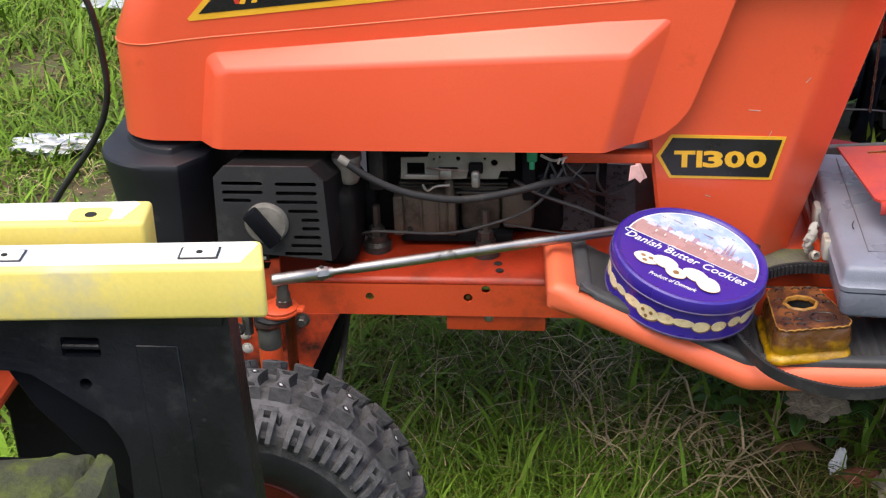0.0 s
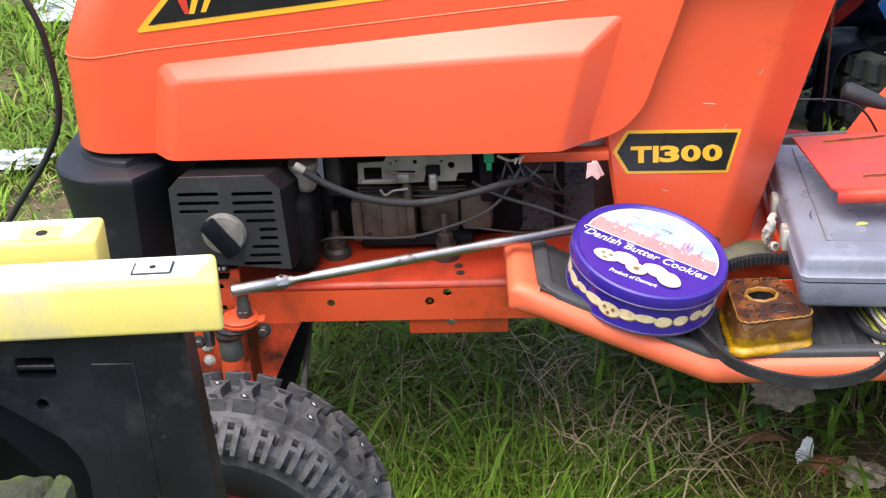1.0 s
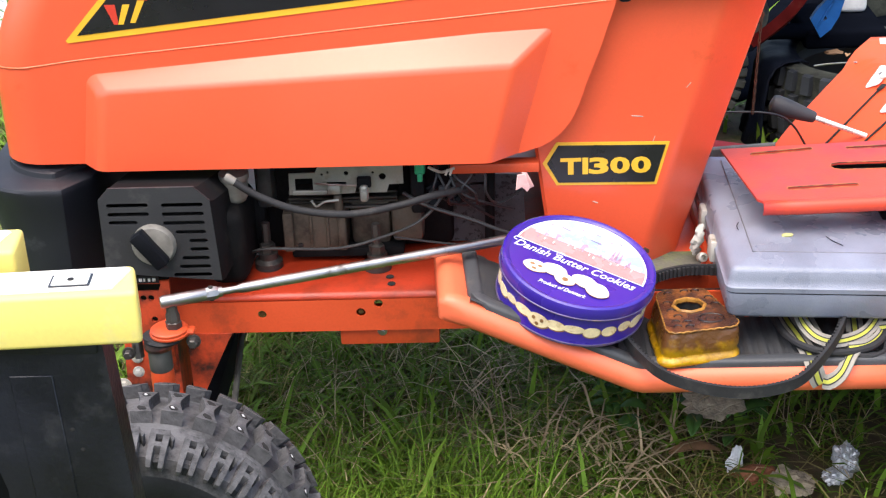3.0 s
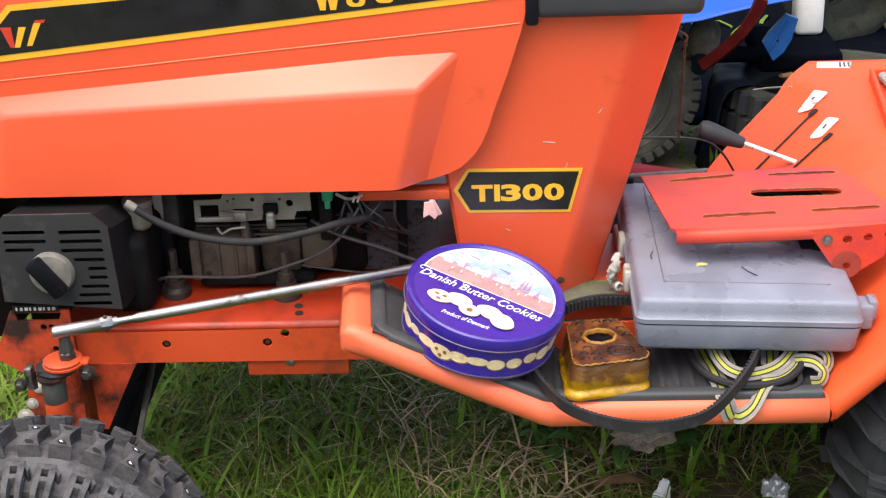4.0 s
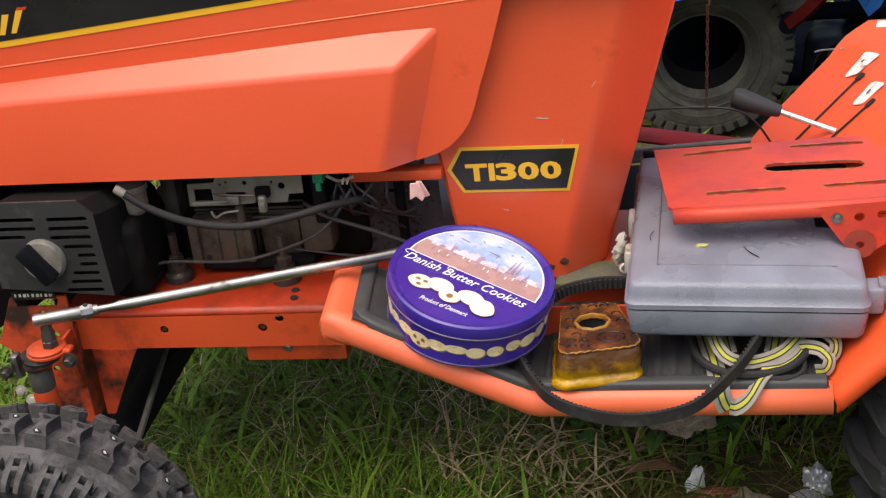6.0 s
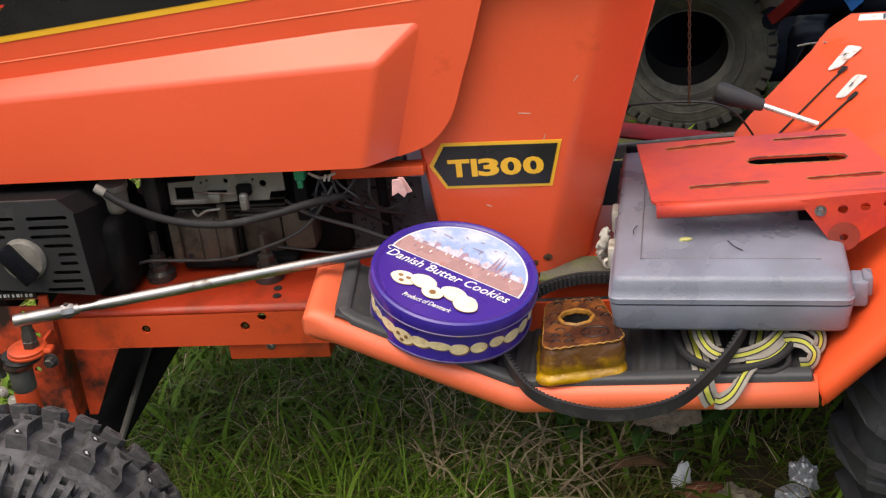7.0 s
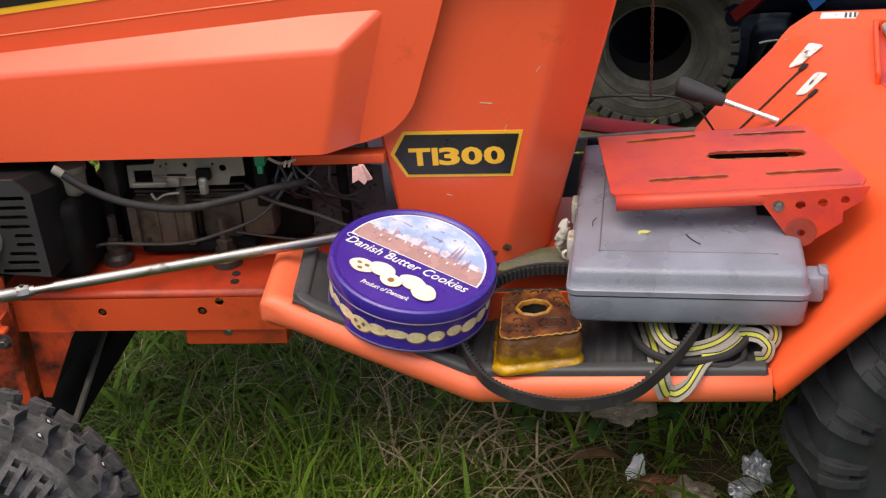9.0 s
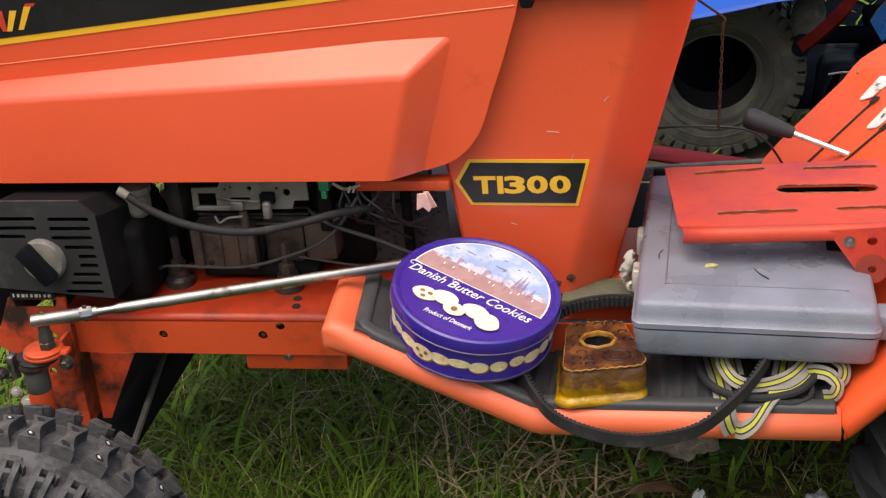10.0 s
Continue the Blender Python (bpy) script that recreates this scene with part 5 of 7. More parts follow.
def make_fender():
    rows = []
    for y in list(np.linspace(-0.164, 0.545, 38)):
        x0 = float(np.interp(y, [-0.178, -0.02, 0.166, 0.30, 0.378, 0.419, 0.450, 0.547], [0.402, 0.376, 0.345, 0.330, 0.339, 0.396, 0.443, 0.501]))
        row = []
        for k in range(30):
            s = k / 29
            x = x0 + (1.05 - x0) * s ** 1.8
            row.append((x, y, deck_height(x, y)))
        rows.append(row)
    # rolled outer lip
    lip = []
    for a, b in ((-0.008, -0.0015), (-0.012, -0.006), (-0.013, -0.012), (-0.012, -0.020), (-0.008, -0.026), (0.004, -0.027)):
        lip.append([(x + (0.004 if k == 0 else 0), y + a, z + b) for k, (x, y, z) in enumerate(rows[0])])
    bm = grid_mesh(list(reversed(lip)) + rows)
    fender = part("fender_deck", bm, ORANGE_SATIN, tractor, "orange one-piece fender deck", 50)
    so = fender.modifiers.new("thickness", "SOLIDIFY")
    so.thickness, so.offset = 0.003, 1
    # lever gates with worn white stickers
    for x0, y0, x1, y1 in ((0.375, 0.287, 0.472, 0.347), (0.400, 0.234, 0.4765, 0.269)):
        ln = math.hypot(x1 - x0, y1 - y0)
        m = pose((x0 + x1) / 2, (y0 + y1) / 2, 0, 0, 0, math.degrees(math.atan2(y1 - y0, x1 - x0)))
        part("lever_gate", on_deck(box(-ln / 2, ln / 2, -0.0021, 0.0021, -0.0005, 0.0008, 0.0004, 1, m)), DARK_VOID, fender, "dark lever slot")
        part("gate_end", on_deck(prism(rounded(ln / 2 - 0.008, ln / 2 + 0.003, -0.0045, 0.0045, 0.002), 0.0010, m)), DARK_VOID, fender, "", 0)
    for x0, y0, x1, y1 in ((0.4605, 0.360, 0.492, 0.405), (0.461, 0.2825, 0.489, 0.3065)):
        ln = math.hypot(x1 - x0, y1 - y0)
        m = pose((x0 + x1) / 2, (y0 + y1) / 2, 0, 0, 0, math.degrees(math.atan2(y1 - y0, x1 - x0)))
        part("gate_sticker", on_deck(prism(rounded(-ln / 2, ln / 2, -0.0100, 0.0100, 0.005), 0.0012, m)), DECAL_WHITE, fender, "worn white sticker", 0)
        part("sticker_mark", on_deck(box(-0.0032, 0.0032, -0.0014, 0.0014, 0.0011, 0.0017, 0.0002, 1, m)), DECAL_BLACK, fender, "", 0)
    part("maker_label", prism([(0.506, 0.513), (0.552, 0.509), (0.560, 0.536), (0.511, 0.538)], 0.001, Matrix.Translation((0, 0, 0.4637))), DECAL_WHITE, fender, "white rating label", 0)
    for k in range(3):
        part("label_bar", prism([(0.538 + 0.006 * k, 0.513), (0.541 + 0.006 * k, 0.513), (0.544 + 0.006 * k, 0.533), (0.541 + 0.006 * k, 0.533)], 0.0006, Matrix.Translation((0, 0, 0.4646))), DECAL_BLACK, fender, "", 0)
    # raised seat well at the rear with a grey rod
    part("seat_well", merge(prism([(0.568, 0.462), (0.574, 0.462), (0.552, 0.262), (0.546, 0.262)], 0.018, Matrix.Translation((0, 0, 0.462)), 0.002, 1),
                            prism([(0.575, 0.462), (0.628, 0.456), (0.628, 0.450), (0.575, 0.456)], 0.018, Matrix.Translation((0, 0, 0.462)), 0.002, 1),
                            prism([(0.622, 0.449), (0.628, 0.449), (0.672, 0.20), (0.666, 0.20)], 0.018, Matrix.Translation((0, 0, 0.462)), 0.002, 1)), ORANGE_SATIN, fender)
    part("seat_well_floor", prism([(0.575, 0.456), (0.621, 0.450), (0.664, 0.20), (0.650, 0.13), (0.590, 0.13), (0.553, 0.262)], 0.001, Matrix.Translation((0, 0, 0.4637))), RED_FADED, fender)
    part("seat_rod", tube([(0.583, 0.446, 0.472), (0.590, 0.360, 0.472), (0.598, 0.262, 0.472)], 0.0068, 10, 2), GREY_ROD, fender, "grey seat rod")
    # gear lever
    lever = part("gear_lever", tube([(0.4340, 0.2590, 0.4225), (0.3640, 0.286, 0.4425)], 0.0036, 10, 3), CHROME, tractor, "bright steel gear lever")
    way = (Vector((0.3160, 0.292, 0.4585)) - Vector((0.3640, 0.286, 0.4425)))
    q = way.to_track_quat("Z", "Y").to_matrix().to_4x4()
    L = way.length
    part("knob", lathe([(0, -0.006), (0.0066, -0.007), (0.0078, -0.004), (0.0094, L * 0.15), (0.0115, L * 0.45), (0.0132, L * 0.75), (0.0135, L * 0.92), (0.0113, L + 0.002), (0.006, L + 0.0045), (0, L + 0.005)], 20,
                       Matrix.Translation((0.3640, 0.286, 0.4425)) @ q), CHARCOAL, lever, "black tapered knob")
    part("throttle_cable", tube([(0.16, 0.26, 0.455), (0.21, 0.25, 0.463), (0.247, 0.25, 0.465), (0.308, 0.255, 0.459), (0.339, 0.265, 0.437), (0.366, 0.275, 0.390)], 0.0015, 6), CABLE, tractor, "thin black control cable")


make_fender()


def make_seat_bracket():
    # sloping slotted plate with a drilled pivot ear
    zc = lambda x, y: 0.467 - 0.03 * (y - 0.05)
    outline = [(0.222, 0.116), (0.455, 0.136), (0.500, -0.022), (0.494, -0.040), (0.250, -0.058), (0.241, -0.046)]
    holes = [slot(0.255, 0.332, 0.096, 0.0080, 0.014), slot(0.372, 0.452, 0.110, 0.0075, 0.005), slot(0.341, 0.447, 0.050, 0.0235, 0.002),
             slot(0.279, 0.362, -0.016, 0.0085, 0.007), slot(0.400, 0.479, -0.005, 0.0080, 0.007)]
    bm = plate(outline, holes, 0.003)
    for v in bm.verts:
        v.co.z += zc(v.co.x, v.co.y)
    br = part("seat_bracket", bm, RED_FADED, tractor, "faded red slotted seat bracket", 30)
    for h in holes:
        part("worn_rim", tube([(u, v, zc(u, v) + 0.0030) for u, v in h], 0.0007, 5, 1, True), OCHRE_WEAR, br, "ochre worn edge")
    # Dark underlay added so that the wide slot reads dark.
    part("slot_underlay", box(0.325, 0.456, 0.026, 0.108, 0.440, 0.4555, 0.003), SHROUD, br, "dark block added under the wide slot")
    part("slot_wear", prism(rounded(0.430, 0.452, 0.058, 0.086, 0.006), 0.0008, Matrix.Translation((0, 0, 0.4562))), OCHRE_WEAR, br, "ochre worn end under the wide slot")
    part("latch_bar", box(0.372, 0.426, 0.060, 0.069, 0.4550, 0.4590, 0.0015), GREY_ROD, br, "grey latch bar under the wide slot")
    lip = [(0.246, -0.056), (0.30, -0.055), (0.345, -0.052), (0.392, -0.049), (0.44, -0.0455), (0.492, -0.0415)]
    rows = []
    for x, y in lip:
        z = zc(x, y)
        rows.append([(x, y + 0.005, z + 0.0034), (x, y - 0.001, z + 0.0032), (x, y - 0.0045, z + 0.0005), (x, y - 0.0058, z - 0.005), (x, y - 0.0048, z - 0.010), (x, y - 0.002, z - 0.0125)])
    bm = grid_mesh(rows)
    b = part("bracket_lip", bm, RED_FADED, br, "", 60)
    b.modifiers.new("thickness", "SOLIDIFY").thickness = 0.002
    m = Matrix.Translation((0, -0.054, 0)) @ XZ
    ear = [(0.388, 0.470), (0.500, 0.478), (0.494, 0.462), (0.474, 0.450), (0.474, 0.438), (0.436, 0.412), (0.424, 0.416), (0.400, 0.452)]
    part("pivot_ear", plate(ear, [ring(0.432, 0.458, 0.0052, 12), ring(0.454, 0.460, 0.0050, 12), ring(0.476, 0.463, 0.0046, 12), ring(0.433, 0.426, 0.0045, 12)], 0.003, m), RED_FADED, br, "drilled pivot ear", 30)
    part("pivot_disc", lathe([(0.0045, 0), (0.016, 0), (0.016, 0.0006), (0.0045, 0.0006)], 28, pose(0.433, -0.0546, 0.428, 90)), PIVOT_WEAR, br, "worn ring round the pivot hole")
    part("ear_bolt", bolt(0.410, -0.0545, 0.458, 0.0042, 0.004), STEEL, br)


make_seat_bracket()
part("seat_crossbar", prism([(0.160, 0.3466), (0.420, 0.3610), (0.420, 0.3410), (0.160, 0.3266)], 0.010, Matrix.Translation((0, 0.400, 0)) @ XZ, 0.002, 1), WEATHERED_STEEL, tractor, "weathered grey crossbar behind the bracket")


# ---------------------------------------------------------------- workbench
def make_workbench():
    bench = thing("folding_workbench", pose(-0.60, -0.72, 0), "folding workbench with worn yellow plastic jaws and black legs", "workbench")
    turn = pose(-0.28, -0.74, 0.74, 0, 0, 4.0)
    # front jaw: chamfered beam with a worn pale top
    def jaw(name, x0, x1, y0, y1, h, m, slant):
        bm = prism([(x0, y0), (x1, y0), (x1 - slant, y1), (x0, y1)], h, Matrix.Translation((0, 0, -h)), 0.0035, 3)
        bm.transform(m)
        j = part(name, bm, YELLOW, bench, "yellow plastic vice jaw")
        part("worn_strip", prism([(x0, y0 + 0.005), (x1 - 0.016, y0 + 0.006), (x1 - 0.008, y1 - 0.008), (x1 - 0.012, y1 - 0.004), (x0, y1 - 0.004)], 0.0006, m), WORN_TOP, j, "pale scuffed top", 0)
        rnd = random.Random(int(-x0 * 100))
        edge = [(x, y0 + 0.007 + rnd.uniform(0, 0.0016)) for x in np.linspace(x0 + 0.004, x1 - 0.092, 14)]
        edge += [(x1 - 0.088 + rnd.uniform(-0.004, 0.006), y) for y in np.linspace(y0 + 0.012, y1 - 0.012, 4)]
        edge += [(x, y1 - 0.008 - rnd.uniform(0, 0.004)) for x in np.linspace(x1 - 0.080, x0 + 0.004, 14)]
        part("bare_patch", prism(edge, 0.0005, m @ pose(0, 0, 0.0003)), SCUFFED, j, "lavender-grey patch worn bare", 0)
        return j
    j = jaw("front_jaw", -0.62, 0.005, -0.020, 0.020, 0.038, turn, 0.0070)
    for x in (-0.0395, -0.168, -0.298, -0.428):
        p = part("peg_plate", prism(rounded(x - 0.0132, x + 0.0132, -0.0092, 0.0078, 0.001), 0.0012, turn), DECAL_BLACK, j, "", 0)
        part("peg_plate_face", prism(rounded(x - 0.0116, x + 0.0116, -0.0076, 0.0062, 0.0006), 0.0008, turn @ pose(0, 0, 0.0009)), WORN_TOP, p, "", 0)
        part("peg_hole", lathe([(0, 0), (0.0022, 0), (0.0022, 0.0006), (0, 0.0006)], 12, turn @ pose(x, -0.0007, 0.0016)), DARK_VOID, p)
    m = pose(-0.368, -0.676, 0.74, 0, 0, 4.0)
    j = jaw("rear_jaw", -0.53, -0.004, -0.020, 0.018, 0.036, m, 0.0015)
    for x in (-0.043, -0.21, -0.38):
        p = part("peg_pad", prism(rounded(x - 0.015, x + 0.014, -0.0175, 0.004, 0.006), 0.0009, m), YELLOW, j, "", 0)
        part("peg_hole", lathe([(0, 0), (0.0042, 0), (0.0042, 0.0008), (0, 0.0008)], 16, m @ pose(x, -0.0080, 0.0005)), DARK_VOID, p)
    # moulded end frame: beam, leg and brace in one black panel
    out = [(-0.90, 0.702), (-0.312, 0.702), (-0.303, 0.698), (-0.2961, 0.5547), (-0.270, 0.0), (-0.325, 0.0), (-0.3850, 0.540), (-0.3835, 0.585), (-0.3868, 0.600), (-0.3960, 0.6155), (-0.4279, 0.6395), (-0.4440, 0.6510), (-0.4560, 0.6535), (-0.74, 0.6535),
           (-0.79, 0.612), (-0.81, 0.55), (-0.87, 0.0), (-0.93, 0.0)]
    holes = [rounded(-0.4195, -0.3925, 0.6655, 0.6808, 0.002, 3), ring(-0.4065, 0.6444, 0.0045, 16)]
    leg = part("end_panel", plate(out, holes, 0.022, Matrix.Translation((0, -0.752, 0)) @ XZ), PANEL, bench, "black moulded plastic leg panel", 30)
    part("panel_rib", box(-0.4195, -0.3925, -0.7525, -0.735, 0.6712, 0.6750, 0.0010, 1), PANEL, leg)
    for x, z in ((-0.345, 0.648), (-0.332, 0.634), (-0.327, 0.618)):
        part("screw_hole", lathe([(0, 0), (0.0014, 0), (0.0017, 0.0006), (0, 0.0009)], 10, pose(x, -0.7518, z, 90)), DARK_VOID, leg)
    part("panel_back", box(-0.43, -0.390, -0.732, -0.728, 0.630, 0.685, 0.001, 1), DARK_VOID, leg)
    part("panel_lip", box(-0.90, -0.306, -0.754, -0.728, 0.692, 0.7015, 0.002), PANEL, leg)
    part("panel_recess", prism([(-0.3680, 0.676), (-0.3390, 0.676), (-0.335, 0.548), (-0.3640, 0.548)], 0.0015, Matrix.Translation((0, -0.7532, 0)) @ XZ, 0.0006, 1), PANEL, leg)
    out2 = [(-0.90, 0.700), (-0.40, 0.700), (-0.38, 0.0), (-0.50, 0.0), (-0.510, 0.56), (-0.54, 0.62), (-0.80, 0.62), (-0.87, 0.0), (-0.93, 0.0)]
    part("far_panel", prism(out2, 0.020, Matrix.Translation((0, -0.66, 0)) @ XZ, 0.002, 1), BLACK, bench)
    part("brace_web", prism([(-0.47, 0.648), (-0.385, 0.648), (-0.372, 0.54), (-0.300, 0.02), (-0.322, 0.02), (-0.392, 0.542), (-0.452, 0.614)], 0.008, Matrix.Translation((0, -0.736, 0)) @ XZ, 0.001, 1), BLACK, leg)
    part("step", box(-0.86, -0.490, -0.735, -0.66, 0.594, 0.603, 0.003), ORANGE, bench, "orange plastic step")
    part("foot_step", box(-0.86, -0.44, -0.97, -0.75, 0.567, 0.583, 0.003), BLACK, bench, "black lower step")


make_workbench()


def make_plank():
    # blunt end with a raised lip, softened by moss
    pl = thing("mossy_plank", pose(-0.60, -0.87, 0.583), "mossy weathered plank lying on the workbench step", "plank")
    lie = pose(-0.362, -0.838, 0.5832, 0, 0, 13.0)
    rows = []
    for s in list(np.linspace(-0.36, -0.075, 14)) + list(np.linspace(-0.07, -0.001, 36)):
        k = 1.0 if s < -0.014 else max(0.55, 1 - ((s + 0.014) / 0.014) ** 2 * 0.45)
        row = []
        for a in np.linspace(0, 2 * math.pi, 72, endpoint=False):
            cy, cz = math.cos(a), math.sin(a)
            v = 0.038 * math.copysign(abs(cy) ** 0.38, cy) * k
            h = 0.0235 + 0.0235 * math.copysign(abs(cz) ** 0.30, cz) * (0.72 + 0.28 * k)
            x = s + 0.20 * v * (1 if s > -0.07 else 0) - 0.006
            if cz > 0.2:
                d = s + 0.016 + 0.22 * (0.03 - v) + 0.002 * noise.noise(Vector((v * 90, 3, 1)))
                h -= 0.007 * math.exp(-(d / 0.0028) ** 2) - 0.0005 * math.exp(-((d - 0.008) / 0.006) ** 2)
            n = 0.0030 * noise.noise(Vector((s * 40, v * 60, cz * 2 + 1))) + 0.0014 * noise.noise(Vector((s * 130, v * 200, cz * 3)))
            row.append(lie @ Vector((x, v + n, max(h + n, 0.0))))
        rows.append(row)
    bm = grid_mesh(rows, closed_u=True)
    bm.verts.ensure_lookup_table()
    bm.faces.new(bm.verts[-72:]), bm.faces.new(bm.verts[:72])
    part("plank", bm, MOSS, pl, "", 45)


make_plank()


# ---------------------------------------------------------------- breaker bar
def make_breaker_bar():
    a, b = Vector((-0.409, -0.190, 0.4330)), Vector((-0.03, -0.040, 0.4285))
    way = (b - a).normalized()
    bar = thing("breaker_bar", Matrix.Translation(a), "worn chrome breaker bar with a socket resting on the steering nut", "wrench")
    q = way.to_track_quat("Z", "Y").to_matrix().to_4x4()
    m = Matrix.Translation(a) @ q
    L = (b - a).length
    part("handle", lathe([(0, 0.062), (0.0040, 0.062), (0.0040, 0.080), (0.0056, 0.086), (0.0060, 0.16), (0.0058, 0.30), (0.0060, L), (0.0046, L + 0.003), (0, L + 0.003)], 20, m), STEEL, bar, "worn chromed handle")
    part("drive_head", lathe([(0, -0.004), (0.0060, -0.003), (0.0071, 0.0), (0.0071, 0.046), (0.0056, 0.050), (0.0056, 0.064), (0, 0.064)], 20, m), STEEL, bar, "chromed drive head")
    part("hinge_yoke", lathe([(0, 0.044), (0.0070, 0.045), (0.0077, 0.048), (0.0077, 0.056), (0.0068, 0.059), (0, 0.060)], 8, m), STEEL, bar)
    part("hinge_pin", lathe([(0, -0.0084), (0.0026, -0.0084), (0.0026, 0.0084), (0, 0.0084)], 10, m @ pose(0, 0, 0.052, 90)), DARK_STEEL, bar)
    part("socket", lathe([(0, 0.402), (0.0078, 0.402), (0.0078, 0.416), (0.0062, 0.420), (0.0062, 0.428), (0, 0.428)], 8, pose(-0.4015, -0.187, 0)), DARK_STEEL, bar, "dark steel socket")


make_breaker_bar()


# ---------------------------------------------------------------- cookie tin
def make_tin():
    # own space: lid's top at z = 0, words read along +x, their top towards +y
    nrm = Vector((0.21, -0.178, 1)).normalized()
    xa = Vector((0.9002, -0.3627, -0.2409))
    xa = (xa - nrm * xa.dot(nrm)).normalized()
    ya = nrm.cross(xa)
    H, R = 0.054, 0.0872
    top = Vector((0.0390, -0.1070, 0.4318))
    base = Matrix((xa, ya, nrm)).transposed().to_4x4()
    base.translation = top - nrm * H
    tin = thing("cookie_tin", base, "round blue cookie tin with printed lid on the foot mat", "tin", local=True)
    part("body", lathe([(0, 0.0), (R - 0.005, 0.0), (R - 0.003, 0.0025), (R - 0.0035, 0.004), (R - 0.0035, H - 0.015), (R - 0.003, H - 0.012), (0, H - 0.012)], 96), TIN_BLUE, tin, "blue printed tin body")
    part("bottom_seam", lathe([(R - 0.004, 0.0), (R - 0.002, 0.0004), (R - 0.002, 0.0024), (R - 0.0036, 0.003)], 96), TIN_SEAM, tin)
    lid = part("lid", lathe([(R - 0.001, H - 0.0150), (R, H - 0.0142), (R + 0.0004, H - 0.0125), (R, H - 0.004), (R - 0.001, H - 0.0012), (R - 0.0035, H), (R - 0.0065, H - 0.0006), (R - 0.0085, H - 0.0022), (0, H - 0.0014)], 96), TIN_BLUE, tin, "blue lid with a rolled rim")
    part("lid_edge", lathe([(R + 0.0002, H - 0.0155), (R + 0.0012, H - 0.0150), (R + 0.0012, H - 0.0140), (R + 0.0002, H - 0.0135)], 96), TIN_SEAM, lid, "bare metal lid edge")
    z0 = H - 0.0016
    r = R - 0.0115

    def arc(rad, ymin, n=40):
        a0 = math.asin(ymin / rad)
        return [(rad * math.cos(a), rad * math.sin(a)) for a in np.linspace(a0, math.pi - a0, n)]

    up = lambda k: Matrix.Translation((0, 0, z0 + 0.00022 * k))
    pic = part("picture_border", prism(arc(r, -0.0012), 0.0003, up(1)), TIN_WHITE, lid, "white border", 0)
    w = lambda y, rad=r - 0.0018: math.sqrt(rad * rad - y * y)
    part("printed_sky", prism(arc(r - 0.0018, 0.020), 0.0003, up(2)), TIN_SKY, pic, "printed sky", 0)
    quay = [(-w(-0.0004), -0.0004), (w(-0.0004), -0.0004)] + [(w(v), v) for v in (0.008, 0.016, 0.022)] + [(0.03, 0.0215), (-0.01, 0.0225), (-0.03, 0.0205)] + [(-w(v), v) for v in (0.025, 0.016, 0.008)]
    part("printed_quay", prism(quay, 0.0003, up(3)), TIN_QUAY, pic, "printed brown quay", 0)
    rnd = random.Random(4)
    x = -0.062
    while x < 0.060:
        wd = rnd.uniform(0.004, 0.011)
        h = rnd.uniform(0.004, 0.013) * (1.3 if -0.035 < x < 0.0 else 1)
        yb = 0.0205
        roof = [(x, yb), (x + wd, yb), (x + wd, yb + h * 0.7), (x + wd * rnd.uniform(0.3, 0.7), yb + h), (x, yb + h * 0.7)]
        if max(math.hypot(x + wd, yb + h * 0.7), math.hypot(x, yb + h * 0.7)) < r - 0.004:
            part("printed_house", prism(roof, 0.0003, up(4 + rnd.choice((0, 1)))), TIN_HOUSE if rnd.random() < 0.76 else TIN_SHIP, pic, "", 0)
        x += wd * rnd.uniform(0.6, 0.95)
    for x, hgt in ((-0.040, 0.017), (-0.012, 0.022), (0.014, 0.016), (0.029, 0.026), (0.033, 0.030), (0.038, 0.024), (0.050, 0.014)):
        part("printed_spire", prism([(x - 0.0022, 0.021), (x + 0.0022, 0.021), (x + 0.0006, 0.021 + hgt * 0.6), (x, 0.021 + hgt)], 0.0003, up(6)), TIN_SHIP if x > 0.02 else TIN_HOUSE, pic, "", 0)
    for k in range(14):
        x = -0.055 + 0.0085 * k + rnd.uniform(-0.002, 0.002)
        part("printed_figure", box(-0.0007, 0.0007, -0.002, 0.002, 0, 0.0003, 0, 1, Matrix.Translation((x, rnd.uniform(0.012, 0.019), z0 + 0.0013))), TIN_WHITE if k % 3 else TIN_SHIP, pic, "", 0)
    for x, y, ln, tilt in ((-0.034, 0.046, 0.011, -4), (0.004, 0.043, 0.013, -4), (0.008, 0.041, 0.007, 80), (0.002, 0.057, 0.004, 10), (0.030, 0.056, 0.004, -20), (-0.050, 0.044, 0.004, 10), (0.020, 0.052, 0.003, 35), (-0.016, 0.055, 0.004, -30)):
        part("printed_sail", box(-ln / 2, ln / 2, -0.0004, 0.0004, 0, 0.0003, 0, 1, Matrix.Translation((x, y, z0 + 0.0016)) @ pose(0, 0, 0, 0, 0, tilt)), TIN_SHIP, pic, "", 0)
    # words
    g = lettering("Danish Butter Cookies", 0.0165, 0.0004, shear=0.30, weight=0.00006)
    us = [v.co.x for v in g.verts]
    for v in g.verts:
        v.co.x = (v.co.x - (max(us) + min(us)) / 2) * 0.143 / (max(us) - min(us))
    g.transform(up(2) @ pose(-0.002, -0.0105, 0))
    part("title", g, TIN_WHITE, lid, "white script title", 0)
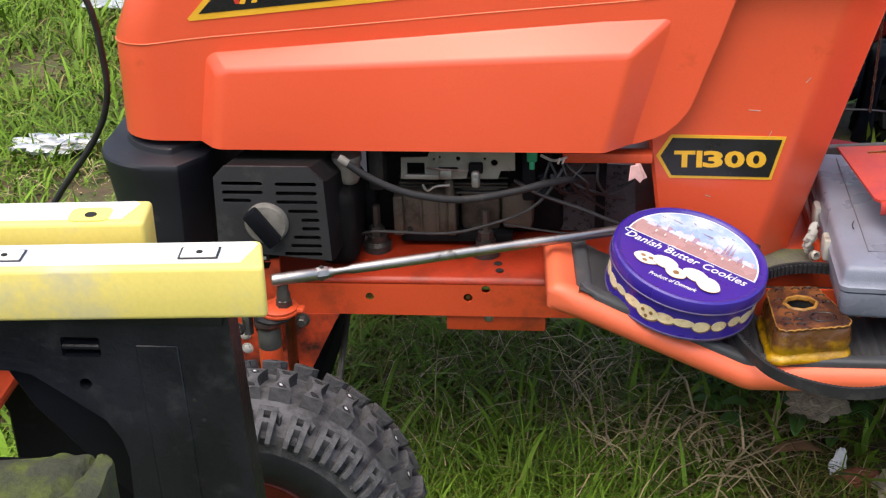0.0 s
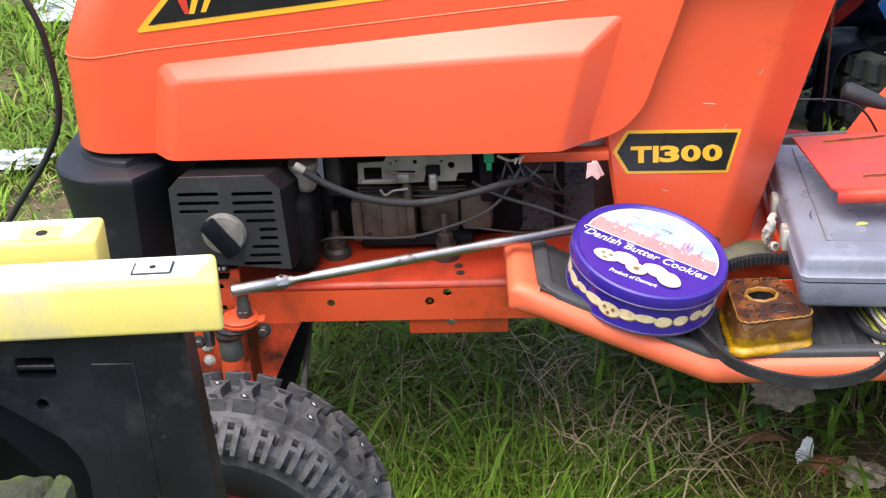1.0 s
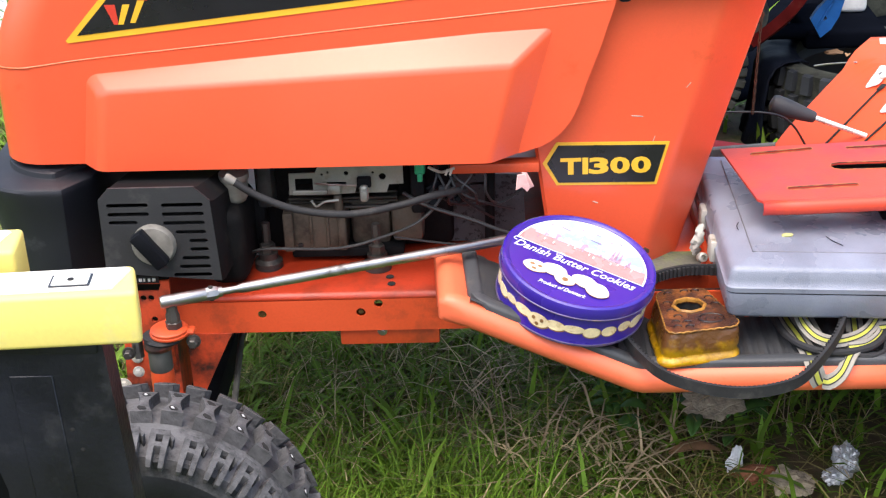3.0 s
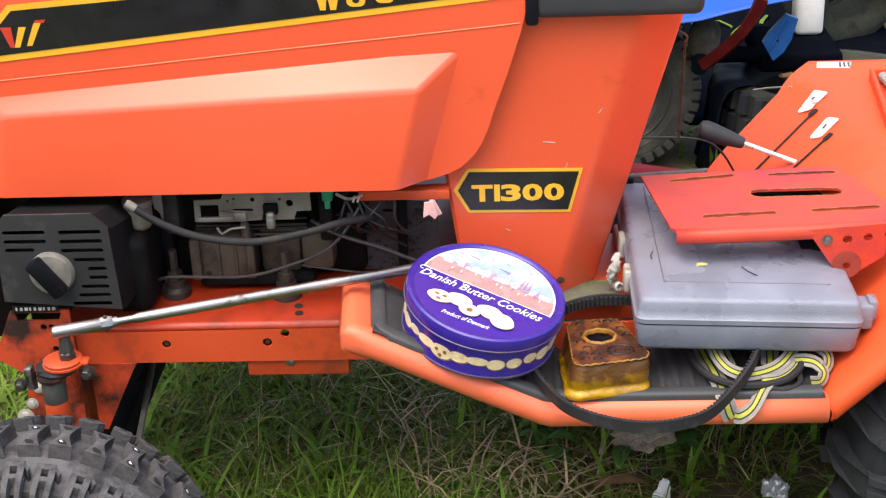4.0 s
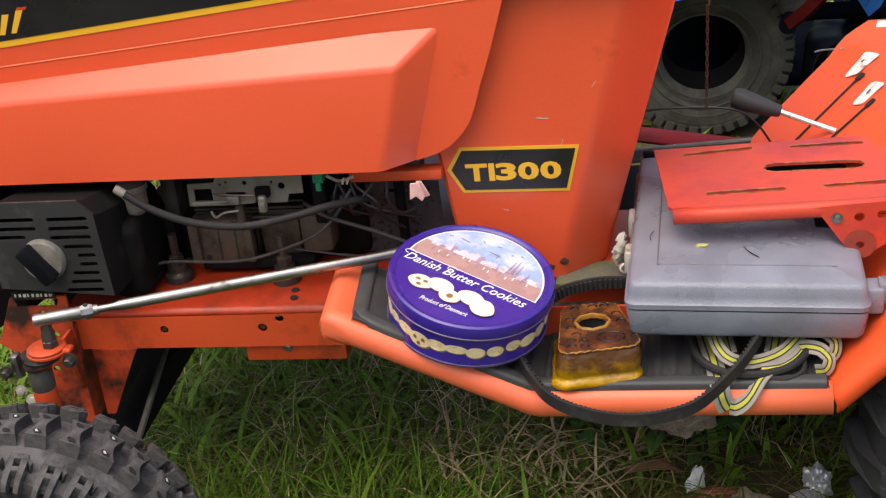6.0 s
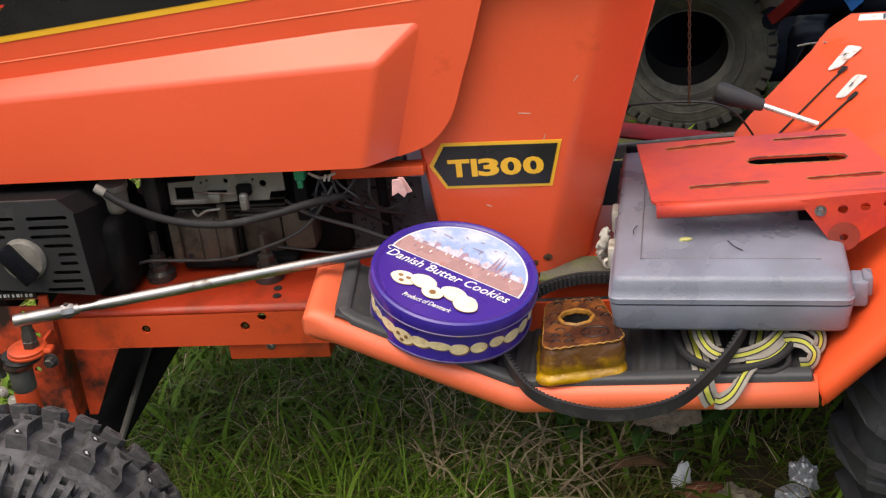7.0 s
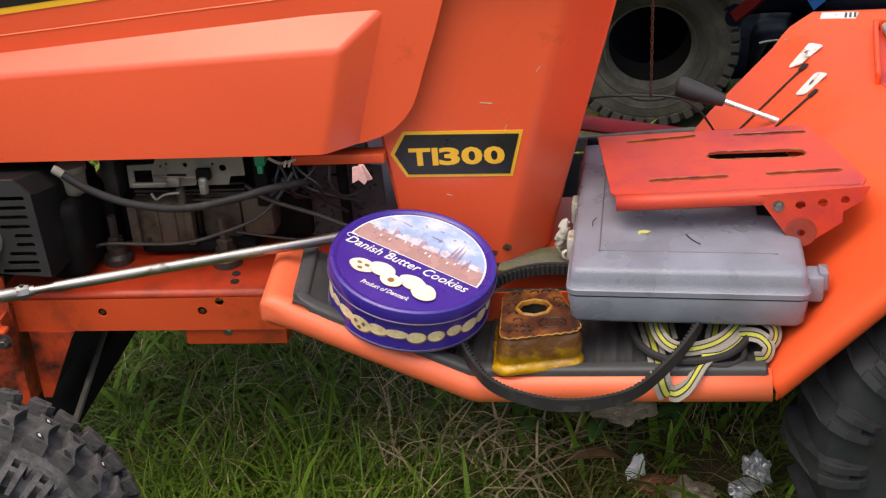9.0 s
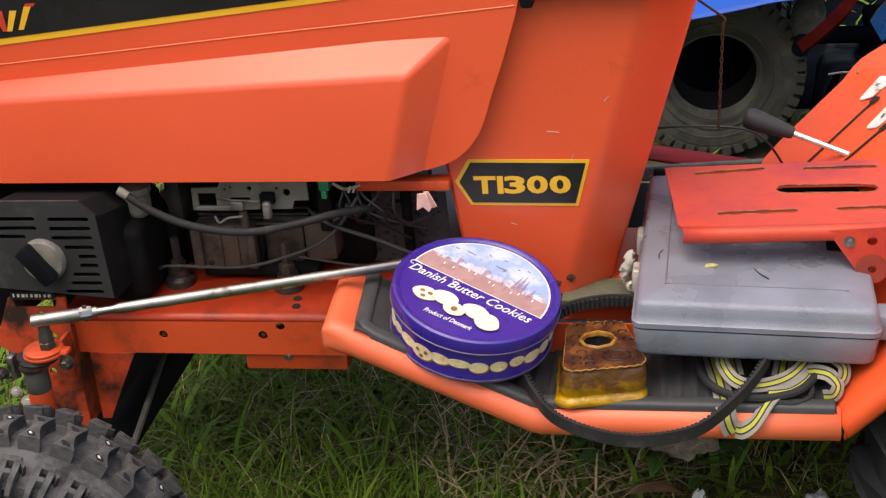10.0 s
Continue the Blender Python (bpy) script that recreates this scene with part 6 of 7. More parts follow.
    # flourishes of the capitals
    for x, w2 in ((-0.0725, 0.0070), (-0.0215, 0.0060)):
        curl = [(x + w2 * math.cos(a) * (1 - 0.05 * k), -0.0045 + 0.0052 * math.sin(a) * (1 - 0.07 * k), z0 + 0.0007) for k, a in enumerate(np.linspace(0.4, 4.6, 9))]
        part("title_flourish", tube(curl, 0.00045, 5, 3), TIN_WHITE, lid, "", 0)
    g = lettering("Product of Denmark", 0.0088, 0.0004, shear=0.3, weight=0.00003)
    us = [v.co.x for v in g.verts]
    for v in g.verts:
        v.co.x = (v.co.x - (max(us) + min(us)) / 2) * 0.054 / (max(us) - min(us))
    g.transform(up(2) @ pose(0.002, -0.0600, 0) @ pose(0, 0, 0, 0, 0, 3))
    part("origin_line", g, TIN_WHITE, lid, "", 0)

    # printed cookies
    def cookie(x, y, rx, ry, k, hole=0.0, rot=0.0):
        m = up(k) @ pose(x, y, 0, 0, 0, rot)
        outl = [(rx * math.cos(a) * (1 + 0.03 * math.sin(5 * a + x * 900)), ry * math.sin(a) * (1 + 0.03 * math.cos(4 * a))) for a in np.linspace(0, 2 * math.pi, 28, endpoint=False)]
        part("cookie_shade", prism([(u * 1.03 + 0.0003, v * 1.03 - 0.0004) for u, v in outl], 0.0002, m @ pose(0, 0, -0.0001)), COOKIE_EDGE, lid, "", 0)
        c = part("printed_cookie", prism(outl, 0.0003, m), COOKIE_PALE, lid, "pale printed cookie", 0)
        if hole:
            part("cookie_hole", prism(ring(0, 0, hole, 14), 0.0003, m @ pose(0, 0, 0.0003)), COOKIE_EDGE, c, "", 0)
        return c
    c = cookie(-0.0375, -0.0395, 0.0140, 0.0100, 2)
    for dx, dy in ((-0.0045, 0.002), (0.0045, 0.002), (0, -0.005)):
        part("cookie_hole", prism(ring(dx, dy, 0.0022, 10, 0.0030), 0.0003, up(3.2) @ pose(-0.0375, -0.0395, 0)), COOKIE_EDGE, c, "", 0)
    cookie(-0.0175, -0.0335, 0.0150, 0.0100, 3)
    cookie(-0.0010, -0.0435, 0.0120, 0.0092, 4.4, 0.0036)
    cookie(0.0190, -0.0335, 0.0155, 0.0102, 3, 0, -8)
    cookie(0.0355, -0.0405, 0.0140, 0.0118, 5, 0, -20)
    # string of cookies printed round the body
    rb = R - 0.0035
    n = 26
    rnd = random.Random(8)
    for i in range(n):
        a = 2 * math.pi * i / n
        zc = 0.0205 + 0.0015 * math.sin(i * 1.9)
        hw, hh = 0.0104 * rnd.uniform(0.80, 1.22), 0.0052 * rnd.uniform(0.75, 1.35)
        pret = i in (19,)
        if pret:
            hw, hh = 0.0130, 0.0082
        bm = bmesh.new()
        vs = []
        for th in np.linspace(0, 2 * math.pi, 18, endpoint=False):
            aa = a + hw * math.cos(th) / rb
            vs.append(bm.verts.new(((rb + 0.0006 + 0.0003 * (i % 2)) * math.cos(aa), (rb + 0.0006 + 0.0003 * (i % 2)) * math.sin(aa), zc + hh * math.sin(th))))
        bm.faces.new(vs)
        sol = bmesh.ops.extrude_face_region(bm, geom=bm.faces[:])
        for v in [g for g in sol["geom"] if isinstance(g, bmesh.types.BMVert)]:
            v.co.x *= 0.99
            v.co.y *= 0.99
        part("band_cookie", bm, COOKIE, tin, "", 0)
        bm = bmesh.new()
        bm.faces.new([bm.verts.new(((rb + 0.0003) * math.cos(a + 0.0008 / rb + hw * 1.10 * math.cos(th) / rb), (rb + 0.0003) * math.sin(a + 0.0008 / rb + hw * 1.10 * math.cos(th) / rb), zc - 0.0008 + hh * 1.15 * math.sin(th))) for th in np.linspace(0, 2 * math.pi, 18, endpoint=False)])
        part("cookie_shade", bm, COOKIE_EDGE, tin, "", 0)
        if pret:
            for du, dv in ((-0.005, 0.002), (0.005, 0.002), (0.0, -0.004)):
                aa = a + du / rb
                part("pretzel_hole", lathe([(0, 0), (0.0022, 0), (0.0022, 0.0005), (0, 0.0005)], 10, Matrix.Translation((0, 0, 0)) @ pose((rb + 0.0012) * math.cos(aa), (rb + 0.0012) * math.sin(aa), zc + dv, 0, 90, math.degrees(aa))), COOKIE_EDGE, tin)


make_tin()


# ---------------------------------------------------------------- air filter
def make_filter():
    f = thing("air_filter", pose(0.1665, -0.123, 0.3305, 0, 0, 5), "oil-soaked yellow foam air filter with a grimy brown top", "air filter", local=True)

    def outline(grow):
        pts = []
        for cu, cv, r, a0 in ((0.012, 0.043, 0.012, 0), (-0.021, 0.037, 0.017, 90), (-0.029, -0.034, 0.012, 180), (0.029, -0.026, 0.013, 270)):
            pts += [(cu + (r + grow) * math.cos(radians(a0 + 90 * k / 7)), cv + (r + grow) * math.sin(radians(a0 + 90 * k / 7))) for k in range(8)]
        out = []
        for k, (u, v) in enumerate(pts):
            u2, v2 = pts[(k + 1) % len(pts)]
            n = max(1, int(math.hypot(u2 - u, v2 - v) / 0.0028))
            out += [(u + (u2 - u) * i / n, v + (v2 - v) * i / n) for i in range(n)]
        return out

    def ringrow(grow, z, lumpy=0.0009):
        row = []
        sink = 1 - z / 0.040
        lumpy *= 1 + 1.6 * max(0.0, 1 - z / 0.014)
        for u, v in outline(grow):
            k = noise.noise(Vector((u * 75, v * 75, z * 110))) + 0.5 * noise.noise(Vector((u * 190, v * 190, z * 240 + 4)))
            row.append((u * (1 + 0.06 * sink) - 0.0045 * sink + u * k * lumpy * 22, v * (1 + 0.05 * sink) - 0.002 * sink + v * k * lumpy * 14, z + k * lumpy * (1 if z > 0.002 else 0)))
        return row
    waist = [(0.0, -0.004), (0.002, 0.0015), (0.005, 0.0035), (0.008, 0.0030), (0.0105, 0.0012), (0.0125, -0.0012), (0.0145, -0.0004), (0.018, 0.0010), (0.022, 0.0014), (0.026, 0.0010), (0.030, 0.0004), (0.034, 0.0), (0.037, -0.0008), (0.040, -0.0015)]
    rows = [ringrow(g, z) for z, g in waist]
    bm = grid_mesh(rows, closed_u=True)
    k = len(rows[0])
    bm.verts.ensure_lookup_table()
    bm.faces.new(bm.verts[:k])
    part("foam_body", bm, FOAM, f, "oily yellow foam body, soaked brown above", 80)
    hole = ring(-0.005, 0.014, 0.0148, 8, 0.0164)
    bm = plate(outline(-0.001), [hole], 0.0045, pose(0, 0, 0.0385))
    top = part("top_plate", bm, FOAM_TOP, f, "grimy brown top", 30)
    rim = [[((r) * math.cos(a) * 1.1 - 0.005, r * math.sin(a) + 0.014, z) for a in np.linspace(0, 2 * math.pi, 8, endpoint=False)] for r, z in ((0.0146, 0.0400), (0.0146, 0.0428), (0.0152, 0.0446), (0.0164, 0.0450), (0.0178, 0.0444), (0.0184, 0.0428))]
    part("seal", grid_mesh(rim, closed_u=True), FOAM_RING, f, "ochre eight-sided seal round the hole", 50)
    part("inside", lathe([(0, 0.012), (0.0158, 0.012), (0.0158, 0.0400)], 24, pose(-0.005, 0.014, 0)), DARK_VOID, f)
    for x, y in ((-0.027, -0.022), (-0.015, -0.024), (-0.027, -0.033), (-0.014, -0.034), (-0.027, 0.004), (-0.028, 0.022), (-0.023, 0.044), (-0.004, 0.047), (0.008, 0.047), (0.020, 0.030), (0.024, 0.014), (-0.022, -0.010)):
        arc = [(x + 0.0045 * math.cos(a), y + 0.0030 * math.sin(a), 0.0432) for a in np.linspace(-0.4, math.pi + 0.4, 7)]
        part("moulded_rib", tube(arc, 0.0009, 6, 1), FOAM_CREST, top)
    part("moulded_ring", tube([(0.013 + 0.014 * math.cos(a), -0.018 + 0.010 * math.sin(a), 0.0432) for a in np.linspace(0, 2 * math.pi, 20, endpoint=False)], 0.0009, 6, 1, True), FOAM_CREST, top)
    for k in range(4):
        part("moulded_mark", tube([(0.006 + 0.005 * k, -0.021 + 0.002 * (k % 2), 0.0430), (0.009 + 0.005 * k, -0.016 - 0.002 * (k % 2), 0.0430)], 0.0008, 5, 2), FOAM_CREST, top)
    part("top_edge", tube([(u, v, 0.0418 + 0.0006 * math.sin(k * 2.1)) for k, (u, v) in enumerate(outline(-0.0008))], 0.0010, 6, 2, True), FOAM_RING, top, "ochre worn edge")


make_filter()


# ---------------------------------------------------------------- drive belt
def make_belt():
    belt = thing("drive_belt", pose(0.21, -0.15, 0.335), "black cogged rubber drive belt lying in a loop", "belt")
    path = [(0.086, -0.140, 0.352), (0.104, -0.183, 0.343), (0.126, -0.214, 0.340), (0.160, -0.236, 0.339), (0.198, -0.247, 0.339), (0.236, -0.241, 0.339), (0.268, -0.222, 0.340), (0.300, -0.183, 0.348), (0.322, -0.148, 0.358),
            (0.332, -0.112, 0.362), (0.32, -0.06, 0.366), (0.27, -0.045, 0.372), (0.19, -0.043, 0.380), (0.150, -0.049, 0.381), (0.120, -0.066, 0.379), (0.096, -0.092, 0.368)]
    h = 0.0066
    sec = [(-0.0017, -h), (0.0017, -h), (0.0022, -h * 0.6), (0.0022, h * 0.6), (0.0017, h), (-0.0017, h)]
    part("belt_band", band([(x, y, z + 0.004) for x, y, z in path], [(-b, a) for b, a in sec], 8, True), RUBBER, belt, "black belt band", 30)
    pts = smooth_path([(x, y, z + 0.004) for x, y, z in path], 40, True)
    bms = []
    c = Vector((0.21, -0.145, 0.355))
    run, nxt = 0.0, 0.0
    for i in range(len(pts)):
        p, q = pts[i], pts[(i + 1) % len(pts)]
        run += (q - p).length
        if run < nxt:
            continue
        nxt += 0.0054
        t = (q - p).normalized()
        side = t.cross(Vector((0, 0, 1))).normalized()
        if side.dot(c - p) < 0:
            side = -side
        m = Matrix((t, side, t.cross(side))).transposed().to_4x4()
        m.translation = p + side * 0.0032
        bms.append(box(-0.0014, 0.0014, -0.0018, 0.0018, -0.0052, 0.0050, 0, 1, m))
    part("belt_teeth", merge(*bms), RUBBER, belt, "cogs along the inside", 0)


make_belt()


# ---------------------------------------------------------------- tool case


def make_case():
    W, D, H = 0.238, 0.335, 0.066
    case = thing("tool_case", Matrix.Translation((0.196, -0.139, 0.371)) @ pose(0, 0, 0, -0.6, 2.2, -0.3), "silver-grey textured plastic tool case lying closed", "tool case", local=True)

    def stack(levels, cap_low, cap_high):
        rows = [[(u, v, z) for u, v in rounded(i, W - i, i, D - i, max(0.003, 0.010 - i * 0.3), 4)] for i, z in levels]
        bm = grid_mesh(rows, closed_u=True)
        k = len(rows[0])
        bm.verts.ensure_lookup_table()
        if cap_low:
            bm.faces.new(bm.verts[:k])
        if cap_high:
            bm.faces.new(bm.verts[-k:])
        return bm
    part("lower_shell", stack([(0.010, 0.0), (0.006, 0.001), (0.003, 0.005), (0.0, 0.029), (0.0, 0.031), (0.004, 0.0325)], True, True), GREY_CASE, case, "grey lower shell", 50)
    lid = part("lid", stack([(0.004, 0.0325), (-0.001, 0.0335), (-0.0015, 0.039), (0.0005, 0.0405), (0.0015, 0.048), (0.0028, 0.0560), (0.0040, 0.0588), (0.0065, 0.0608), (0.0100, 0.0618), (0.024, 0.0640), (0.036, H)], True, True), GREY_CASE, case, "grey lid with a rounded edge", 50)
    # pressed line across the lid, dark joint between the shells
    part("lid_groove", merge(box(0.030, W - 0.030, 0.0355, 0.0368, H - 0.0006, H + 0.0004, 0.0002, 1), box(0.0300, 0.0312, 0.0355, D - 0.03, H - 0.0006, H + 0.0004, 0.0002, 1)), CASE_LINE, lid, "", 0)
    part("shell_joint", stack([(0.0012, 0.0312), (0.0005, 0.0316), (0.0005, 0.0328), (0.0012, 0.0332)], False, False), DARK_VOID, case, "dark joint between the shells", 0)
    part("side_latch", merge(box(W - 0.002, W + 0.016, 0.020, 0.050, 0.020, 0.048, 0.004), box(W + 0.010, W + 0.020, 0.024, 0.046, 0.030, 0.052, 0.003)), GREY_CASE, case, "grey side latch")
    part("handle_recess", box(W - 0.046, W - 0.010, 0.125, 0.20, H - 0.004, H + 0.0022, 0.004), BLACK, lid, "black handle recess")
    part("hinge", merge(box(0.006, 0.020, D - 0.012, D - 0.003, H - 0.006, H + 0.003, 0.002)), BLACK, lid)
    for y in (0.10, 0.19):
        part("catch", box(-0.006, 0.002, y, y + 0.026, 0.020, 0.046, 0.003), CREAM, case, "pale plastic catch")
    for a, b in (((0.118, 0.075), (0.132, 0.052)), ((0.025, 0.11), (0.022, 0.09))):
        part("scratch", tube([(a[0], a[1], H + 0.0013), ((a[0] + b[0]) / 2 - 0.002, (a[1] + b[1]) / 2, H + 0.0013), (b[0], b[1], H + 0.0013)], 0.0005, 5, 2), BLACK, lid, "", 0)
    tagged(part("fallen_leaf", lump(0.006, 5, (1.1, 0.6, 0.3), 0.5, 2, 2, Matrix.Translation((0.274, -0.061, 0.4345))), YELLOW_LEAF), "small yellowed leaf lying on the grey case", "leaf")


make_case()


# ---------------------------------------------------------------- straps
def make_straps():
    strap = thing("webbing_strap", pose(0.32, -0.13, 0.33), "bundled grey webbing strap with yellow and black stripes", "strap")
    def ribbon(pts, ups, w=0.0095, name="webbing"):
        def sec(a, b, t):
            return [(a, -t), (b, -t), (b, t), (a, t)]
        web = part(name, band(pts, sec(-w, w, 0.0007), 8, False, ups), WEB_GREY, strap, "grey webbing", 40)
        part("yellow_stripe", band(pts, sec(-w * 0.25, w * 0.25, 0.0011), 8, False, ups), WEB_YELLOW, web, "yellow stripe", 40)
        for k in (-1, 1):
            part("black_stripe", band(pts, sec(k * w * 0.36 - w * 0.085, k * w * 0.36 + w * 0.085, 0.0012), 8, False, ups), WEB_BLACK, web, "black stripe", 40)

    Z, F = (0, 0, 1), (0, -0.9, 0.5)
    # strip hanging over the board's edge and turned back on itself
    ribbon([(0.272, -0.050, 0.337), (0.276, -0.088, 0.337), (0.281, -0.120, 0.338), (0.285, -0.150, 0.338), (0.288, -0.172, 0.334), (0.290, -0.1815, 0.327), (0.293, -0.1830, 0.318), (0.296, -0.183, 0.313)],
           [Z, Z, Z, Z, (0, -0.5, 1), (0, -1, 0.5), (0.1, -1, 0.1), (0.1, -1, 0)])
    ribbon([(0.298, -0.184, 0.317), (0.304, -0.186, 0.317), (0.312, -0.186, 0.322), (0.319, -0.183, 0.329), (0.328, -0.170, 0.338), (0.338, -0.152, 0.341), (0.346, -0.120, 0.343)],
           [(-0.7, -0.9, 0.3), (-0.9, -0.8, 0.3), (-0.9, -0.8, 0.5), (-0.8, -0.6, 0.8), (-0.5, -0.3, 1), (-0.2, 0, 1), Z], 0.0082)
    # strips coming from under the case into a sagging coil
    ribbon([(0.292, -0.060, 0.346), (0.293, -0.092, 0.346), (0.297, -0.125, 0.344)], [Z, Z, Z])
    ribbon([(0.352, -0.055, 0.346), (0.348, -0.090, 0.346), (0.343, -0.125, 0.344)], [Z, Z, Z])
    ribbon([(0.282, -0.100, 0.358), (0.286, -0.124, 0.354), (0.296, -0.144, 0.350), (0.313, -0.152, 0.348), (0.335, -0.146, 0.348), (0.354, -0.134, 0.351), (0.370, -0.112, 0.357), (0.376, -0.092, 0.362)], [(0.5, -0.5, 0.8), F, F, F, F, (-0.3, -0.9, 0.5), (-0.4, -0.9, 0.5), (-0.5, -0.6, 0.6)], 0.0066)
    ribbon([(0.330, -0.156, 0.342), (0.350, -0.152, 0.343), (0.367, -0.138, 0.347), (0.378, -0.118, 0.352)], [(0, -0.5, 1), F, F, (-0.3, -0.8, 0.6)], 0.0060)
    # rolled end
    ribbon([(0.372, -0.108, 0.358), (0.382, -0.114, 0.363), (0.394, -0.118, 0.362), (0.403, -0.128, 0.356), (0.401, -0.138, 0.348), (0.390, -0.140, 0.344)], [(-0.2, -0.6, 0.8), (0, -0.7, 0.7), (0.3, -0.8, 0.6), (0.5, -0.8, 0.3), (0.4, -0.9, 0.1), (0, -0.9, 0.2)], 0.0072)
    ribbon([(0.368, -0.128, 0.350), (0.378, -0.132, 0.353), (0.389, -0.137, 0.352), (0.396, -0.146, 0.346), (0.392, -0.153, 0.339), (0.383, -0.151, 0.336)], [(-0.4, -0.6, 0.8), (0, -0.7, 0.7), (0.3, -0.8, 0.6), (0.5, -0.8, 0.3), (0.4, -0.9, 0.1), (0, -0.9, 0.2)], 0.0072)
    loop = [(0.258, -0.090, 0.348), (0.264, -0.124, 0.345), (0.274, -0.146, 0.344), (0.290, -0.160, 0.343), (0.312, -0.166, 0.342), (0.340, -0.162, 0.342), (0.362, -0.150, 0.344), (0.378, -0.126, 0.350), (0.380, -0.095, 0.358)]
    part("black_cord", tube(loop, 0.0042, 8), RUBBER, strap, "black rubber cord")
    part("black_cord", tube([(0.338, -0.166, 0.338), (0.356, -0.166, 0.337), (0.370, -0.154, 0.338), (0.372, -0.138, 0.341)], 0.003, 8), RUBBER, strap)


make_straps()


def make_white_clip():
    c = thing("plastic_offcut", pose(0.178, 0.02, 0.371), "crumpled pale plastic offcut beside the tool case", "scrap")
    bm = tube([(0.1885, 0.016, 0.4135), (0.1865, 0.013, 0.404), (0.1835, 0.012, 0.395), (0.1815, 0.014, 0.386), (0.184, 0.018, 0.3775)], [0.0030, 0.0056, 0.0066, 0.0058, 0.0040], 14, 8)
    for v in bm.verts:
        v.co += Vector((1, 0.6, 0.4)) * 0.0042 * noise.noise(v.co * 210)
    part("crumple", bm, CREAM, c, "", 25)
    part("socket", lathe([(0, 0), (0.0058, 0), (0.0062, 0.003), (0.0056, 0.010), (0.0030, 0.011), (0.0030, 0.004), (0, 0.004)], 14, pose(0.1875, 0.004, 0.3765, 62, 20, 0)), GREY_ROD, c, "grey socket end")
    part("strip", prism([(0.178, 0.376), (0.185, 0.374), (0.191, 0.396), (0.186, 0.400)], 0.003, Matrix.Translation((0, 0.02, 0)) @ XZ, 0.001, 1), CREAM, c)
    w = thing("weathered_board", pose(0.15, 0.02, 0.357), "mossy weathered wooden board lying on the tunnel", "board")
    part("board", box(0.112, 0.190, -0.004, 0.050, 0.3572, 0.3632, 0.002, 2), MOSS_GREY, w)


make_white_clip()


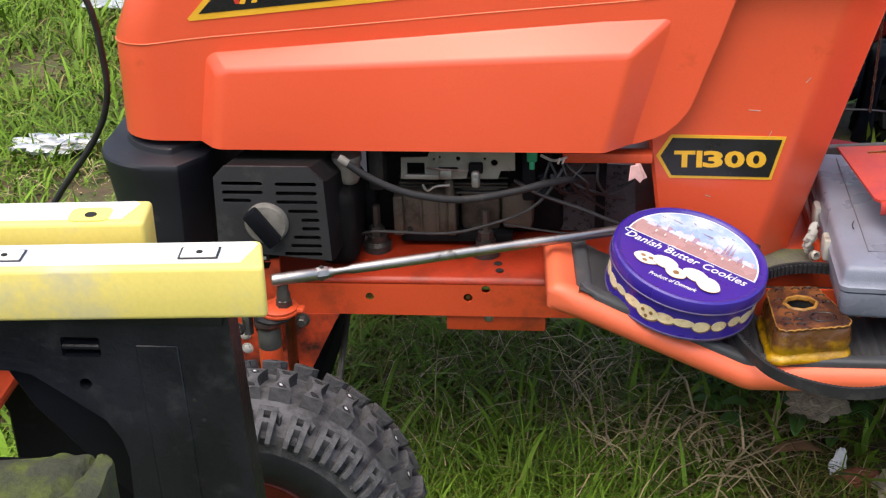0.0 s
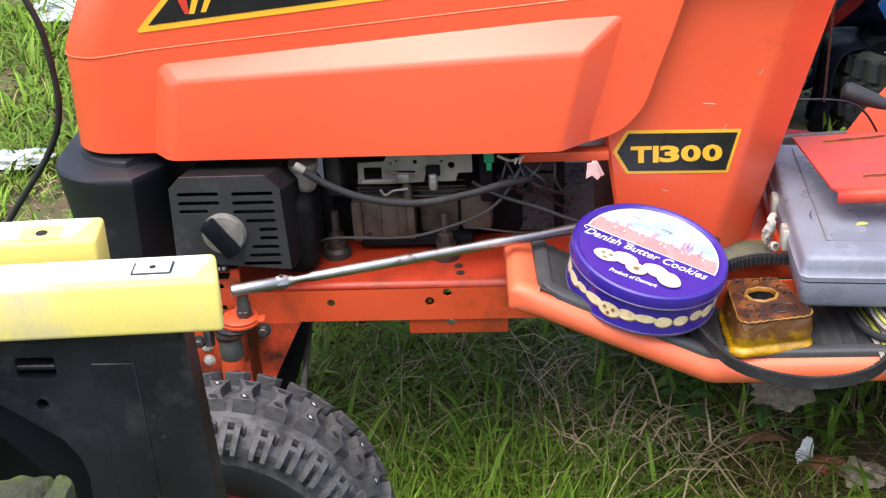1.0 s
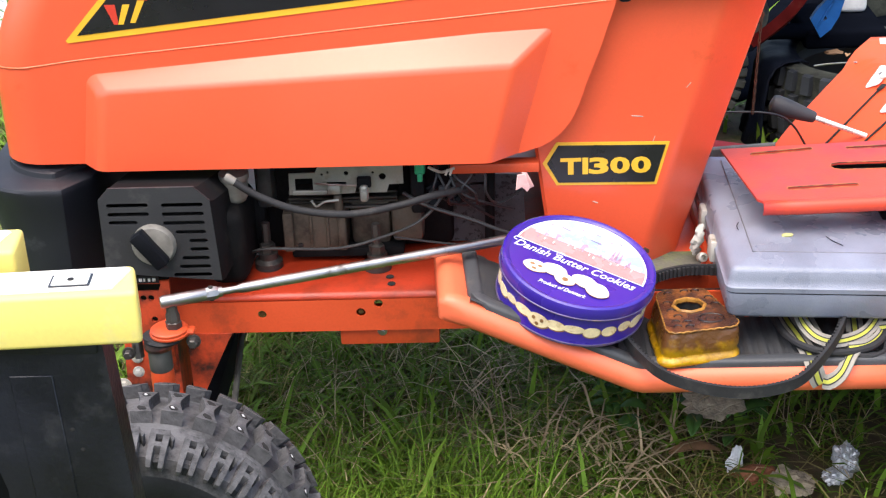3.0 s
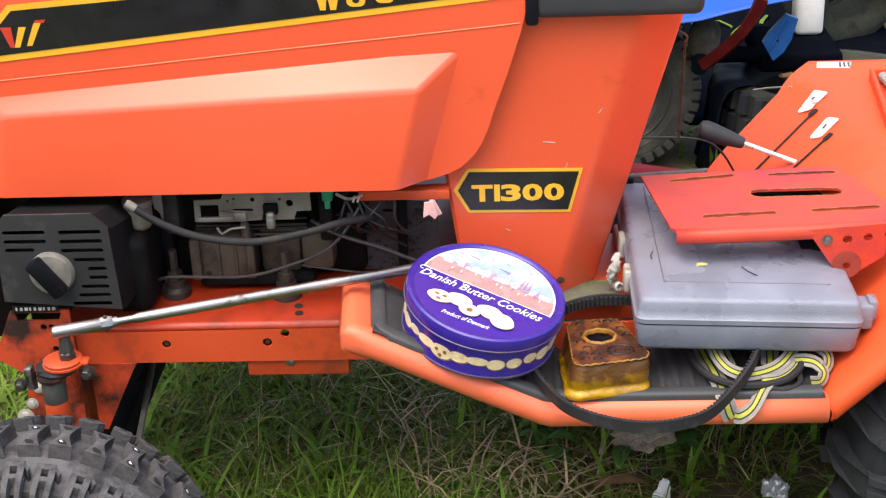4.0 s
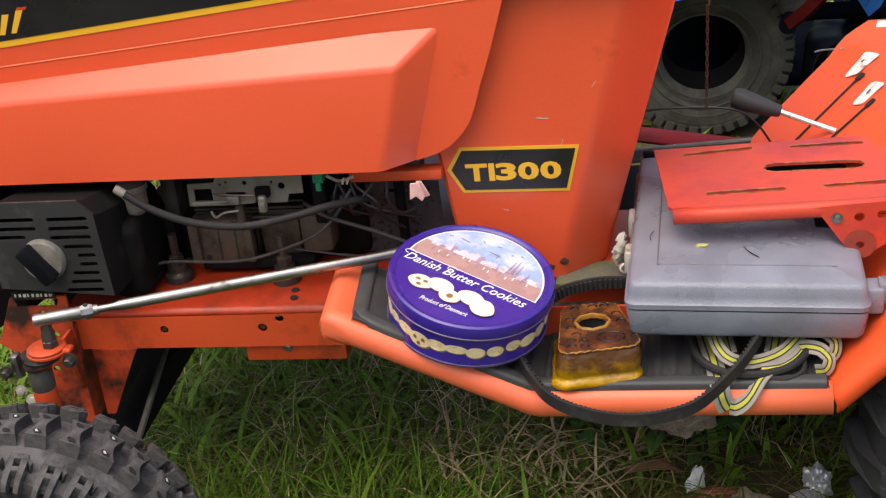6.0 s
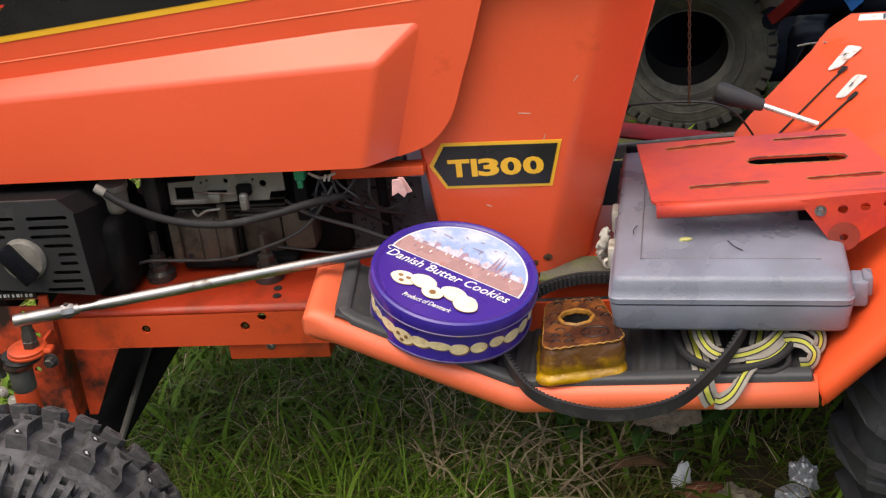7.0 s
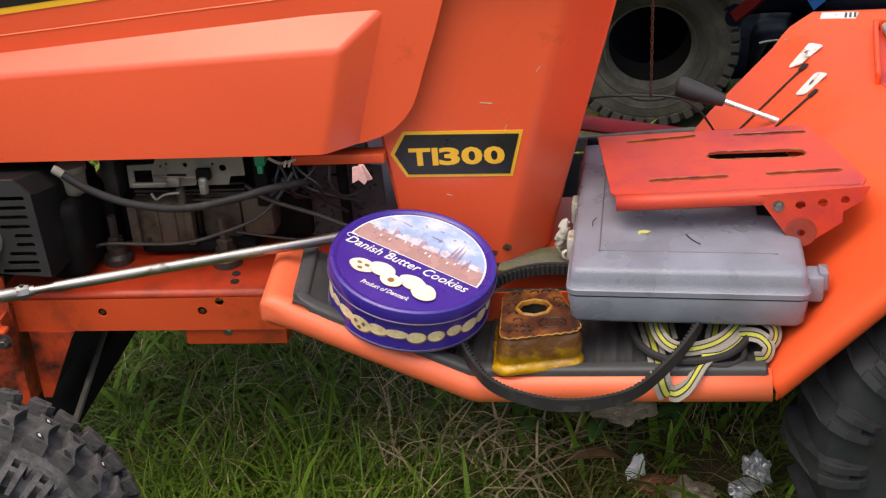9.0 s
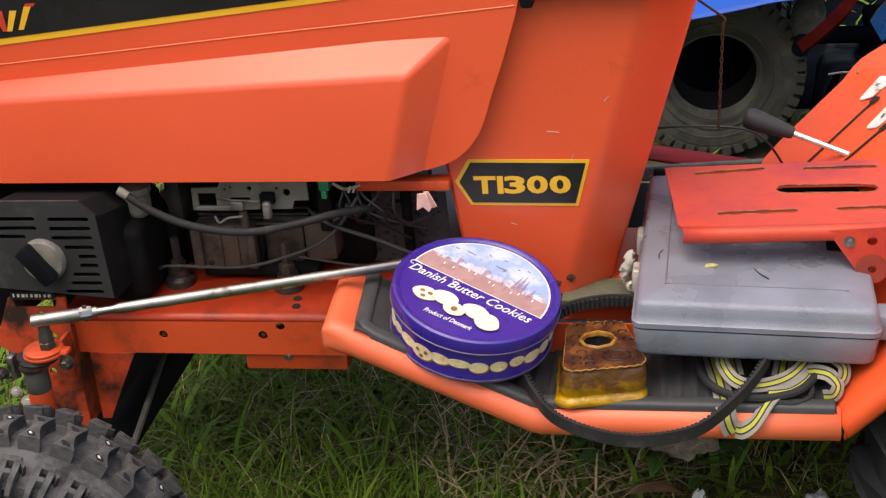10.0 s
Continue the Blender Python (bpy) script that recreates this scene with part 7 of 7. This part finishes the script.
# ---------------------------------------------------------------- background clutter
def make_background():
    # old tyre standing behind the tractor
    t = thing("old_tyre", pose(0.285, 1.30, 0.0), "old grey tyre without a rim standing on the grass", "tyre")
    R, half = 0.166, 0.068
    rad = lambda v: R - 0.012 * abs(v / half) ** 2
    m = pose(0.272, 1.31, 0.178, 4, 0, 3)
    bm = tyre_body(R, half, 0.078, hollow=0.72)
    # Crown near-black; inside faces too, for the shade in the hollow tyre.
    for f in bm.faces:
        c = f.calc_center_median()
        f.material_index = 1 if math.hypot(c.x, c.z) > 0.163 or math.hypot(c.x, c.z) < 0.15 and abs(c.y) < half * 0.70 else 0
    bm.transform(m)
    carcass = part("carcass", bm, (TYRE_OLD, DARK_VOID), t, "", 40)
    for sgn in (-1, 1):
        for outl in ([(-0.008, sgn * 0.034), (0.008, sgn * 0.034), (0.008, sgn * 0.062), (-0.008, sgn * 0.062)], [(-0.009, sgn * 0.004), (0.007, sgn * 0.004), (0.009, sgn * 0.028), (-0.007, sgn * 0.028)]):
            blocks_round(block(rad, outl, 0.009, 0.85), [2 * math.pi * (i + (0.5 if sgn > 0 else 0)) / 42 for i in range(42)], m, TYRE_BLACK, carcass, 0.008)
    lug = box(R - 0.019, R + 0.001, -half * 0.965, -half * 0.62, -0.0085, 0.0085, 0.0015, 1)
    me = bpy.data.meshes.new("shoulder_lug")
    lug.to_mesh(me)
    lug.free()
    blocks_round(me, [2 * math.pi * (i + 0.5) / 42 for i in range(42)], m, TYRE_OLD, carcass, 0.008)
    for r in (0.086, 0.106, 0.124, 0.140):
        part("sidewall_ring", tube([m @ Vector((r * math.cos(a), -half * (0.985 if r < 0.13 else 0.95), r * math.sin(a))) for a in np.linspace(0, 2 * math.pi, 40, endpoint=False)], 0.0022, 6, 1, True), TYRE_OLD, t)
    # wide tyre lying flat beside it
    t2 = thing("lying_tyre", pose(0.70, 1.285, 0.0), "wide old tyre lying flat among the junk", "tyre")
    R2, half2 = 0.215, 0.092
    rad2 = lambda v: R2 - 0.014 * abs(v / half2) ** 2
    m2 = pose(0.702, 1.285, 0.097, 88, 0, 0)
    bm = tyre_body(R2, half2, 0.148)
    # Faces round the hole take a darker rubber for its shade.
    for f in bm.faces:
        c = f.calc_center_median()
        f.material_index = 1 if math.hypot(c.x, c.z) < 0.162 else 0
    bm.transform(m2)
    lying = part("carcass", bm, (OLIVE_RUBBER, TYRE_BLACK), t2, "", 40)
    for sgn in (-1, 1):
        blocks_round(block(rad2, [(-0.013, sgn * 0.048), (0.009, sgn * 0.048), (0.013, sgn * 0.088), (-0.009, sgn * 0.088)], 0.010, 0.85), [2 * math.pi * (i + (0.5 if sgn > 0 else 0)) / 32 for i in range(32)], m2, TYRE_BLACK, lying)
        blocks_round(block(rad2, [(-0.010, sgn * 0.008), (0.012, sgn * 0.008), (0.010, sgn * 0.044), (-0.012, sgn * 0.044)], 0.010, 0.85), [2 * math.pi * (i + (0.2 if sgn > 0 else 0.7)) / 32 for i in range(32)], m2, TYRE_BLACK, lying)
    # black sheets, tarpaulin, odd painted parts
    def sheet(name, pts, material, label, cat, seed, thick=0.002, amp=0.02):
        """A crumpled sheet over four corner points."""
        a, b, c, d = [Vector(p) for p in pts]
        n = 22
        rows = []
        for i in range(n):
            row = []
            for j in range(n):
                s, r = i / (n - 1), j / (n - 1)
                p = a.lerp(b, s).lerp(d.lerp(c, s), r)
                k = noise.noise(Vector((s * 4, r * 4, seed))) + 0.5 * noise.noise(Vector((s * 9, r * 9, seed + 3)))
                row.append(p + Vector((0.2, -0.5, 1)).normalized() * k * amp)
            rows.append(row)
        ob = part(name, grid_mesh(rows), material, None, "", 40)
        so = ob.modifiers.new("thickness", "SOLIDIFY")
        so.thickness = thick
        return tagged(ob, label, cat)
    sheet("tarpaulin", [(0.14, 1.15, 0.298), (0.60, 1.15, 0.385), (0.62, 1.62, 0.40), (0.08, 1.62, 0.38)], TARP, "creased blue tarpaulin spread over piled junk", "tarpaulin", 2, amp=0.006)
    # Black sheet and upright backing added to darken the ground and tyre hole.
    sheet("dark_sheet", [(-0.15, 1.55, 0.004), (1.00, 1.50, 0.004), (1.05, 2.95, 0.02), (-0.15, 2.95, 0.02)], BLACK_FILL, "black sheet added to keep the ground behind the tyres dark", "plastic sheet", 8, amp=0.012)
    sheet("hole_backing", [(-0.10, 1.45, 0.0), (0.430, 1.45, 0.0), (0.425, 1.52, 0.26), (-0.10, 1.50, 0.30)], BLACK_FILL, "upright black sheet added to darken the old tyre's hole", "bag", 12, amp=0.02)
    # navy sheet hanging round the side of the lying tyre
    rows = []
    for i in range(40):
        a = radians(118 + 84 * i / 39)
        row = []
        for k, (rr, z) in enumerate(((0.158, 0.190), (0.176, 0.197), (0.212, 0.198), (0.232, 0.189), (0.240, 0.165), (0.243, 0.12), (0.250, 0.06), (0.262, 0.012))):
            w = 0.010 * noise.noise(Vector((a * 5, k * 0.35, 2))) * (0.4 + 0.2 * k)
            row.append((0.702 + (rr + w) * math.cos(a), 1.285 + (rr + w) * math.sin(a), z + 0.4 * abs(w)))
        rows.append(row)
    ob = part("navy_sheet", grid_mesh(rows), NAVY, None, "", 60)
    ob.modifiers.new("thickness", "SOLIDIFY").thickness = 0.002
    tagged(ob, "navy plastic sheet draped round the lying tyre", "plastic sheet")
    # scrap machine resting on the lying tyre
    s = thing("scrap_machine", pose(0.62, 1.38, 0.19), "scrapped machine with red arm and blue cover on a tyre", "machine")
    # Black box, bar and stay are added to fill the dark gap.
    part("housing", box(0.56, 0.725, 1.30, 1.50, 0.191, 0.230, 0.010, 3), BLACK_FILL, s, "black filler box under the arm and cover")
    part("filler_bar", tube([(0.60, 1.34, 0.215), (0.52, 1.30, 0.232), (0.445, 1.235, 0.250), (0.425, 1.165, 0.252)], 0.016, 12, 4), BLACK_FILL, s, "black filler bar towards the casting")
    part("arm", band([(0.4296, 1.125, 0.271), (0.458, 1.100, 0.304), (0.4846, 1.080, 0.340), (0.505, 1.072, 0.375), (0.520, 1.070, 0.410)], [(-0.013, -0.010), (0.013, -0.010), (0.013, 0.010), (-0.013, 0.010)], 5), DARK_RED, s, "dark red painted arm", 30)
    part("casting", lathe([(0, 0.0), (0.022, 0.0), (0.028, 0.010), (0.031, 0.03), (0.030, 0.050), (0.022, 0.066), (0.010, 0.072), (0, 0.073)], 24, pose(0.4375, 1.225, 0.256, -8, 6)), GREY_CAST, s, "dull grey rounded casting", 50)
    cover = part("cover", plate([(0.5475, 0.286), (0.557, 0.270), (0.5687, 0.2495), (0.588, 0.266), (0.6016, 0.2915), (0.6114, 0.330), (0.589, 0.340), (0.559, 0.306)], [ring(0.574, 0.288, 0.0045, 10)], 0.012, Matrix.Translation((0, 1.20, 0)) @ XZ), BLUE_PAINT, s, "bright blue plastic cover", 30)
    part("cover_rib", tube([(0.562, 1.1985, 0.272), (0.576, 1.1985, 0.300), (0.592, 1.1985, 0.326)], 0.002, 6, 3), BLUE_PAINT, cover)
    part("cover_stay", tube([(0.575, 1.21, 0.262), (0.585, 1.27, 0.240), (0.600, 1.32, 0.222)], 0.006, 8, 3), BLACK_FILL, s)
    w = thing("white_container", pose(0.675, 1.43, 0.230), "dirty white plastic container standing on the scrapped machine", "container")
    part("body", box(0.648, 0.706, 1.41, 1.47, 0.2305, 0.330, 0.012, 4), FOIL_MATT, w, "", 40)
    part("cap", lathe([(0, 0), (0.014, 0), (0.014, 0.018), (0.012, 0.020), (0, 0.020)], 20, pose(0.676, 1.44, 0.330)), BLACK, w)
    tagged(part("fallen_leaf", lump(0.015, 9, (1.2, 0.7, 0.25), 0.6, 2, 2, pose(0.615, 1.275, 0.1945)), BROWN_LEAF), "curled brown leaf lying on the wide tyre", "leaf")
    o = thing("worn_tyre", pose(0.93, 2.10, 0.0), "algae-stained grey tyre standing behind the heap", "tyre")
    bm = tyre_body(0.15, 0.07, 0.07)
    bm.transform(pose(0.90, 2.13, 0.135, 12, 0, 25))
    part("carcass", bm, OLIVE_RUBBER, o, "", 40)
    # weeds in the far corner
    rng = np.random.default_rng(17)
    verts, faces = [], []
    for k in range(2600):
        p = np.array([rng.uniform(0.98, 2.1), rng.uniform(2.25, 3.1), 0.0])
        p[2] = rng.uniform(0.02, 0.16 + 0.22 * rng.random())
        a, tilt, ln, wd = rng.uniform(0, 6.28), rng.uniform(-0.4, 0.9), rng.uniform(0.02, 0.05), rng.uniform(0.010, 0.022)
        d = np.array([math.cos(a) * math.cos(tilt), math.sin(a) * math.cos(tilt), math.sin(tilt)])
        q = np.array([-math.sin(a), math.cos(a), 0.0]) * wd / 2
        base = len(verts)
        verts += [p, p + d * ln * 0.5 + q, p + d * ln, p + d * ln * 0.5 - q]
        faces.append((base, base + 1, base + 2, base + 3))
    me = bpy.data.meshes.new("weeds")
    me.from_pydata([tuple(v) for v in verts], [], faces)
    tagged(link("weeds", me, DARK_LEAF, None, "", 0), "dark leafy weeds behind the junk", "weeds", kind="stuff")
    # rusty chain hanging on a bent wire from the back of the dash
    c = thing("rusty_chain", pose(0.242, 0.25, 0.632), "thin rusty chain hanging on a bent wire behind the tractor's dash", "chain")
    part("wire", tube([(0.240, 0.25, 0.634), (0.2609, 0.25, 0.6184), (0.275, 0.25, 0.6078), (0.2880, 0.25, 0.5975), (0.2862, 0.25, 0.5905)], 0.0016, 8), RUST, c)
    for i in range(19):
        a = 90 if i % 2 else 0
        lk = [Matrix.Translation((0.2862 - 0.00025 * i, 0.25, 0.588 - i * 0.0068)) @ pose(0, 0, 0, 0, 0, a + 25) @ Vector((0.0015 * math.cos(q), 0, 0.0048 * math.sin(q))) for q in np.linspace(0, 2 * math.pi, 10, endpoint=False)]
        part("chain_link", tube(lk, 0.0008, 5, 1, True), RUST, c)
    part("pale_rod", tube([(0.4341, 0.6085, 0.3997), (0.443, 0.535, 0.428), (0.458, 0.445, 0.4605)], 0.0013, 6), GREY_ROD, tractor, "thin pale rod behind the deck")
    # power cable arching over the grass in front of the tractor's nose
    cab = [(-1.02, 0.02, 0.005), (-0.93, 0.06, 0.10), (-0.85, 0.09, 0.25), (-0.762, 0.10, 0.387), (-0.697, 0.10, 0.474), (-0.672, 0.10, 0.53), (-0.670, 0.10, 0.590), (-0.681, 0.10, 0.66), (-0.72, 0.10, 0.72), (-0.80, 0.10, 0.74), (-0.92, 0.10, 0.68),
           (-1.06, 0.12, 0.45), (-1.2, 0.15, 0.18), (-1.3, 0.2, 0.006)]
    tagged(part("power_cable", tube(cab, 0.0042, 10), CABLE), "stiff black cable arching up from the grass", "cable")


make_background()


# ---------------------------------------------------------------- litter on the ground
def crumple(name, x, y, r, seed, material, label, cat, squash=(1.2, 0.9, 0.5), rough=0.45):
    z = ground_height(x, y) + 0.012 + r * squash[2] * 0.6
    return tagged(part(name, lump(r, seed, squash, rough, 2.0, 4, pose(x, y, z, 0, 0, seed * 40), False), material, None, "", 0), label, cat)


def make_litter():
    crumple("foil_ball", 0.402, 0.092, 0.022, 2, SILVER_FOIL, "crumpled silver foil lying in the grass", "foil", (0.75, 0.8, 1.15), 0.40)
    crumple("foil_ball", 0.386, 0.068, 0.016, 5, SILVER_FOIL, "small crumpled silver foil beside the larger piece", "foil", (1.2, 0.9, 0.6))
    crumple("foil_sheet", -1.200, 1.205, 0.052, 0, SILVER_FOIL, "flattened white foil litter on the grass", "foil", (1.45, 0.70, 0.30), 0.8)
    crumple("foil_sheet", -1.36, 2.30, 0.085, 6, SILVER_FOIL, "crumpled silver litter beside a paving slab", "foil", (1.6, 1.3, 0.2))
    s = thing("paving_slab", pose(-1.5, 2.45, 0), "grey paving slab half sunk in the grass", "slab")
    part("slab", box(-1.95, -1.34, 2.36, 2.75, -0.02, 0.03, 0.006), STONE, s)
    tagged(part("broken_board", lump(0.036, 8, (1.15, 0.85, 0.20), 0.45, 1.9, 4, pose(0.243, 0.195, 0.062, 14, -4, 20), True), STONE, None, "", 25), "pale crumpled piece of board on the ground", "rubble")
    tagged(part("broken_board", lump(0.026, 3, (1.2, 0.8, 0.32), 0.45, 1.9, 4, pose(0.322, 0.044, 0.028, 6, 0, -15), True), STONE, None, "", 25), "pale stony fragment beside brick rubble", "rubble")
    tagged(part("brick_piece", lump(0.022, 4, (1.3, 0.8, 0.5), 0.5, 2, 3, pose(0.282, 0.072, 0.020)), BRICK), "orange-brown brick fragment in the soil", "rubble")
    tagged(part("brick_piece", lump(0.020, 6, (1.0, 1.1, 0.4), 0.5, 2, 3, pose(-0.92, 0.98, 0.012)), BRICK), "brick fragment in bare soil", "rubble")
    tagged(part("paper_scrap", lump(0.014, 9, (0.75, 0.35, 1.25), 0.7, 1.6, 3, pose(0.256, 0.088, 0.028, -10, 12, 20)), FOIL_MATT, None, "", 0), "torn white paper scrap standing in the grass", "paper")

    def leaf(name, x, y, length, width, turn, material, label, lift=0.012, curl=0.3):
        rows = []
        for i in range(9):
            s = i / 8
            wd = width * math.sin(math.pi * min(1, s * 0.92 + 0.06)) ** 0.8
            u = length * s
            rows.append([(u, -wd / 2, 0.3 * wd + curl * length * s * (1 - s)), (u, 0, curl * length * s * (1 - s)), (u, wd / 2, 0.3 * wd + curl * length * s * (1 - s))])
        bm = grid_mesh(rows)
        bm.transform(pose(x, y, ground_height(x, y) + lift, 0, 0, turn))
        ob = part(name, bm, material, None, "", 60)
        ob.modifiers.new("thickness", "SOLIDIFY").thickness = 0.0006
        return tagged(ob, label, "leaf", "leaves in the grass")
    leaf("dead_leaf", 0.168, 0.092, 0.070, 0.024, 5, BROWN_LEAF, "long brown dead leaf lying on straw", 0.03)
    leaf("dead_leaf", 0.44, 0.34, 0.05, 0.03, 60, BROWN_LEAF, "brown dead leaf near the rear wheel", 0.02)
    leaf("dead_leaf", 0.60, 1.105, 0.016, 0.010, 70, BROWN_LEAF, "curled brown leaf lying on the flat tyre", 0.236, 0.4)
    rnd = random.Random(11)
    for cx, cy, n in ((0.125, 0.215, 8), (0.10, 0.255, 6), (0.13, 0.33, 6), (0.365, 0.33, 4), (0.300, 0.215, 5), (0.235, 0.165, 4)):
        for k in range(n):
            leaf("weed_leaf", cx + rnd.uniform(-0.03, 0.03), cy + rnd.uniform(-0.03, 0.03), rnd.uniform(0.03, 0.06), rnd.uniform(0.013, 0.024), rnd.uniform(0, 360), LEAF, "broad green weed leaf", rnd.uniform(0.015, 0.05), rnd.uniform(0.2, 0.6))


make_litter()


# ---------------------------------------------------------------- grass and straw
# trodden patches with hardly a blade: x, y, radius
BARE = [(-1.04, 0.98, 0.17), (-1.42, 1.72, 0.13), (-1.62, 1.25, 0.12), (0.34, 0.10, 0.07), (0.28, 1.02, 0.30), (1.05, 2.10, 0.45), (0.55, 2.50, 0.50), (0.42, 1.75, 0.50), (0.80, 1.85, 0.42), (0.28, 1.32, 0.22), (0.70, 1.28, 0.30), (0.05, 1.85, 0.40), (0.05, 2.55, 0.45), (0.95, 2.65, 0.45)]


def blades(name, areas, material, label, cat, seed, stiff=1.0, lift=0.0):
    """Thin bent blades, four faces each, in one mesh. areas: x0, x1, y0, y1, count, lowest and greatest length, width, lean."""
    rng = np.random.default_rng(seed)
    verts, faces = [], []
    base = 0
    for x0, x1, y0, y1, count, l0, l1, wd, lean in areas:
        # clumps
        cl = rng.uniform((x0, y0), (x1, y1), (max(4, count // 14), 2))
        c = cl[rng.integers(0, len(cl), count)]
        spread = 0.025
        px = c[:, 0] + rng.normal(0, spread, count)
        py = c[:, 1] + rng.normal(0, spread, count)
        loose = rng.random(count) < 0.5
        px = np.where(loose, rng.uniform(x0, x1, count), px)
        py = np.where(loose, rng.uniform(y0, y1, count), py)
        sparse = np.zeros(count, bool)
        for bx, by, br in BARE:
            near = np.hypot(px - bx, py - by) < br * rng.uniform(0.4, 1.1, count)
            sparse |= near
        ln = rng.uniform(l0, l1, count) * rng.choice([0.6, 1.0, 1.25], count) * np.where(sparse, 0.12, 1.0)
        az = rng.uniform(0, 2 * np.pi, count)
        bend = np.abs(rng.normal(lean, 0.30, count))
        half = wd * rng.uniform(0.5, 1.0, count) / 2
        gz = np.array([ground_height(a, b) for a, b in zip(px, py)]) - 0.004 + rng.uniform(0, 1, count) ** 1.5 * lift
        dx, dy = np.cos(az), np.sin(az)
        sx, sy = -dy, dx
        for k, (s, wk) in enumerate(((0, 1.0), (0.35, 0.9), (0.7, 0.65), (1.0, 0.08))):
            ang = bend * (0.4 + 0.9 * s)
            out = ln * s * np.sin(np.minimum(ang, 1.52))
            up = ln * s * np.cos(np.minimum(ang, 1.52)) * stiff
            for sg in (-1, 1):
                verts.append(np.stack([px + dx * out + sx * half * wk * sg, py + dy * out + sy * half * wk * sg, gz + up + 0.002], 1))
        # verts arranged per layer; index after
        idx = base + np.arange(count)
        for k in range(3):
            a, b = idx + (2 * k) * count, idx + (2 * k + 1) * count
            c2, d2 = idx + (2 * k + 3) * count, idx + (2 * k + 2) * count
            faces.append(np.stack([a, b, c2, d2], 1))
        base += 8 * count
    v, f = np.concatenate(verts), np.concatenate(faces)
    me = bpy.data.meshes.new(name)
    me.vertices.add(len(v))
    me.vertices.foreach_set("co", v.astype(np.float32).ravel())
    me.loops.add(f.size)
    me.loops.foreach_set("vertex_index", f.astype(np.int32).ravel())
    me.polygons.add(len(f))
    me.polygons.foreach_set("loop_start", np.arange(0, f.size, 4, dtype=np.int32))
    me.update(calc_edges=True)
    me.validate()
    return tagged(link(name, me, material, None, "", 0), label, cat, kind="stuff")


blades("grass", [(-0.62, 0.16, -0.15, 0.95, 14500, 0.028, 0.070, 0.0034, 1.0),
                 (0.16, 0.62, 0.28, 0.95, 1500, 0.030, 0.065, 0.0052, 0.9),
                 (0.16, 0.46, -0.05, 0.28, 420, 0.030, 0.060, 0.0042, 1.1),
                 (-0.62, 0.14, -0.15, 0.9, 1500, 0.08, 0.14, 0.0044, 1.0),
                 (-0.36, 0.02, -0.14, 0.10, 1500, 0.055, 0.11, 0.0036, 0.75),
                 (-2.3, -0.55, -0.3, 3.2, 46000, 0.028, 0.075, 0.0056, 0.9),
                 (-0.55, 0.08, 0.75, 2.2, 6000, 0.04, 0.10, 0.0060, 0.8),
                 (0.08, 0.45, 0.75, 1.22, 300, 0.03, 0.06, 0.0050, 0.9),
                 (0.62, 1.3, 0.20, 1.0, 1500, 0.03, 0.08, 0.005, 0.8),
                 (-0.9, 0.9, -0.9, -0.15, 3000, 0.03, 0.09, 0.005, 0.7),
                 (-4.5, 4.0, -3.5, 6.0, 26000, 0.04, 0.10, 0.009, 0.8), (-6.5, 6.5, -5.5, 7.5, 90000, 0.05, 0.12, 0.014, 0.9), (0.9, 3.0, -1.5, 3.5, 12000, 0.04, 0.10, 0.007, 0.8),
                 (-4.0, -2.2, -1.0, 5.0, 14000, 0.04, 0.10, 0.008, 0.8), (-2.3, 1.0, 2.6, 5.0, 14000, 0.04, 0.10, 0.008, 0.8)],
       GRASS, "rough green grass growing round the tractor", "grass", 5)
blades("dull_grass", [(-0.55, 0.20, -0.1, 0.9, 9500, 0.035, 0.10, 0.0028, 1.2), (0.15, 0.60, -0.05, 0.6, 1100, 0.04, 0.10, 0.0034, 1.3), (-2.3, -0.55, 0.2, 3.2, 3500, 0.04, 0.10, 0.0052, 1.05)],
       GRASS_DULL, "dull olive grass matted under the tractor", "grass", 9)
blades("straw", [(-0.07, 0.15, 0.03, 0.16, 200, 0.07, 0.17, 0.0038, 1.5), (-0.5, 0.50, -0.05, 0.8, 420, 0.04, 0.13, 0.0018, 1.35), (-0.34, 0.02, 0.10, 0.55, 320, 0.04, 0.11, 0.0018, 1.2),
                 (-0.14, 0.08, 0.22, 0.42, 40, 0.06, 0.14, 0.0034, 1.35),
                 (-1.20, -0.85, 0.75, 1.15, 260, 0.03, 0.07, 0.0022, 1.45), (-2.2, -0.6, 0.3, 3.0, 260, 0.04, 0.08, 0.0024, 1.3)],
       STRAW, "dead straw lying in the grass", "straw", 13, 1.0, 0.045)
